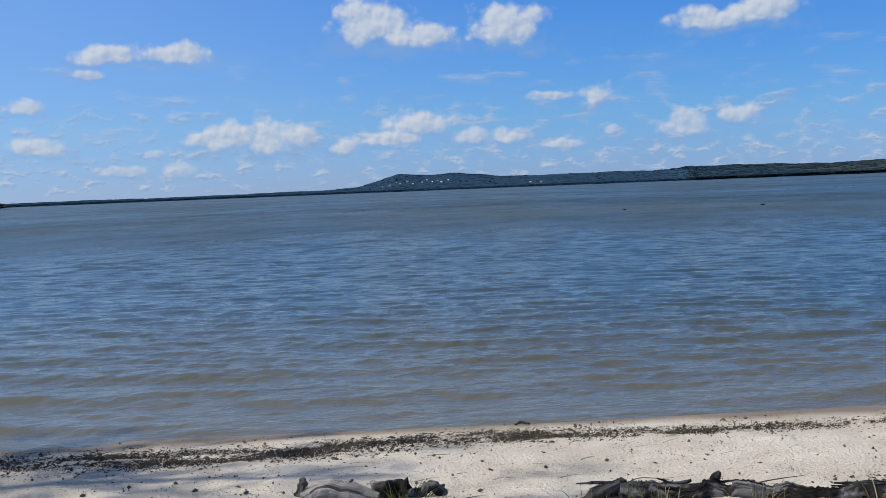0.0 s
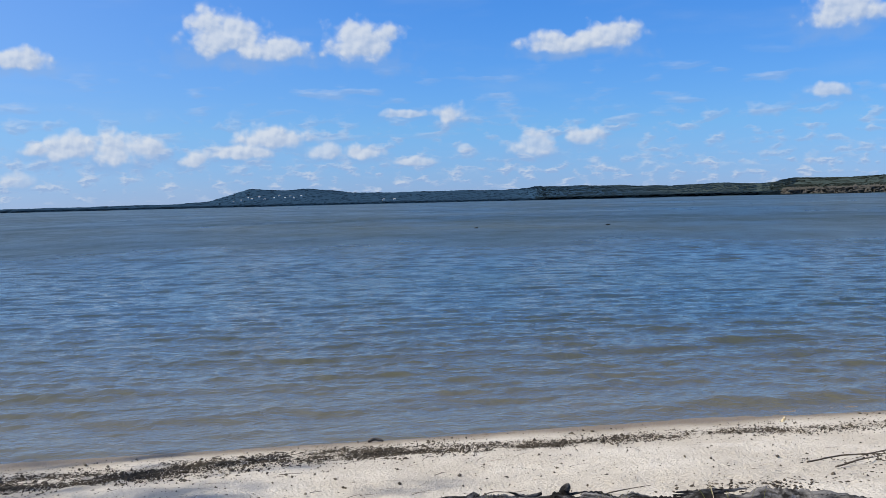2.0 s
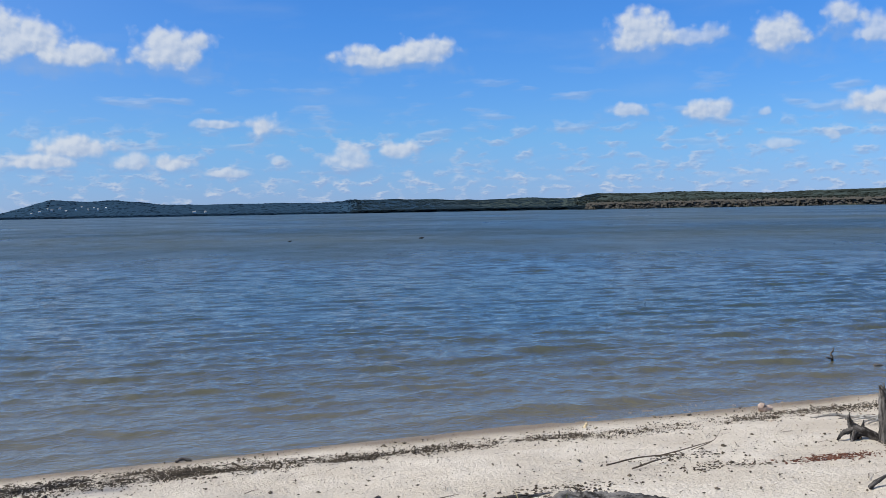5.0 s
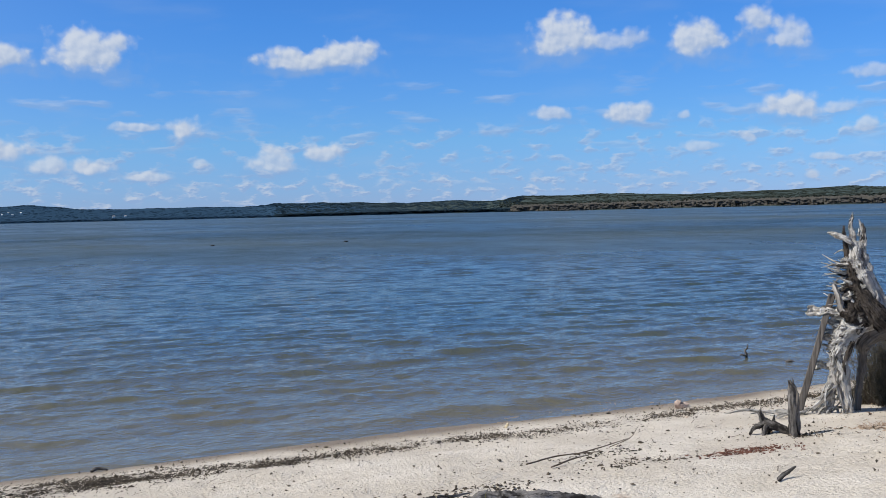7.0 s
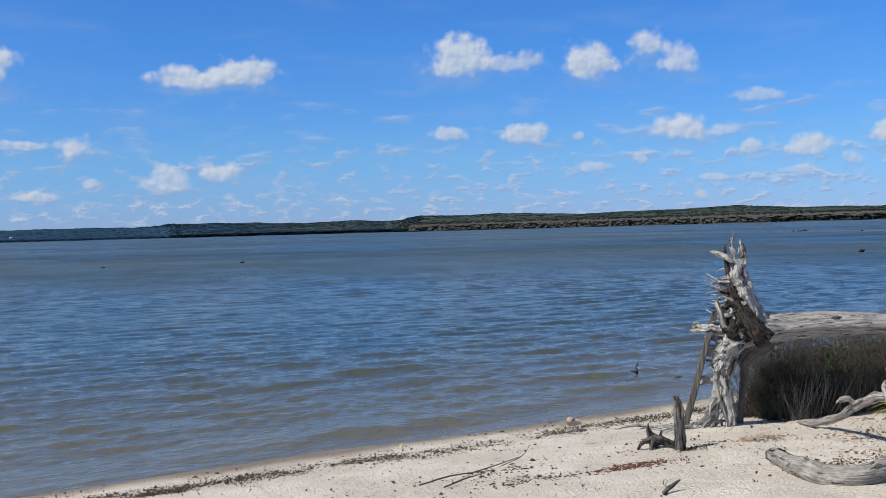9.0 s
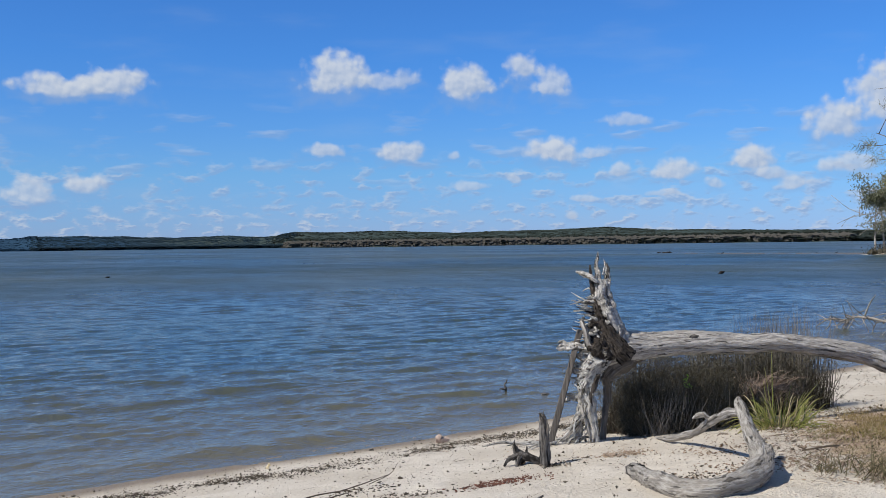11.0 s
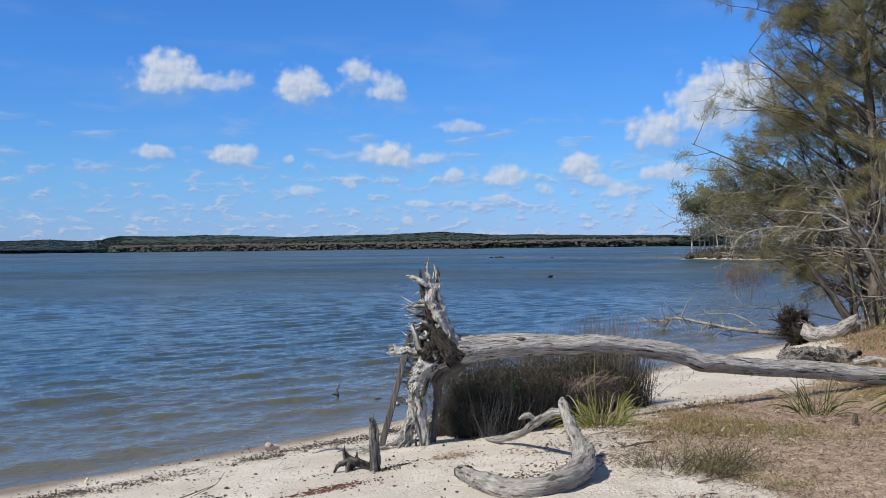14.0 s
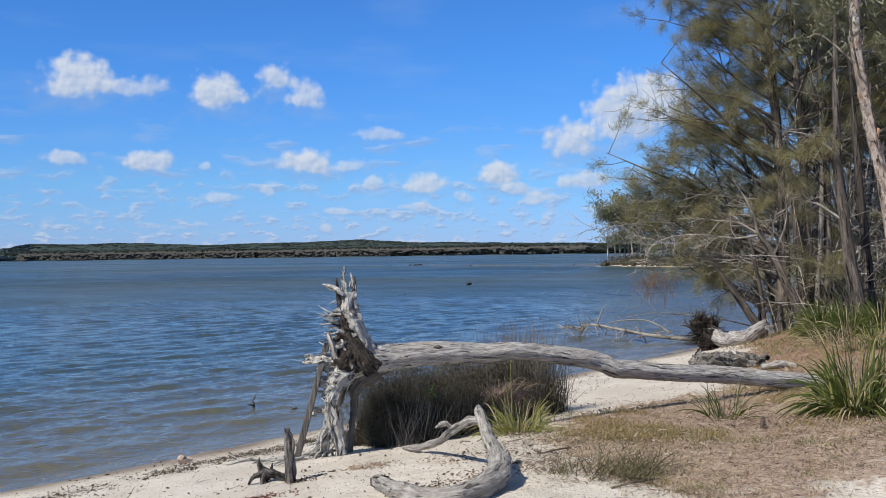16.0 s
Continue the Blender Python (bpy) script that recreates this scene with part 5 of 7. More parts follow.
def water_twig():
    s = Shape()
    tube(s, [(0.02, 0, -0.1, 0.028), (0.0, 0, 0.05, 0.025), (-0.02, 0.02, 0.12, 0.02), (0.03, 0, 0.18, 0.018), (0.05, 0, 0.25, 0.008)], 6, 12, 0.15, 2)
    tube(s, [(-0.02, 0, 0.02, 0.02), (-0.12, 0, 0.05, 0.015), (-0.16, 0.0, 0.03, 0.006)], 5, 8, 0.15, 3)
    s.thing("water_stick", CHARRED, "dark forked stick standing out of shallow water", "stick", at=(8.56, 10.23, 0)).scale = (0.6, 0.6, 0.6)
    s = Shape()
    tube(s, [(-0.12, 0, -0.01, 0.02), (0, 0.02, 0.02, 0.035), (0.14, 0, 0.01, 0.015)], 6, 10, 0.2, 5)
    s.thing("water_stick", CHARRED, "short dark stick floating near the beach", "stick", at=(8.62, 9.52, 0.0)).scale = (0.7, 0.7, 0.8)


build_point()
water_twig()


# ---- the fallen tree with its upturned roots ----
def fallen_tree():
    tree = empty("fallen_tree", (6.42, 6.147, 0.22), "silver-grey fallen tree with upturned roots lying across the beach", "fallen tree")
    O = np.array([6.45, 6.12, 0.22])

    def limb(name, pts, sides=9, steps=26, gnarl=0.22, seed=0, ridges=4, ridge=0.12, mat=ROOT_PALE, label="", ragged=0.0):
        s = Shape()
        tube(s, [(*(np.array(p[:3]) - O), p[3]) for p in pts], sides, steps, gnarl, seed, ridges, ridge, 1.0, ragged)
        return s.part(name, mat, tree, label)

    # trunk, from the roots down to the bank
    limb("trunk", [(6.40, 6.19, 0.985, 0.15), (6.62, 6.09, 1.00, 0.138), (6.88, 5.97, 1.02, 0.108), (7.2, 5.82, 1.02, 0.098), (7.61, 5.62, 1.01, 0.088), (8.08, 5.40, 0.975, 0.078),
                   (8.57, 5.17, 0.88, 0.084), (8.85, 5.04, 0.79, 0.088), (9.44, 4.76, 0.70, 0.082), (10.06, 4.47, 0.635, 0.084), (10.65, 4.19, 0.55, 0.085), (11.1, 3.98, 0.48, 0.08)],
         28, 190, 0.06, 3, 7, 0.05, TRUNK_SILVER, "long grey weathered trunk with cracked grain")
    limb("branch_scar", [(7.03, 5.83, 1.07, 0.004), (7.12, 5.785, 1.07, 0.018), (7.20, 5.75, 1.07, 0.018), (7.30, 5.70, 1.068, 0.004)], 10, 20, 0.25, 8, mat=CHARRED)
    # the root plate, its places given along the plate, behind it and in height
    across, behind = np.array([0.7237, -0.6902, 0.0]), np.array([0.6902, 0.7237, 0.0])

    def at_plate(u, d, z):
        return np.array([6.42, 6.15, 0.0]) + u * across + d * behind + np.array([0, 0, z])

    def root(name, pts, sides=9, steps=26, gnarl=0.22, seed=0, ridges=4, ridge=0.12, mat=ROOT_PALE, label="", ragged=0.0):
        return limb(name, [(*at_plate(u, d, z), k) for u, d, z, k in pts], sides, steps, gnarl, seed, ridges, ridge, mat, label, ragged)

    # bleached spires, the brown ridge in front of them, the arm, and the legs down to the sand
    root("root", [(0.170, 0.03, 1.054, 0.067), (0.117, 0.01, 1.152, 0.070), (0.061, -0.02, 1.266, 0.073), (0.022, -0.03, 1.362, 0.070), (-0.002, -0.03, 1.457, 0.067), (-0.011, -0.02, 1.532, 0.057), (-0.013, 0.00, 1.574, 0.032)], 26, 90, 0.13, 11, 5, 0.16, mat=ROOT_PALE)
    root("root", [(-0.033, 0.00, 1.472, 0.038), (-0.045, 0.00, 1.551, 0.032), (-0.044, 0.00, 1.630, 0.025), (-0.044, 0.00, 1.709, 0.017), (-0.036, 0.00, 1.759, 0.013), (-0.032, 0.00, 1.792, 0.006)], 14, 60, 0.16, 12, 4, 0.2, ragged=0.03, mat=ROOT_PALE)
    root("root", [(0.023, 0.01, 1.423, 0.041), (0.021, 0.01, 1.502, 0.035), (0.037, 0.01, 1.573, 0.024), (0.044, 0.01, 1.636, 0.017), (0.036, 0.02, 1.691, 0.014), (0.020, 0.02, 1.730, 0.006)], 14, 60, 0.16, 13, 4, 0.22, ragged=0.03, mat=ROOT_PALE)
    root("root", [(0.050, 0.02, 1.549, 0.014), (0.053, 0.00, 1.613, 0.014), (0.051, 0.00, 1.668, 0.011), (0.045, 0.01, 1.707, 0.005)], 9, 30, 0.16, 14, 4, 0.2, ragged=0.02, mat=CHARRED)
    root("root", [(0.009, 0.00, 1.621, 0.010), (0.016, -0.01, 1.653, 0.008), (0.012, -0.01, 1.680, 0.003)], 7, 12, 0.2, 15, mat=ROOT_PALE)
    root("root", [(0.044, 0.03, 1.390, 0.022), (0.061, 0.02, 1.438, 0.016), (0.080, 0.02, 1.474, 0.005)], 8, 16, 0.15, 16, mat=CHARRED)
    root("root", [(0.087, 0.02, 1.231, 0.029), (0.098, 0.03, 1.270, 0.019), (0.094, 0.03, 1.318, 0.005)], 8, 16, 0.15, 17, mat=CHARRED)
    root("root", [(0.199, -0.02, 0.932, 0.082), (0.125, -0.06, 1.017, 0.073), (0.050, -0.07, 1.129, 0.054), (-0.008, -0.07, 1.240, 0.040), (-0.044, -0.06, 1.342, 0.030), (-0.074, -0.05, 1.459, 0.022), (-0.087, -0.05, 1.554, 0.016), (-0.094, -0.05, 1.632, 0.013), (-0.099, -0.04, 1.703, 0.006)], 20, 90, 0.13, 18, 6, 0.2, mat=ROOT_BROWN)
    root("root", [(0.054, -0.02, 0.920, 0.079), (-0.005, -0.04, 1.018, 0.076), (-0.038, -0.02, 1.127, 0.063), (-0.049, 0.00, 1.236, 0.048), (-0.064, 0.02, 1.329, 0.022)], 18, 60, 0.16, 19, 6, 0.2, mat=ROOT_BROWN)
    root("root", [(-0.014, -0.07, 1.541, 0.013), (-0.060, -0.09, 1.577, 0.019), (-0.106, -0.09, 1.610, 0.021), (-0.159, -0.06, 1.635, 0.021), (-0.218, -0.04, 1.651, 0.006)], 10, 36, 0.16, 20, 4, 0.15, mat=ROOT_PALE)
    root("root", [(-0.093, -0.09, 1.009, 0.029), (-0.119, -0.10, 1.073, 0.022), (-0.146, -0.10, 1.160, 0.021), (-0.176, -0.08, 1.241, 0.017)], 10, 30, 0.1, 21, 4, 0.15, mat=SILVER)
    root("root", [(-0.063, -0.02, 1.025, 0.048), (-0.149, -0.03, 1.020, 0.038), (-0.243, -0.01, 1.020, 0.035), (-0.322, 0.02, 1.027, 0.030), (-0.369, 0.02, 1.017, 0.016)], 16, 60, 0.25, 31, 5, 0.25, ragged=0.03, mat=ROOT_PALE)
    root("root", [(-0.298, 0.02, 1.026, 0.022), (-0.345, 0.01, 1.052, 0.016), (-0.376, 0.01, 1.049, 0.005)], 9, 18, 0.3, 32, mat=ROOT_PALE)
    root("root", [(-0.306, 0.00, 1.008, 0.019), (-0.353, 0.00, 0.993, 0.014), (-0.393, 0.00, 1.004, 0.005)], 9, 18, 0.3, 33, mat=ROOT_PALE)
    root("root", [(0.03, -0.02, 0.945, 0.070), (-0.06, -0.04, 0.872, 0.082), (-0.115, -0.05, 0.785, 0.078), (-0.148, -0.05, 0.70, 0.062), (-0.146, -0.05, 0.615, 0.056), (-0.122, -0.05, 0.515, 0.050),
                  (-0.095, -0.04, 0.415, 0.041), (-0.082, -0.04, 0.315, 0.038), (-0.090, -0.03, 0.12, 0.050)], 24, 110, 0.12, 22, 7, 0.14, mat=ROOT_PALE, label="thick bleached leg of root bent at the knee")
    root("root", [(-0.135, -0.02, 0.71, 0.040), (-0.172, -0.02, 0.60, 0.040), (-0.186, -0.02, 0.48, 0.037), (-0.200, -0.02, 0.36, 0.034), (-0.222, -0.02, 0.25, 0.034), (-0.240, -0.02, 0.12, 0.040)], 16, 70, 0.22, 23, 5, 0.2, mat=ROOT_PALE)
    root("root", [(-0.185, -0.07, 0.53, 0.014), (-0.155, -0.08, 0.43, 0.014), (-0.130, -0.08, 0.34, 0.013), (-0.112, -0.07, 0.26, 0.008)], 9, 30, 0.22, 28, 4, 0.2, mat=SILVER)
    root("root", [(-0.215, -0.04, 0.30, 0.026), (-0.255, -0.05, 0.245, 0.022), (-0.300, -0.05, 0.205, 0.016), (-0.335, -0.05, 0.20, 0.005)], 10, 26, 0.3, 29, 4, 0.2, mat=ROOT_PALE)
    root("root", [(-0.155, -0.07, 0.45, 0.012), (-0.205, -0.08, 0.37, 0.012), (-0.265, -0.08, 0.30, 0.010), (-0.315, -0.07, 0.265, 0.004)], 9, 26, 0.25, 30, 4, 0.2, mat=SILVER)
    root("root", [(-0.165, 0.01, 0.625, 0.026), (-0.235, 0.02, 0.585, 0.024), (-0.300, 0.03, 0.565, 0.018), (-0.365, 0.03, 0.555, 0.006)], 11, 30, 0.4, 34, 4, 0.25, ragged=0.02, mat=ROOT_PALE)
    root("root", [(-0.240, 0.02, 0.585, 0.016), (-0.290, 0.01, 0.610, 0.013), (-0.335, 0.01, 0.615, 0.004)], 9, 18, 0.3, 35, mat=ROOT_PALE)
    root("root", [(-0.120, 0.01, 0.845, 0.036), (-0.185, 0.01, 0.838, 0.036), (-0.245, 0.01, 0.828, 0.030), (-0.262, 0.01, 0.826, 0.012)], 11, 24, 0.3, 36, 4, 0.25, ragged=0.02, mat=ROOT_PALE)
    root("root", [(0.07, 0.10, 0.82, 0.045), (0.040, 0.14, 0.68, 0.034), (0.028, 0.16, 0.53, 0.030), (0.005, 0.16, 0.36, 0.026), (-0.018, 0.15, 0.10, 0.030)], 14, 60, 0.16, 24, 5, 0.16, mat=POST_WOOD, label="grey leg of root behind")
    # the darker post wood stands in for shade beneath the arch
    root("root", [(0.40, 0.16, 0.985, 0.050), (0.25, 0.11, 0.940, 0.078), (0.125, 0.07, 0.870, 0.088), (0.055, 0.06, 0.775, 0.068), (0.030, 0.07, 0.68, 0.030)], 18, 60, 0.10, 25, 6, 0.10, mat=POST_WOOD, label="underside of the root arch, in wood darkened for shade")
    root("root", [(-0.035, -0.10, 0.80, 0.016), (-0.075, -0.11, 0.71, 0.020), (-0.105, -0.11, 0.62, 0.014), (-0.095, -0.10, 0.53, 0.005)], 9, 30, 0.2, 26, 4, 0.2, mat=ROOT_BROWN)
    root("root", [(-0.024, -0.09, 0.977, 0.054), (-0.078, -0.10, 1.010, 0.044), (-0.117, -0.08, 1.024, 0.032)], 12, 40, 0.16, 27, 5, 0.16, mat=ROOT_BROWN)
    # white spikes on the side that faced the ground, some of them forked
    r = np.random.RandomState(77)
    for i in range(42):
        z = 1.00 + 0.49 * (i + r.rand()) / 36 if i < 36 else r.uniform(0.72, 0.98)
        u = float(np.interp(z, [0.7, 0.95, 1.2, 1.5], [-0.13, -0.08, -0.05, -0.065])) + r.uniform(0, 0.03)
        d = r.uniform(-0.07, 0.05)
        l = r.uniform(0.10, 0.25) * (0.6 if z > 1.42 or z < 1.0 else 1.0)
        rise = r.normal(0.08, 0.22) * l
        kink = r.normal(0, 0.012, 2)
        tip = (u - l, d + r.normal(0, 0.03), z + rise)
        mid = (u - 0.5 * l, d + kink[0], z + rise * 0.5 + kink[1])
        root("root_spike", [(u, d, z, 0.015), (*mid, 0.0085), (*tip, 0.002)], 7, 14, 0.22, 300 + i, 3, 0.15, ROOT_BROWN if i % 6 == 2 else ROOT_PALE)
        if i % 3 == 0:
            root("root_spike", [(*mid, 0.008), (mid[0] - 0.03, mid[1], mid[2] + 0.02 * (-1) ** i, 0.006), (mid[0] - 0.055, mid[1] - 0.01, mid[2] + 0.035 * (-1) ** i, 0.002)], 6, 10, 0.2, 340 + i)
    # torn chips and stubs over the heart and down the leg
    for i in range(58):
        z = r.uniform(0.62, 1.30)
        u = float(np.interp(z, [0.6, 0.8, 1.0, 1.3], [-0.13, -0.09, -0.03, 0.0])) + r.normal(0, 0.05)
        w = unit(np.array([r.normal(-0.5, 0.6), r.normal(-0.6, 0.3), r.normal(0.1, 0.7)]))
        l = r.uniform(0.03, 0.09)
        b = np.array([u, -0.05 - 0.03 * r.rand(), z])
        m, e = b + w * l * 0.5 + r.normal(0, 0.012, 3), b + w * l + r.normal(0, 0.015, 3)
        root("root_stub", [(*(b - w * 0.03), 0.02), (*m, r.uniform(0.010, 0.022)), (*e, 0.003)], 8, 12, 0.35, 500 + i, 3, 0.25, (ROOT_BROWN, ROOT_PALE, ROOT_PALE, CHARRED)[i % 4])
    for i in range(18):
        z = r.uniform(0.70, 1.0)
        u, l = -0.13 - 0.06 * r.rand(), r.uniform(0.04, 0.10)
        root("root_stub", [(u + 0.05, 0.02, z, 0.026), (u, 0.0, z + r.normal(0, 0.015), 0.020), (u - l, r.normal(0, 0.02), z + r.normal(0, 0.03), 0.005)], 9, 14, 0.4, 660 + i, 3, 0.3)
    # splinters along the torn edge of the spires
    for i in range(26):
        z = r.uniform(1.16, 1.62)
        u = float(np.interp(z, [1.1, 1.3, 1.45, 1.62], [0.15, 0.10, 0.065, 0.06])) - r.uniform(0.0, 0.035)
        h = r.uniform(0.03, 0.075)
        root("splinter", [(u, 0.0, z, 0.012), (u + 0.008, -0.01, z + 0.5 * h, 0.008), (u + r.uniform(-0.005, 0.025), -0.01, z + h, 0.002)], 6, 8, 0.25, 600 + i, 3, 0.2, ROOT_PALE if i % 4 else CHARRED)
    # loose fibres at the foot
    for i in range(16):
        a = r.uniform(2.2, 4.4)
        b = np.array([6.28 + r.uniform(-0.06, 0.1), 6.24 + r.uniform(-0.04, 0.08), r.uniform(0.22, 0.48)])
        e = b + np.array([-0.13 + r.normal(0, 0.06), 0.02 + r.normal(0, 0.06), -r.uniform(0.05, 0.2)])
        e[2] = max(e[2], 0.2)
        limb("root_fibre", [(*b, 0.012), (*((b + e) / 2 + r.normal(0, 0.02, 3)), 0.009), (*e, 0.003)], 5, 8, 0.2, 400 + i)
    for i in range(12):
        b = np.array([6.22 + r.uniform(-0.3, 0.1), 6.5 + r.uniform(-0.15, 0.25), 0.20])
        b[2] = ground_at(b[0], b[1]) + 0.015
        e = b + np.array([r.uniform(-0.35, -0.15), r.uniform(-0.1, 0.2), 0])
        e[2] = ground_at(e[0], e[1]) + 0.02
        limb("root_fibre", [(*b, 0.014), (*((b + e) / 2 + [0, 0, 0.02]), 0.011), (*e, 0.004)], 5, 8, 0.2, 430 + i)
    return tree


fallen_tree()


def leaning_post():
    foot, head = np.array([6.04, 6.46, 0.20]), np.array([6.23, 6.28, 1.16])
    s = Shape()
    d = unit(head - foot)
    a = unit(np.cross(d, [0.7, 0.7, 0]))
    b = np.cross(d, a)
    rows = []
    for f in np.linspace(0, 1, 7):
        c = (head - foot) * f - d * 0.12 * (f == 0)
        w = 0.026 + 0.002 * math.sin(7 * f)
        for sx, sy in ((-1, -0.75), (-0.75, -1), (0.75, -1), (1, -0.75), (1, 0.75), (0.75, 1), (-0.75, 1), (-1, 0.75)):
            rows.append(c + a * sx * w + b * sy * w * 0.8)
    i, j = np.meshgrid(np.arange(6), np.arange(8), indexing="ij")
    quads = np.stack([i * 8 + j, i * 8 + (j + 1) % 8, (i + 1) * 8 + (j + 1) % 8, (i + 1) * 8 + j], -1).reshape(-1, 4)
    s.woody = True
    s.add(rows + [head - foot + d * 0.004], tris=[(48 + k, 48 + (k + 1) % 8, 56) for k in range(8)], quads=quads)
    s.thing("leaning_post", POST_WOOD, "grey square timber post leaning against the roots", "post", at=tuple(foot), smooth=False)


def burnt_stump():
    z = ground_at(5.3, 5.67)
    s = Shape()
    tube(s, [(0, 0, -0.12, 0.046), (0.0, 0, 0.05, 0.040), (0.004, 0, 0.20, 0.036), (-0.008, 0, 0.30, 0.034), (-0.02, 0, 0.375, 0.020)], 16, 40, 0.12, 4, 5, 0.12, 1.0, 0.045)
    stump = s.thing("burnt_stump", CHARRED, "short charred grey stump with a hollow top in the sand", "stump", at=(5.3, 5.67, z))
    s = Shape()
    tube(s, [(-0.002, -0.028, 0.21, 0.010), (0.0, -0.028, 0.28, 0.017), (-0.006, -0.024, 0.34, 0.010)], 10, 10, 0.15, 6, flat=0.5)
    s.part("hollow_scar", POST_WOOD, stump, "paler worn hollow")


def small_root():
    x, y = 5.27, 5.93
    s = Shape()
    tube(s, [(0.17, -0.26, -0.03, 0.03), (0.10, -0.13, 0.05, 0.036), (0.0, 0.0, 0.09, 0.04), (-0.05, 0.02, 0.16, 0.022), (-0.045, 0.02, 0.22, 0.004)], 10, 24, 0.25, 3, 4, 0.15)
    tube(s, [(-0.02, 0.0, 0.09, 0.03), (-0.10, 0.03, 0.06, 0.022), (-0.17, 0.05, -0.01, 0.01)], 8, 14, 0.25, 4)
    tube(s, [(0.05, -0.03, 0.06, 0.025), (0.10, 0.0, 0.10, 0.016), (0.105, 0.0, 0.15, 0.004)], 8, 12, 0.2, 5)
    tube(s, [(-0.02, -0.04, 0.06, 0.03), (-0.10, -0.08, 0.02, 0.02), (-0.14, -0.12, -0.02, 0.012)], 8, 12, 0.3, 6)
    tube(s, [(0.0, 0.0, -0.05, 0.05), (0.0, 0.0, 0.07, 0.04), (0.0, 0.0, 0.11, 0.01)], 9, 10, 0.3, 7)
    s.thing("broken_root", CHARRED, "dark jagged broken root half buried in sand", "driftwood", at=(x, y, ground_at(x, y))).scale = (0.72, 0.72, 0.85)


def bent_branch():
    """A J-shaped limb: it lies on the sand, turns up at the elbow, and a side arm runs back down."""
    O = np.array([5.4, 4.2, 0.40])
    s = Shape()
    pts = [(5.28, 4.76, 0.40, 0.022), (5.24, 4.70, 0.395, 0.042), (5.15, 4.52, 0.405, 0.050), (5.03, 4.31, 0.425, 0.056), (4.93, 4.06, 0.445, 0.060), (4.98, 3.86, 0.465, 0.064), (5.22, 3.82, 0.48, 0.068), (5.48, 3.90, 0.51, 0.070),
           (5.60, 3.98, 0.57, 0.062), (5.69, 4.08, 0.60, 0.047), (5.78, 4.20, 0.645, 0.042), (5.86, 4.30, 0.71, 0.037), (5.94, 4.41, 0.79, 0.032), (5.965, 4.44, 0.83, 0.014)]
    tube(s, [(*(np.array(p[:3]) - O), 1.1 * p[3]) for p in pts], 18, 120, 0.10, 5, 5, 0.06)
    branch = s.thing("bent_branch", BRANCH_WOOD, "thick bleached bent branch lying on the sand", "driftwood", at=tuple(O))
    s = Shape()
    arm = [(5.92, 4.40, 0.745, 0.028), (5.97, 4.52, 0.715, 0.034), (6.06, 4.70, 0.64, 0.032), (6.20, 4.92, 0.55, 0.031), (6.36, 5.14, 0.455, 0.030), (6.50, 5.42, 0.36, 0.028), (6.60, 5.66, 0.295, 0.022), (6.66, 5.84, 0.27, 0.006)]
    tube(s, [(*(np.array(p[:3]) - O), p[3]) for p in arm], 12, 60, 0.14, 6, 4, 0.08)
    tube(s, [(*(np.array((6.10, 4.78, 0.63)) - O), 0.018), (*(np.array((6.06, 4.86, 0.635)) - O), 0.022), (*(np.array((6.03, 4.90, 0.62)) - O), 0.006)], 8, 10, 0.4, 8)
    s.part("side_arm", SILVER, branch)
    s = Shape()
    tube(s, [(*(np.array((5.305, 4.80, 0.40)) - O), 0.012), (*(np.array((5.27, 4.745, 0.40)) - O), 0.034), (*(np.array((5.23, 4.68, 0.397)) - O), 0.049), (*(np.array((5.20, 4.62, 0.40)) - O), 0.042)], 14, 20, 0.16, 12, 5, 0.1)
    s.part("broken_tip", CHARRED, branch, "dark broken tip")
    s = Shape()
    tube(s, [(*(np.array((5.55, 3.94, 0.55)) - O), 0.05), (*(np.array((5.63, 3.95, 0.585)) - O), 0.046), (*(np.array((5.66, 3.95, 0.59)) - O), 0.028)], 10, 12, 0.2, 9)
    s.part("knot", SILVER, branch)


leaning_post()
burnt_stump()
small_root()
bent_branch()


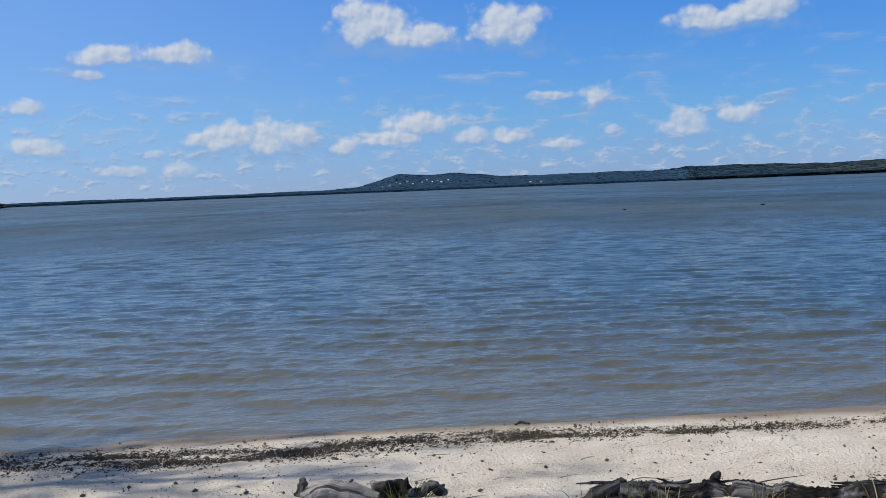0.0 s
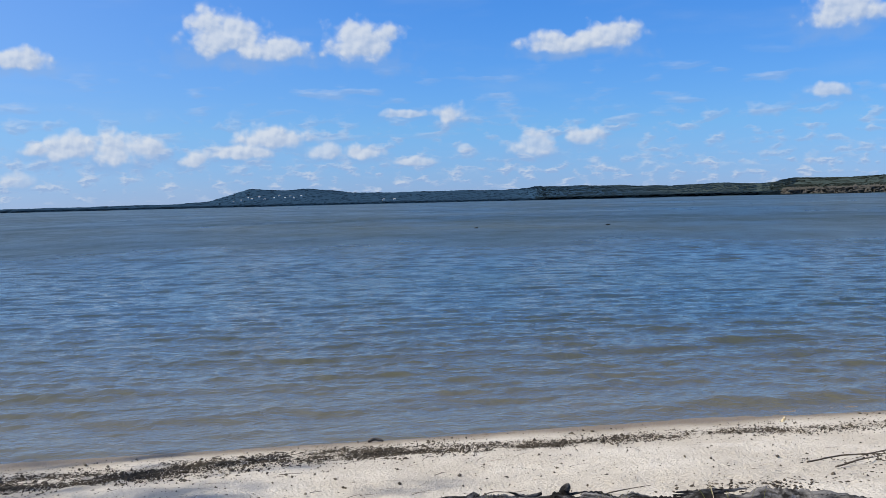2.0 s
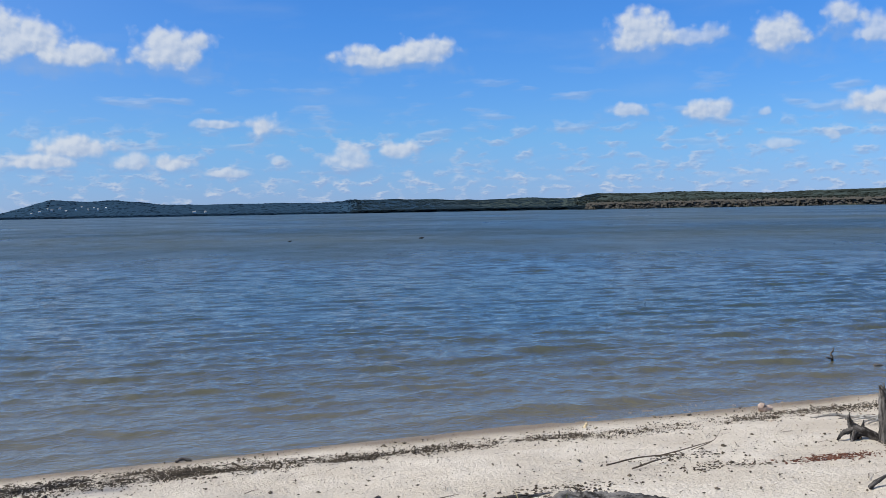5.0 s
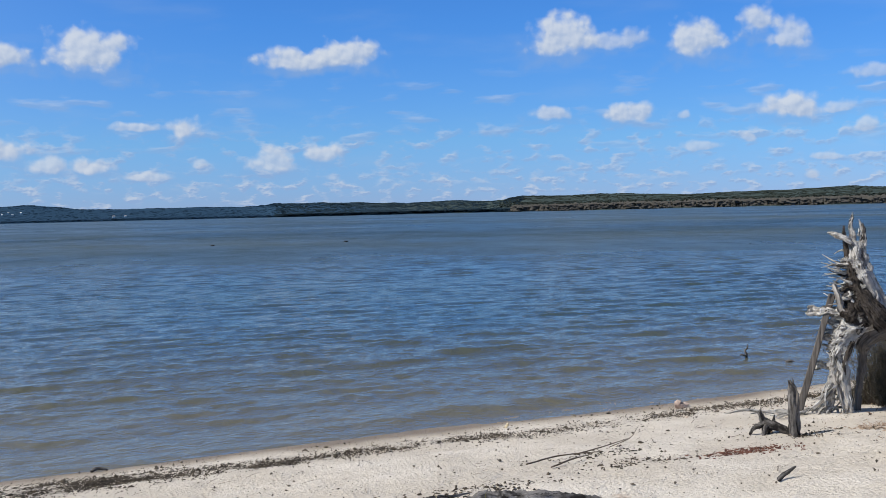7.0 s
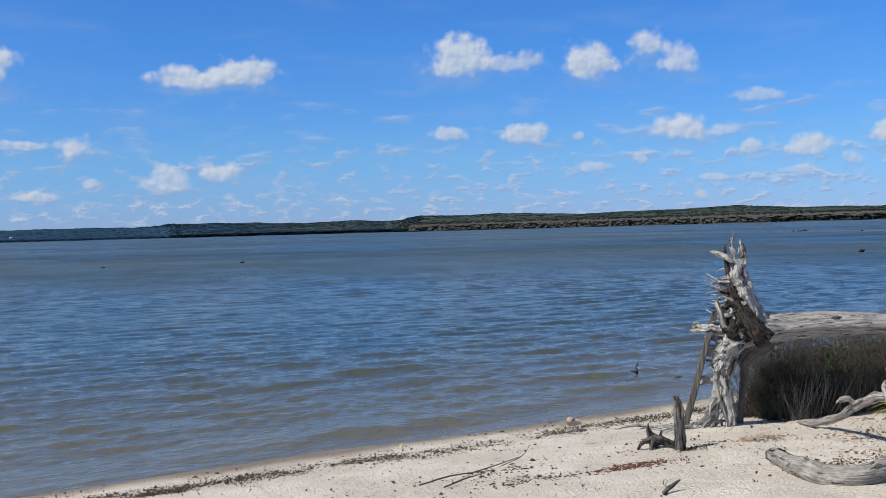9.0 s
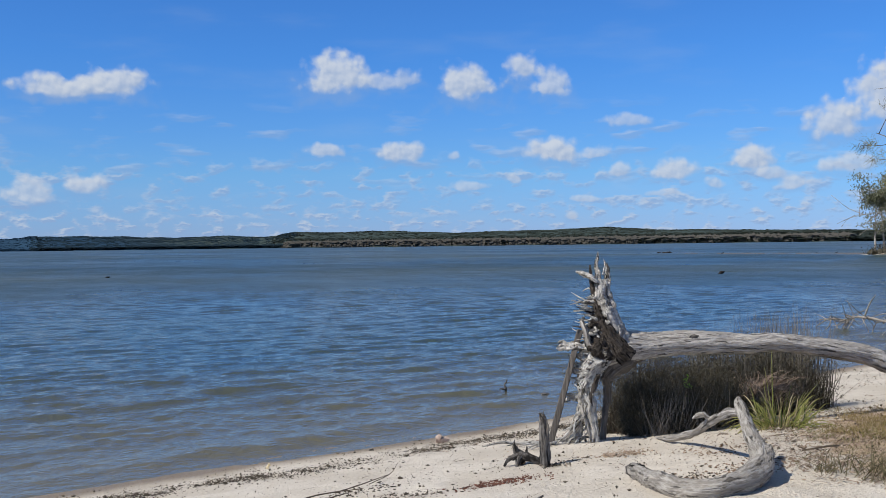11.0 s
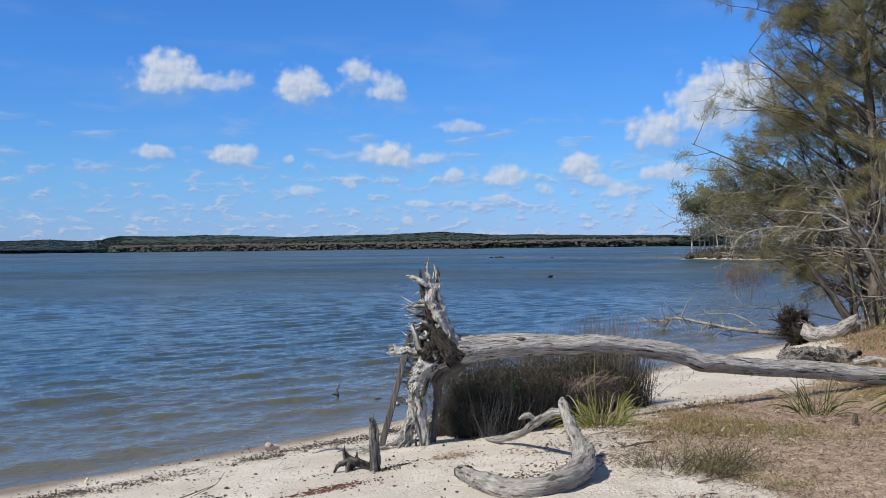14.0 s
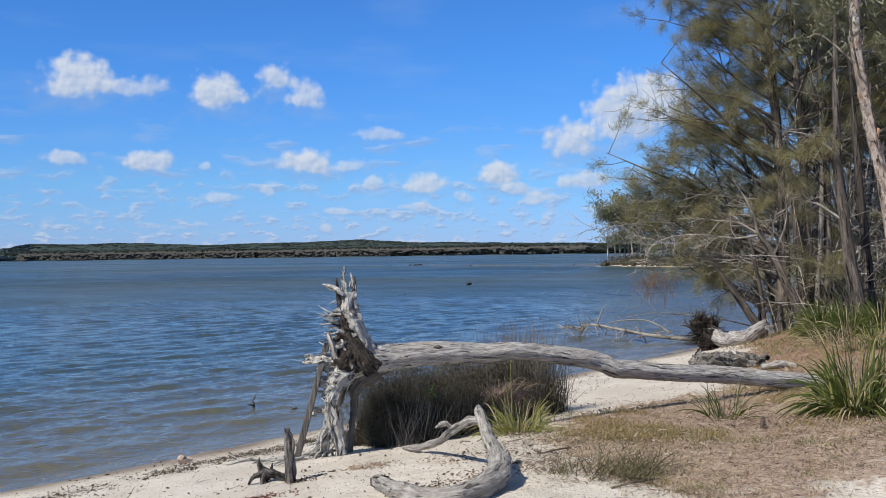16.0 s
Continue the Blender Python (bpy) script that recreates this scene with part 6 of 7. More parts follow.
def charred_logs():
    r = np.random.RandomState(55)
    O = np.array([1.8, 4.93, 0.335])
    s = Shape()
    tube(s, [(-0.72, 0.12, 0.0, 0.06), (-0.60, 0.10, -0.005, 0.072), (-0.3, 0.07, -0.01, 0.068), (0.0, 0.0, -0.015, 0.068), (0.4, -0.08, -0.01, 0.074), (0.75, -0.15, 0.0, 0.082), (1.1, -0.24, -0.02, 0.075), (1.5, -0.34, -0.06, 0.06)], 30, 260, 0.13, 7, 9, 0.13, 0.9)
    log = s.thing("charred_log", CHARRED_LOG, "blackened rough driftwood log lying at the edge of the grass", "log", at=tuple(O))
    s = Shape()
    tube(s, [(-0.24, 0.13, 0.03, 0.03), (-0.235, 0.14, 0.07, 0.026), (-0.22, 0.14, 0.095, 0.008)], 9, 12, 0.2, 3)
    s.part("knob", CHARRED, log)
    for i in range(16):
        x = r.uniform(-0.7, 0.75)
        b = np.array([x, 0.10 - 0.12 * x + r.uniform(-0.05, 0.06), r.uniform(0.0, 0.05)])
        e = b + np.array([r.uniform(0.08, 0.30) * r.choice([-1, 1]), r.uniform(-0.05, 0.04), r.uniform(-0.02, 0.02)])
        s = Shape()
        tube(s, [(*b, 0.008), (*((b + e) / 2 + r.normal(0, 0.010, 3)), 0.010), (*e, 0.003)], 8, 18, 0.2, 60 + i, 3, 0.2)
        s.part("splinter", CHARRED_LOG, log)
    s = Shape()
    tube(s, [(-0.95, 0.06, -0.06, 0.028), (-0.84, 0.12, -0.01, 0.036), (-0.72, 0.17, 0.03, 0.034), (-0.69, 0.19, 0.05, 0.026)], 10, 24, 0.15, 5, 4, 0.1)
    s.part("side_branch", CHARRED, log, "grey side branch")
    O = np.array([-0.28, 5.29, 0.305])
    s = Shape()
    tube(s, [(-0.26, 0.05, -0.03, 0.05), (-0.16, 0.04, 0.01, 0.066), (0.0, 0.0, 0.0, 0.066), (0.14, -0.03, -0.02, 0.045)], 20, 60, 0.06, 9, 5, 0.035)
    log2 = s.thing("driftwood_log", SILVER, "stubby bleached driftwood log with a raised end", "log", at=tuple(O))
    s = Shape()
    tube(s, [(-0.30, 0.05, -0.06, 0.034), (-0.285, 0.07, 0.01, 0.034), (-0.27, 0.08, 0.065, 0.024), (-0.265, 0.08, 0.085, 0.008)], 10, 18, 0.15, 2)
    s.part("raised_end", CHARRED, log2, "dark raised broken end")
    s = Shape()
    tube(s, [(0.10, 0.0, -0.04, 0.035), (0.19, 0.02, 0.03, 0.05), (0.30, 0.0, -0.0, 0.04), (0.36, 0, -0.05, 0.03)], 14, 34, 0.4, 3, 5, 0.15)
    s.part("rotten_end", CHARRED_LOG, log2, "dark rotten end")
    s = Shape()
    tube(s, [(-0.07, -0.02, -0.03, 0.02), (-0.02, 0.0, 0.01, 0.026), (0.03, 0.0, 0.03, 0.036), (0.07, 0, -0.02, 0.025)], 10, 20, 0.3, 5)
    s.thing("wood_lump", CHARRED, "dark broken lump of driftwood on sand", "driftwood", at=(0.13, 5.3, ground_at(0.13, 5.3) + 0.015))


charred_logs()


# ---- the far end of the beach ----
def far_end():
    # root ball and pale trunk of a second fallen tree
    tree = empty("fallen_tree", (17.0, 8.26, ground_at(17.0, 8.26)), "fallen tree with a dark upturned root ball at the water's edge", "fallen tree")
    r = np.random.RandomState(31)
    s = Shape()
    tube(s, [(0.0, 0.05, -0.1, 0.08), (0.0, 0.05, 0.10, 0.15), (0.0, 0.02, 0.32, 0.19), (0.0, 0.0, 0.50, 0.15), (0.0, 0.0, 0.60, 0.04)], 20, 40, 0.30, 2, 6, 0.22)
    s.part("root_ball", ROOT_DARK, tree, "dark matted root ball")
    s = Shape()
    for i in range(230):
        a, b = r.uniform(0, 6.28), r.uniform(-0.9, 1.4)
        d = np.array([math.cos(a) * math.cos(b), math.sin(a) * math.cos(b), math.sin(b)])
        p = np.array([0, 0.02, 0.33]) + d * 0.13
        l = r.uniform(0.10, 0.27) * (1.25 if b > 0.2 else 1.0)
        tube(s, [(*p, 0.014), (*(p + d * l * 0.5 + r.normal(0, 0.04, 3)), 0.009), (*(p + d * l + r.normal(0, 0.06, 3)), 0.002)], 5, 6, 0.2, i)
    tagged(s.part("root_mat", ROOT_DARK, tree, "tangled thin dark roots"), kind="stuff")
    s = Shape()
    tube(s, [(0.0, -0.02, 0.40, 0.11), (-0.06, -0.3, 0.26, 0.13), (-0.12, -0.55, 0.24, 0.12), (-0.25, -0.95, 0.36, 0.115), (-0.42, -1.3, 0.55, 0.085)], 16, 60, 0.14, 4, 5, 0.12, 1.0, 0.05)
    s.part("trunk", SILVER, tree, "short bleached trunk")
    # rough old log on the sand
    x0, y0, x1, y1 = 12.97, 6.36, 13.42, 5.62
    s = Shape()
    O = np.array([13.2, 6.0, ground_at(13.2, 6.0) + 0.12])
    tube(s, [(x0 - O[0] - 0.08, y0 - O[1] + 0.08, -0.05, 0.04), (x0 - O[0], y0 - O[1], -0.03, 0.085), (-0.1, 0.15, -0.02, 0.10), (0.12, -0.2, -0.03, 0.085), (x1 - O[0], y1 - O[1], -0.04, 0.05)], 20, 80, 0.32, 6, 7, 0.16)
    for i in range(16):
        f = r.uniform(-0.42, 0.38)
        b = np.array([-0.02 + 0.5 * f * -1, f, 0.02])
        w = unit(np.array([r.normal(-0.5, 0.5), r.normal(0, 0.8), r.uniform(0.0, 0.9)]))
        tube(s, [(*b, 0.05), (*(b + w * 0.07), r.uniform(0.02, 0.045)), (*(b + w * r.uniform(0.11, 0.17)), 0.006)], 9, 12, 0.4, 40 + i, 3, 0.3)
    s.thing("old_log", OLD_LOG, "rough crumbling grey log on the sand", "log", at=tuple(O))
    s = Shape()
    tube(s, [(-0.15, 0.15, 0.02, 0.04), (0, 0, 0.04, 0.05), (0.12, -0.2, 0.03, 0.03)], 9, 20, 0.2, 6)
    s.thing("old_log", SILVER, "thin grey log beside the crumbling one", "log", at=(13.2, 5.35, ground_at(13.2, 5.35)))
    # dead branches lying in the shallows
    branch = Shape()
    main = np.array([(19.6, 9.5, 0.05, 0.042), (19.2, 10.4, 0.12, 0.038), (19.3, 11.3, 0.20, 0.032), (19.5, 12.2, 0.28, 0.026), (19.6, 12.6, 0.20, 0.018), (19.7, 13.3, 0.16, 0.008)])
    O = np.array([19.4, 11.0, 0.0])
    main[:, :3] -= O
    tube(branch, main, 9, 50, 0.12, 3)
    dead = branch.thing("dead_branch", SNAG_WOOD, "bare dead branch lying in the shallow water", "driftwood", at=tuple(O))
    s = Shape()
    axis = smooth_line(main, 60)
    for i in range(64):
        c = axis[r.randint(6, 58)]
        d = unit(np.array([r.normal(0, 0.6), r.uniform(-0.4, 1.0), r.uniform(-0.45, 0.28)]))
        l = r.uniform(0.25, 0.75)
        m, e = c[:3] + d * l * 0.5 + r.normal(0, 0.06, 3), c[:3] + d * l + r.normal(0, 0.12, 3)
        tube(s, [(*c[:3], 0.013), (*m, 0.009), (*e, 0.004)], 5, 8, 0.15, i)
    for pts in ([(0.1, 1.1, 0.3, 0.02), (0.1, 1.0, 0.55, 0.015), (0.1, 0.85, 0.75, 0.006)], [(-0.1, -0.8, 0.2, 0.02), (0.0, -0.2, 0.42, 0.018), (0.0, 0.5, 0.40, 0.012), (0.05, 0.9, 0.3, 0.005)],
                [(0.3, -1.2, 0.1, 0.012), (0.3, -1.15, 0.45, 0.01), (0.3, -1.25, 0.75, 0.004)]):
        tube(s, pts, 6, 16, 0.1, 2)
    tagged(s.part("side_branch_mass", SNAG_WOOD, dead), kind="stuff")


far_end()


# ---- plants on the beach ----
def tuft(name, label, n, length, spread, mats, seed, width=0.012, droop=0.35, group=""):
    """Strap leaves that rise from one crown and arch over."""
    r = np.random.RandomState(seed)
    thing = empty(name, (0, 0, 0), label, "grass tuft", group)
    for mat, part_name, share, reach in mats:
        k = int(n * share)
        a, lean = r.uniform(0, 6.28, k), r.beta(1.7, 2.0, k) * 1.25 * spread
        l = length * r.uniform(0.55, 1.15, k) * reach
        base = np.stack([0.07 * spread * np.cos(a) * r.rand(k) * 2, 0.07 * spread * np.sin(a) * r.rand(k) * 2, 0 * a - 0.02], -1)
        tip = base + np.stack([np.cos(a) * np.sin(lean) * l, np.sin(a) * np.sin(lean) * l, np.cos(lean) * l * (1 - 0.35 * lean) - droop * l * np.clip(lean - 0.5, 0, 1)], -1)
        s = Shape()
        blades(s, base, tip, width * r.uniform(0.6, 1.2, k), seed, droop, 6)
        s.part(part_name, mat, thing)
    return thing


stand(tuft("strap_grass_tuft", "yellow-green strappy grass tuft beside the fallen trunk", 210, 0.38, 1.75,
           ((STRAP_YELLOW, "leaves", 0.85, 1.0), (STRAP, "inner_leaves", 0.3, 0.8), (STRAP_DRY, "dead_leaves", 0.35, 1.0)), 61, 0.011, 0.45), 7.64, 5.36)
stand(tuft("tall_grass_stalk", "a few tall yellow stalks rising from the strappy tuft", 6, 0.62, 0.75, ((STRAP_YELLOW, "stalks", 1.0, 1.0),), 67, 0.009, 0.05), 7.66, 5.40)
stand(tuft("strap_grass_tuft", "large dark green strappy clump with pale dead leaves", 560, 0.64, 1.75,
           ((STRAP, "leaves", 0.70, 1.0), (STRAP_YELLOW, "outer_leaves", 0.12, 1.05), (STRAP_DRY, "dead_leaves", 0.22, 1.02)), 62, 0.019, 0.5), 9.35, 3.02)
stand(tuft("strap_grass_tuft", "sparse small green tuft on the grassy bank", 70, 0.42, 1.15,
           ((STRAP, "leaves", 0.7, 1.0), (STRAP_DRY, "dead_leaves", 0.35, 1.1)), 63, 0.010), 8.75, 3.95)
stand(tuft("strap_grass_tuft", "green strappy undergrowth below the she-oaks", 300, 0.55, 1.3,
           ((STRAP, "leaves", 0.35, 0.9), (THICKET_LEAF, "outer_leaves", 0.6, 1.0), (STRAP_DRY, "dead_leaves", 0.12, 1.0)), 64, 0.012), 16.6, 5.6)
stand(tuft("strap_grass_tuft", "green strappy undergrowth below the she-oaks", 300, 0.62, 1.3,
           ((STRAP, "leaves", 0.35, 0.9), (THICKET_LEAF, "outer_leaves", 0.6, 1.0), (STRAP_DRY, "dead_leaves", 0.2, 1.0)), 65, 0.012), 18.0, 5.5)
stand(tuft("strap_grass_tuft", "straggling olive undergrowth beside the paperbark", 260, 0.42, 1.5,
           ((STRAP_YELLOW, "leaves", 0.3, 1.0), (STRAP, "inner_leaves", 0.4, 1.0), (STRAP_DRY, "dead_leaves", 0.5, 1.0)), 66, 0.012), 14.9, 4.6)


for x, y, n, k, seed in ((16.5, 5.95, 260, 0.62, 81), (17.0, 6.25, 220, 0.6, 82), (16.1, 5.45, 240, 0.6, 83), (16.6, 5.15, 220, 0.6, 84)):
    stand(tuft("strap_grass_tuft", "dark green strappy undergrowth round the grey trunk", n, k, 1.3, ((STRAP, "leaves", 0.8, 1.0), (STRAP_YELLOW, "outer_leaves", 0.15, 1.0), (STRAP_DRY, "dead_leaves", 0.12, 1.1)), seed, 0.022, 0.4), x, y)
for x, y, n, seed in ((15.35, 5.45, 150, 85), (14.75, 4.85, 150, 86), (15.8, 5.8, 110, 87)):
    stand(tuft("dead_grass_heap", "heap of long dead straw leaves and sticks", n, 0.46, 2.0, ((STRAP_DRY, "leaves", 0.35, 1.0), (BANK_SHRUB, "dead_stem_mass", 0.9, 1.0)), seed, 0.010, 0.35), x, y)


def rush_bed():
    """The dark bed of rushes and twiggy shrub behind the fallen trunk."""
    r = np.random.RandomState(81)
    bed = empty("rush_bed", (7.9, 6.35, ground_at(7.9, 6.35)), "dark bed of brown rushes and twiggy shrub behind the trunk", "rushes")
    O = np.array(bed.location)

    def spots(n, stretch=1.0):
        u = r.uniform(0, 1, n)
        x = 6.85 + 2.35 * u * stretch
        y = 6.75 - 0.58 * u * stretch - 0.32 + r.uniform(0, 1, n) * (0.36 + 0.5 * u)
        return np.stack([x, y, land_z(x, y)], -1) - O

    n = 7600
    b = spots(n)
    h = r.uniform(0.26, 0.74, n) * np.clip(0.78 + 1.3 * fractal(b[:, 0] * 2.4, b[:, 1] * 2.4, 87), 0.3, 1.15)
    t = b + np.stack([r.normal(0, 0.10, n), r.normal(0, 0.10, n), h], -1)
    s = Shape()
    blades(s, b, t, r.uniform(0.003, 0.007, n), 3, joints=2)
    tagged(s.part("rush_stand", RUSH, bed), kind="stuff")
    n = 760
    u = np.where(r.rand(n) < 0.72, r.uniform(0.78, 0.99, n), r.normal(0.58, 0.09, n))
    x, y = 6.85 + 2.35 * u, 6.75 - 0.58 * u + r.uniform(-0.3, 0.4, n)
    b = np.stack([x, y, land_z(x, y)], -1) - O
    t = b + np.stack([r.normal(0, 0.09, n), r.normal(0, 0.09, n), r.uniform(0.60, 1.02, n) + 0.08 * (u > 0.75)], -1)
    s = Shape()
    blades(s, b, t, r.uniform(0.006, 0.009, n), 4, joints=2)
    tagged(s.part("tall_rush_stand", GREY_TWIGS, bed, "thin tall seeding rushes"), kind="stuff")
    # twiggy low shrub in front of them
    n = 1500
    b = spots(n, 0.9)
    b[:, 1] -= 0.12
    tips = b + np.stack([r.normal(0, 0.16, n), r.normal(0, 0.16, n), r.uniform(0.12, 0.62, n)], -1)
    s = Shape()
    blades(s, b, tips, 0.006, 5, joints=2)
    m = 26
    start = np.repeat(tips, m, 0) + r.normal(0, 0.075, (n * m, 3))
    end = start + unit(r.normal(0, 1, (n * m, 3)) + [0, 0, 0.5]) * r.uniform(0.02, 0.05, (n * m, 1))
    blades(s, start, end, 0.007, 6, joints=1)
    s.part("shrub", SHRUB, bed, "dull olive twiggy shrub")
    # rounded twiggy bushes along the near edge
    s = Shape()
    for i in range(11):
        f = (i + 0.5 * r.rand()) / 11
        c = np.array([6.80 + 1.12 * f, 6.32 - 0.42 * f + r.normal(0, 0.06), 0.0])
        c[2] = ground_at(c[0], c[1])
        n = 620
        wide, tall = r.uniform(0.13, 0.25), r.uniform(0.22, 0.54)
        b = c - O + r.normal(0, 0.05, (n, 3)) * [1, 1, 0]
        w = unit(r.normal(0, 1, (n, 3)) * [1, 1, 0.8]) * r.uniform(0.55, 1.05, (n, 1))
        t = c - O + w * [wide, wide, 0.55 * tall] + [0, 0, 0.5 * tall]
        t[:, 2] = np.maximum(t[:, 2], c[2] - O[2] + 0.02)
        pick = r.rand(n) < 0.2
        blades(s, b[pick], t[pick], 0.005, 50 + i, 0.2, 3)
        m = 7
        e = np.repeat(t, m, 0) + r.normal(0, 0.025, (n * m, 3))
        blades(s, e, e + unit(r.normal(0, 1, (n * m, 3)) + [0, 0, 0.9]) * r.uniform(0.02, 0.055, (n * m, 1)), 0.0045, 70 + i, joints=1)
    s.part("twiggy_bushes", SHRUB, bed, "low rounded dark twiggy bushes")
    # grey dead twigs at the root end
    n = 1500
    b = spots(n, 0.5)
    b[:, 1] -= 0.40
    t = b + np.stack([r.normal(0, 0.14, n), r.normal(0, 0.12, n), r.uniform(0.15, 0.58, n)], -1)
    s = Shape()
    blades(s, b, t, r.uniform(0.003, 0.006, n), 9, joints=2)
    tagged(s.part("dead_twig_mass", GREY_TWIGS, bed, "dead grey twigs"), kind="stuff")
    s = Shape()
    c = np.array([7.35, 6.12, 0.60]) - O
    p = c + r.normal(0, 1, (26, 3)) * [0.02, 0.02, 0.055]
    blades(s, p, p + unit(r.normal(0, 1, (26, 3))) * 0.03, 0.018, 7, joints=2)
    tagged(s.part("bright_shoot", BRIGHT_LEAF, bed, "one bright green leafy shoot"), kind="stuff")
    # bent clump of dead brown stems
    s = Shape()
    n = 520
    b = np.array([7.98, 5.84, 0.40]) - O + r.normal(0, 1, (n, 3)) * [0.07, 0.07, 0.03]
    a = r.normal(-0.4, 1.1, n)
    l = r.uniform(0.12, 0.42, n)
    e = b + np.stack([np.cos(a) * l, np.sin(a) * l, r.uniform(0.0, 0.20, n)], -1)
    blades(s, b, e, r.uniform(0.004, 0.008, n), 8, 0.75, 5)
    tagged(s.part("bent_clump", BROWN_STEM, bed, "bent-over clump of dead brown stems"), kind="stuff")


rush_bed()


# ---- grass, litter and beach wrack ----
def scatter_in(r, n, x0, x1, y0, y1, keep):
    x, y = r.uniform(x0, x1, n), r.uniform(y0, y1, n)
    ok = r.rand(n) < keep(x, y)
    return x[ok], y[ok]


def bank_share(x, y):
    """How leafy the ground is, 0 on clean sand to 1 on the bank."""
    bank = np.interp(x, BANK_X, BANK_Y)
    s = np.clip(0.5 + (bank - y) / 0.9 + 0.9 * fractal(x * 1.3, y * 1.3, 90), 0, 1)
    path = np.exp(-(((x - 6.4) / 1.6) ** 2 + ((y - 1.9) / 0.55) ** 2))
    return np.clip(s - 1.0 * path, 0, 1)


def bank_cover():
    r = np.random.RandomState(301)

    def grass(n, area, mat, low, high, width, seed, label, patch_seed, bar):
        x, y = scatter_in(r, n, *area, lambda a, b: bank_share(a, b) * np.clip((lattice(a * 1.3, b * 1.3, patch_seed) - bar) * 4, 0, 1) * np.clip((lattice(a * 8, b * 8, patch_seed + 1) - 0.38) * 5, 0.04, 1))
        k = len(x)
        base = np.stack([x, y, land_z(x, y) - 0.005], -1)
        h = r.uniform(low, high, k)
        tip = base + np.stack([r.normal(0, 0.6, k) * h, r.normal(0, 0.6, k) * h, h], -1)
        s = Shape()
        blades(s, base, tip, width * r.uniform(0.6, 1.2, k), seed, 0.25, 2)
        s.thing("bank_grass", mat, label, "grass", kind="stuff")

    grass(130000, (5.4, 11.5, 1.5, 5.8), DRY_GRASS, 0.015, 0.075, 0.0035, 1, "short dry straw-coloured grass on the bank", 101, 0.55)
    grass(60000, (5.6, 11.5, 1.5, 5.8), GREEN_GRASS, 0.015, 0.06, 0.0035, 2, "short green grass patches on the bank", 103, 0.54)
    grass(20000, (11.5, 22, 3.0, 9.6), DRY_GRASS, 0.02, 0.09, 0.008, 3, "dry grass below the she-oaks", 105, 0.3)
    grass(26000, (11.0, 22, 4.0, 9.6), GREEN_GRASS, 0.02, 0.09, 0.008, 4, "yellow-green grass below the she-oaks", 107, 0.35)
    # leaves and bark shreds
    x, y = scatter_in(r, 150000, 4.8, 19, 1.5, 8.6, lambda a, b: bank_share(a, b) * 0.75 * np.clip(9 / np.hypot(a, b), 0.2, 1.0) + 0.03 * (a > 5.2))
    k = len(x)
    p = np.stack([x, y, land_z(x, y) + 0.012 + 0.01 * r.rand(k)], -1)
    a = r.uniform(0, 6.28, k)
    l = r.uniform(0.012, 0.055, k)
    s = Shape()
    blades(s, p, p + np.stack([np.cos(a) * l, np.sin(a) * l, r.normal(0, 0.012, k)], -1), r.uniform(0.004, 0.011, k), 9, 0.1, 2)
    s.thing("leaf_litter", LITTER, "brown and pale fallen leaves on the bank", "leaf litter", kind="stuff")
    # larger pale curled leaves and strips of bark
    x, y = scatter_in(r, 3000, 5.2, 13, 1.5, 6.0, lambda a, b: bank_share(a, b) * (0.15 + 0.7 * np.clip(fractal(a * 1.1, b * 1.1, 93), 0, 1)))
    k = len(x)
    p = np.stack([x, y, land_z(x, y) + 0.022 + 0.012 * r.rand(k)], -1)
    a, l = r.uniform(0, 6.28, k), r.uniform(0.03, 0.085, k)
    s = Shape()
    blades(s, p, p + np.stack([np.cos(a) * l, np.sin(a) * l, r.normal(0, 0.015, k)], -1), r.uniform(0.007, 0.017, k), 19, 0.2, 3)
    s.thing("bark_litter", PALE_LITTER, "pale curled leaves and bark strips on the bank", "leaf litter", kind="stuff")
    # rusty litter and fallen twigs
    x, y = scatter_in(r, 15000, 5.2, 14, 1.5, 6.0, lambda a, b: (bank_share(a, b) * 0.6 + 0.02) * np.clip(2.2 * lattice(a * 2.5, b * 2.5, 95) - 0.5, 0, 1))
    k = len(x)
    p = np.stack([x, y, land_z(x, y) + 0.014], -1)
    a = r.normal(0.3, 1.2, k)
    l = r.uniform(0.03, 0.12, k) * np.where(r.rand(k) < 0.12, 2.5, 1.0)
    e = p + np.stack([np.cos(a) * l, np.sin(a) * l, 0 * l], -1)
    e[:, 2] = land_z(e[:, 0], e[:, 1]) + 0.016
    s = Shape()
    blades(s, p, e, r.uniform(0.004, 0.009, k), 10, 0.08, 3)
    s.thing("fallen_twigs", LITTER, "thin fallen twigs strewn over the bank", "twigs", kind="stuff")


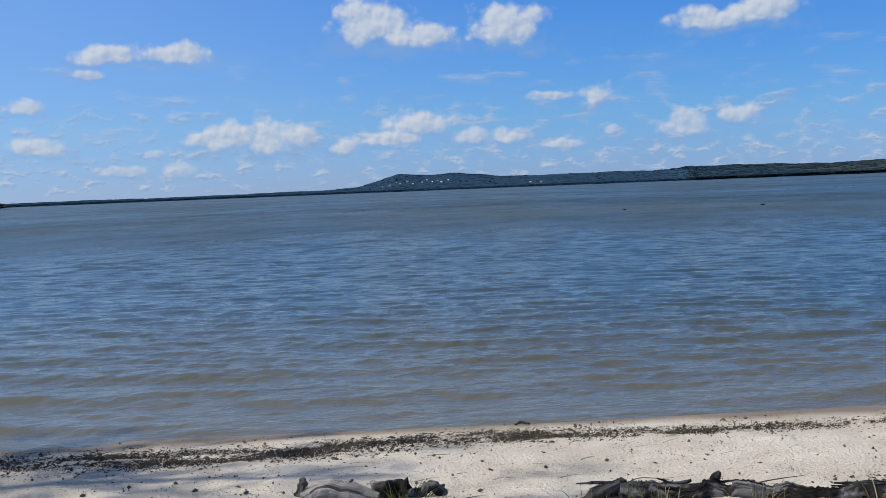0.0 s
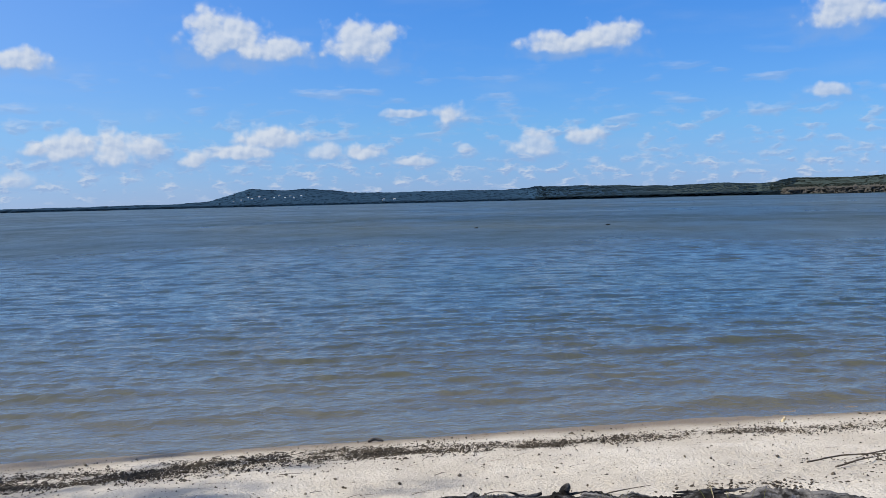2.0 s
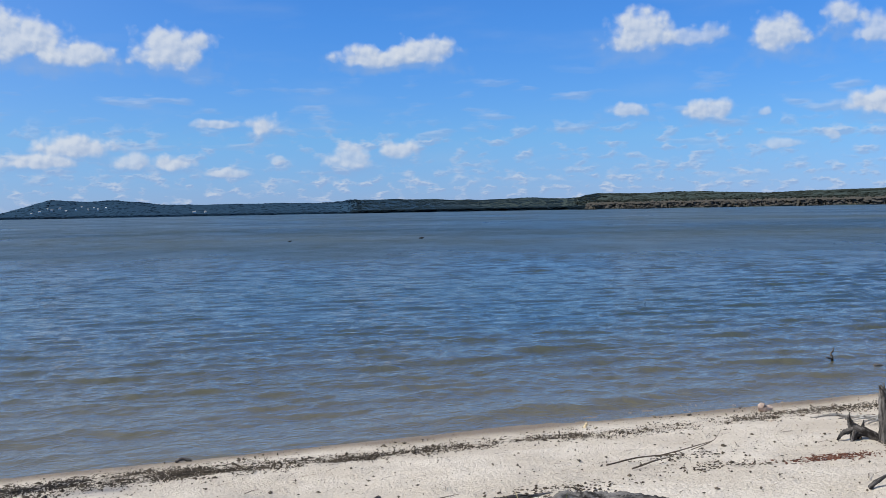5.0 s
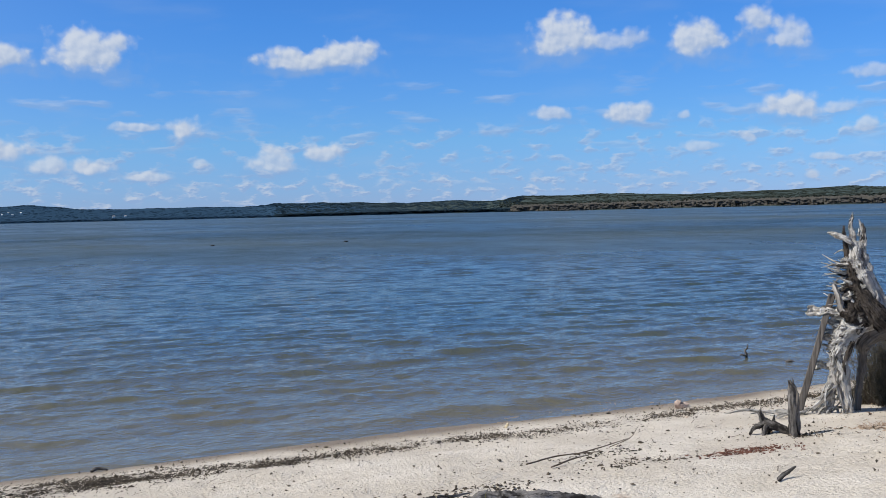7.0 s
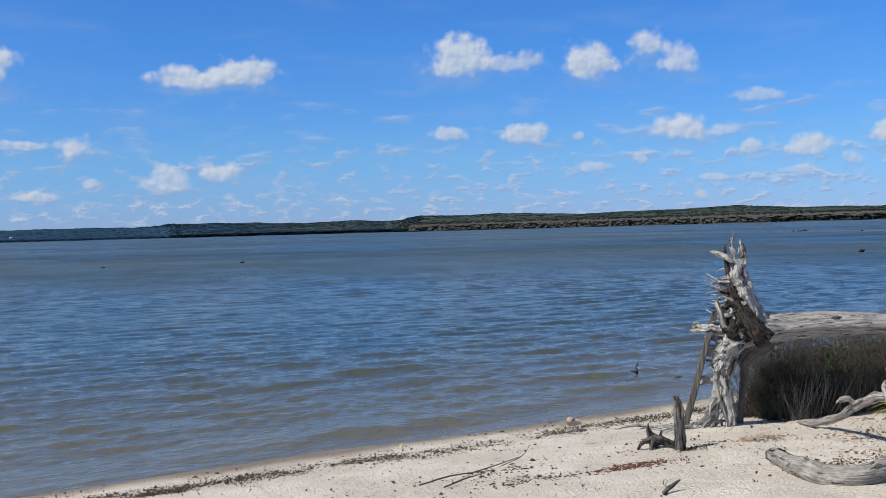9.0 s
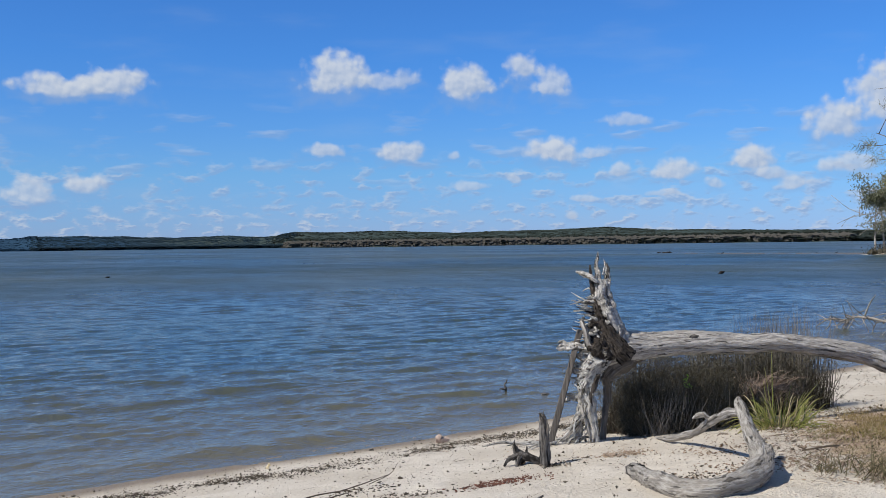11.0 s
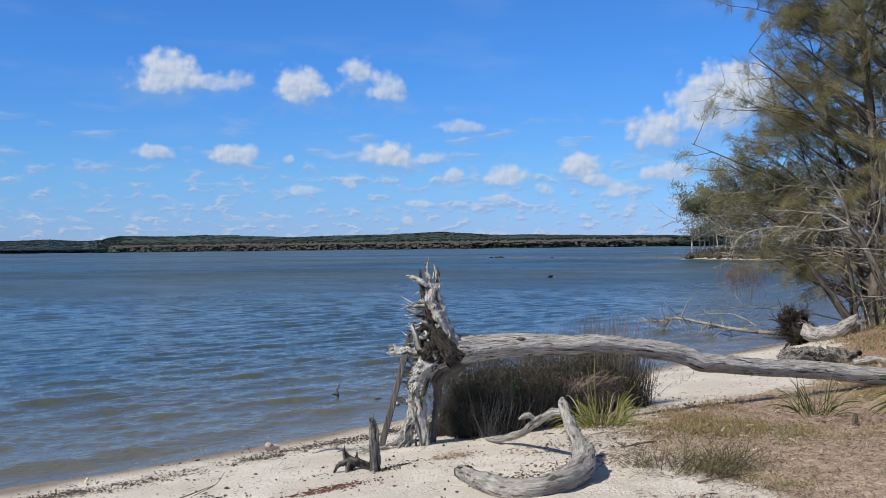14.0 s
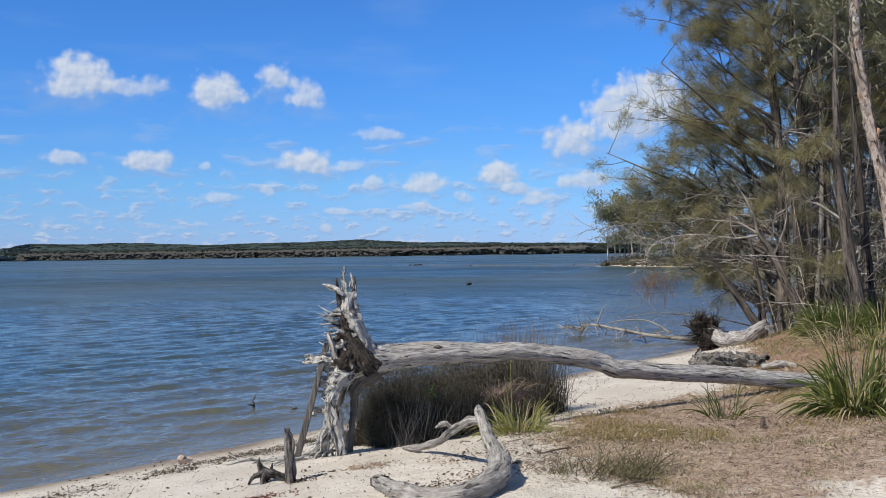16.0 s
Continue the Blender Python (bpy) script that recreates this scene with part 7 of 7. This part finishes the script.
def bank_edge_debris():
    """Twigs, bark and leaf scraps strewn over the sand where the bank begins."""
    r = np.random.RandomState(377)
    x, y = scatter_in(r, 15000, 5.3, 8.2, 3.0, 5.5, lambda a, b: np.exp(-((np.interp(a, BANK_X, BANK_Y) + 0.25 - b) / 0.45) ** 2) * np.clip(2.4 * lattice(a * 3.5, b * 3.5, 96) - 0.7, 0, 1) * 0.6)
    k = len(x)
    p = np.stack([x, y, land_z(x, y) + 0.014 + 0.008 * r.rand(k)], -1)
    a, l = r.normal(0.4, 0.9, k), r.uniform(0.015, 0.07, k) * np.where(r.rand(k) < 0.10, 3.0, 1.0)
    e = p + np.stack([np.cos(a) * l, np.sin(a) * l, 0 * l], -1)
    e[:, 2] = land_z(e[:, 0], e[:, 1]) + 0.016
    s = Shape()
    blades(s, p, e, r.uniform(0.004, 0.011, k), 20, 0.12, 3)
    s.thing("edge_debris", EDGE_DEBRIS, "brown twigs and bark scraps strewn on the sand by the bank", "twigs", kind="stuff")


def low_shrub(x, y, k, seed, label):
    """A low straggling plant of thin dry stems."""
    r = np.random.RandomState(seed)
    n = int(130 * k)
    b = r.normal(0, 0.10 * k, (n, 3)) * [1.2, 1.2, 0]
    t = b + np.stack([r.normal(0, 0.17, n), r.normal(0, 0.17, n), r.uniform(0.04, 0.24, n)], -1) * k
    s = Shape()
    blades(s, b, t, 0.006, seed, 0.2, 3)
    e = np.repeat(t, 5, 0) + r.normal(0, 0.03, (n * 5, 3))
    blades(s, e, e + unit(r.normal(0, 1, (n * 5, 3)) + [0, 0, 0.5]) * 0.03, 0.006, seed + 1, joints=1)
    s.thing("low_shrub", BANK_SHRUB, label, "shrub", "low shrubs on the bank", at=(x, y, ground_at(x, y)))


def wrack():
    """Weed and bark flecks: a dark line along the last high water and bits all over the beach."""
    r = np.random.RandomState(401)
    # line of weed, thick towards -x
    n = 74000
    x = r.uniform(-6.5, 9.2, n)
    line = 6.98 + 0.045 * (x + 3) + 0.10 * np.sin(0.9 * x) + 0.08 * np.sin(2.3 * x + 1)
    wide = np.interp(x, [-6.5, -2.5, 0.5, 2.0, 4.0, 9.0], [0.22, 0.22, 0.17, 0.12, 0.13, 0.15])
    y = line + r.normal(0, 1, n) * wide + 0.05
    dens = np.interp(x, [-6.5, -1.5, 0.8, 1.6, 3.0, 5.5, 9.2], [1.0, 1.0, 0.85, 0.45, 0.26, 0.20, 0.25]) * np.clip(0.25 + 1.6 * lattice(x * 2.2, y * 4, 5) ** 1.5, 0, 1)
    ok = r.rand(n) < dens
    x, y = x[ok], y[ok]
    k = len(x)
    size = r.uniform(0.002, 0.0068, k) * np.where(r.rand(k) < 0.02, 2.6, 1.0)
    s = Shape()
    lumps(s, np.stack([x, y, land_z(x, y) + size * 0.45], -1), np.stack([size * r.uniform(0.8, 2.4, k), size * r.uniform(0.6, 1.2, k), size * 0.8], -1), 3, 0.4, True)
    pick = r.rand(k) < 0.35
    bx, by = x[pick], y[pick]
    m = len(bx)
    a, l = r.normal(0.1, 0.7, m), r.uniform(0.015, 0.06, m)
    b = np.stack([bx, by, land_z(bx, by) + r.uniform(0.004, 0.016, m)], -1)
    blades(s, b, b + np.stack([np.cos(a) * l, np.sin(a) * l, r.normal(0, 0.006, m)], -1), r.uniform(0.003, 0.006, m), 12, 0.1, 2)
    s.thing("weed_line", WEED, "dark line of washed-up weed and bark on the sand", "seaweed", kind="stuff", smooth=False)
    # bits all over
    def share(a, b):
        d = shore(a) - b
        return np.clip(d / 0.5, 0, 1) * (0.10 + 1.1 * np.clip(fractal(a * 0.9, b * 1.5, 77), 0, 1) + 0.35 * np.clip(fractal(a * 3, b * 3, 78), 0, 1))
    x, y = scatter_in(r, 42000, -5, 10, 4.2, 8.2, share)
    k = len(x)
    size = r.uniform(0.0015, 0.0045, k) * np.where(r.rand(k) < 0.12, 2.8, 1.0)
    s = Shape()
    lumps(s, np.stack([x, y, land_z(x, y) + size * 0.4 + 0.004], -1), np.stack([size * r.uniform(0.8, 2.2, k), size, size * 0.9], -1), 5, 0.4, True)
    s.thing("beach_flecks", FLECK, "dark bits of bark and seed cones on the sand", "beach litter", kind="stuff", smooth=False)
    # sparse curved stems
    x, y = scatter_in(r, 1500, -4, 10, 4.3, 7.6, lambda a, b: 0.12 + 0.9 * np.clip(fractal(a * 0.8, b * 0.9, 87), 0, 1))
    k = len(x)
    a, l = r.normal(0.1, 0.6, k), r.uniform(0.04, 0.20, k)
    p = np.stack([x, y, land_z(x, y) + 0.010], -1)
    e = p + np.stack([np.cos(a) * l, np.sin(a) * l, 0 * l], -1)
    e[:, 2] = land_z(e[:, 0], e[:, 1]) + 0.012
    s = Shape()
    blades(s, p, e, r.uniform(0.003, 0.006, k), 10, 0.06, 3)
    s.thing("beach_stems", TWIG, "thin dark stems scattered on the sand", "twigs", kind="stuff")


def litter_patch(x, y, wx, wy, n, seed, mat, label):
    r = np.random.RandomState(seed)
    px, py = x + r.normal(0, wx, n), y + r.normal(0, wy, n)
    size = r.uniform(0.003, 0.008, n)
    s = Shape()
    g = ground_at(x, y)
    lumps(s, np.stack([px - x, py - y, land_z(px, py) - g + size * 0.5], -1), np.stack([size * 1.8, size * 0.9, size * 0.7], -1), seed, 0.5)
    l = r.uniform(0.02, 0.06, n // 3)
    a = r.uniform(0, 6.28, n // 3)
    b = np.stack([px[: n // 3] - x, py[: n // 3] - y, land_z(px[: n // 3], py[: n // 3]) - g + 0.015], -1)
    blades(s, b, b + np.stack([np.cos(a) * l, np.sin(a) * l, r.uniform(0, 0.015, n // 3)], -1), 0.005, seed, 0.1, 2)
    s.thing("weed_heap", mat, label, "seaweed", kind="stuff", at=(x, y, g), smooth=False)


def stick(points, label, radius=0.008, seed=0, mat=TWIG):
    pts = [(px, py, ground_at(px, py) + 0.008 + pz, radius * k) for px, py, pz, k in points]
    O = np.array(pts[0][:3])
    s = Shape()
    tube(s, [(*(np.array(p[:3]) - O), p[3]) for p in pts], 6, 18, 0.15, seed)
    return s.thing("stick", mat, label, "stick", "sticks on the beach", at=tuple(O))


bank_cover()
bank_edge_debris()
wrack()
for x, y, k, seed in ((6.15, 3.52, 0.75, 1), (6.38, 3.38, 0.75, 2), (6.1, 3.28, 0.55, 3), (6.0, 3.8, 0.35, 4)):
    low_shrub(x, y, k, 500 + seed, "low straggling grey-green shrub on the sandy bank")
litter_patch(4.6, 5.32, 0.20, 0.06, 300, 1, RED_LITTER, "dark reddish heap of weed and bark on sand")
litter_patch(5.95, 5.54, 0.11, 0.06, 260, 2, LITTER, "brown heap of leaf litter on sand")
litter_patch(5.45, 5.62, 0.12, 0.05, 90, 3, WEED, "thin dark scrap of weed beside the stump")
litter_patch(3.9, 5.4, 0.22, 0.10, 150, 4, WEED, "scattered dark weed on the sand")
litter_patch(2.62, 5.2, 0.24, 0.10, 170, 5, WEED, "scattered dark weed on the sand")
litter_patch(3.95, 5.95, 0.20, 0.10, 110, 6, WEED, "scattered dark weed on the sand")
litter_patch(5.9, 4.35, 0.22, 0.14, 200, 8, LITTER, "scattered brown leaf scraps on the sand")
litter_patch(6.2, 4.0, 0.20, 0.16, 220, 9, LITTER, "scattered brown leaf scraps on the sand")
litter_patch(5.35, 4.35, 0.16, 0.10, 90, 10, WEED, "scattered dark weed on the sand")
litter_patch(6.35, 5.0, 0.16, 0.14, 150, 7, LITTER, "brown leaf scraps by the bent branch")
stick([(3.75, 6.05, 0, 1), (4.0, 6.1, 0.02, 0.9), (4.3, 6.25, 0.03, 0.4)], "thin dry forked stick on the sand", 0.0045, 1)
stick([(4.05, 6.1, 0.01, 0.8), (4.25, 6.15, 0.05, 0.6), (4.42, 6.3, 0.10, 0.3)], "thin dry forked stick on the sand", 0.004, 2)
stick([(3.3, 5.9, 0.0, 1), (3.6, 6.0, 0.015, 1), (3.95, 6.02, 0.0, 0.5)], "thin brown stick lying on the sand", 0.005, 3)
stick([(3.35, 5.65, 0.0, 1), (3.55, 5.75, 0.02, 1), (3.8, 5.95, 0.0, 0.5)], "thin brown stick lying on the sand", 0.005, 4)
stick([(4.09, 4.42, 0.0, 1.1), (4.15, 4.42, 0.03, 1.0), (4.22, 4.43, 0.055, 0.4)], "short dark stick poking from the sand", 0.012, 5, CHARRED)
stick([(1.15, 5.35, 0.0, 1), (1.25, 5.42, 0.02, 0.8), (1.42, 5.44, 0.0, 0.4)], "thin brown stick behind the charred log", 0.0032, 6)
stick([(1.68, 5.12, 0.0, 1), (1.9, 5.2, 0.015, 0.8), (2.08, 5.26, 0.02, 0.4)], "thin brown stick behind the charred log", 0.0035, 7)
stick([(0.72, 7.97, 0.0, 1.2), (0.77, 7.98, 0.012, 1.3), (0.84, 7.96, 0.0, 0.6)], "small dark knot of driftwood at the waterline", 0.011, 8, CHARRED)
stick([(6.6, 4.4, 0.0, 1), (6.75, 4.28, 0.02, 0.8), (6.95, 4.25, 0.0, 0.5)], "thin grey stick on the leafy bank", 0.008, 9)
stick([(5.85, 3.3, 0.0, 1), (6.0, 3.2, 0.02, 0.8), (6.25, 3.18, 0.0, 0.5)], "thin grey stick on the leafy bank", 0.008, 10)
s = Shape()
tube(s, [(0, 0, -0.05, 0.02), (0, 0, 0.05, 0.022), (0.004, 0, 0.10, 0.014)], 8, 10, 0.2, 3)
s.thing("peg_stump", TWIG, "small dark peg of wood in the bank", "stump", at=(8.34, 3.42, ground_at(8.34, 3.42)))
s = Shape()
lumps(s, np.array([[0, 0, 0.02], [0.05, 0.01, 0.015], [-0.04, 0.0, 0.05]]), np.array([[0.075, 0.05, 0.04], [0.05, 0.04, 0.03], [0.04, 0.035, 0.03]]), 4, 0.3)
s.thing("stone", ROCK, "pinkish lump of stone at the water's edge", "stone", at=(5.82, 7.74, ground_at(5.82, 7.74)), smooth=False)
s = Shape()
lumps(s, np.array([[0, 0, 0.01], [0.015, 0, 0.03]]), np.array([[0.022, 0.015, 0.018], [0.015, 0.012, 0.014]]), 6, 0.3)
s.thing("shell", SHELL, "small yellowish shell lying on wet sand", "shell", at=(4.05, 7.75, ground_at(4.05, 7.75)), smooth=False)
stand(tuft("green_grass_tuft", "fresh green grass tuft growing by the driftwood log", 130, 0.12, 1.1, ((GREEN_GRASS, "leaves", 1.0, 1.0),), 71, 0.005), -0.02, 5.2)
for x, y, seed in ((1.25, 4.86, 72), (1.7, 4.80, 73), (2.3, 4.70, 74), (0.98, 5.02, 75)):
    stand(tuft("green_grass_tuft", "sparse green grass along the charred log", 46, 0.12, 1.1, ((GREEN_GRASS, "leaves", 0.8, 1.0), (STRAP_DRY, "dead_leaves", 0.2, 1.2)), seed, 0.005), x, y)
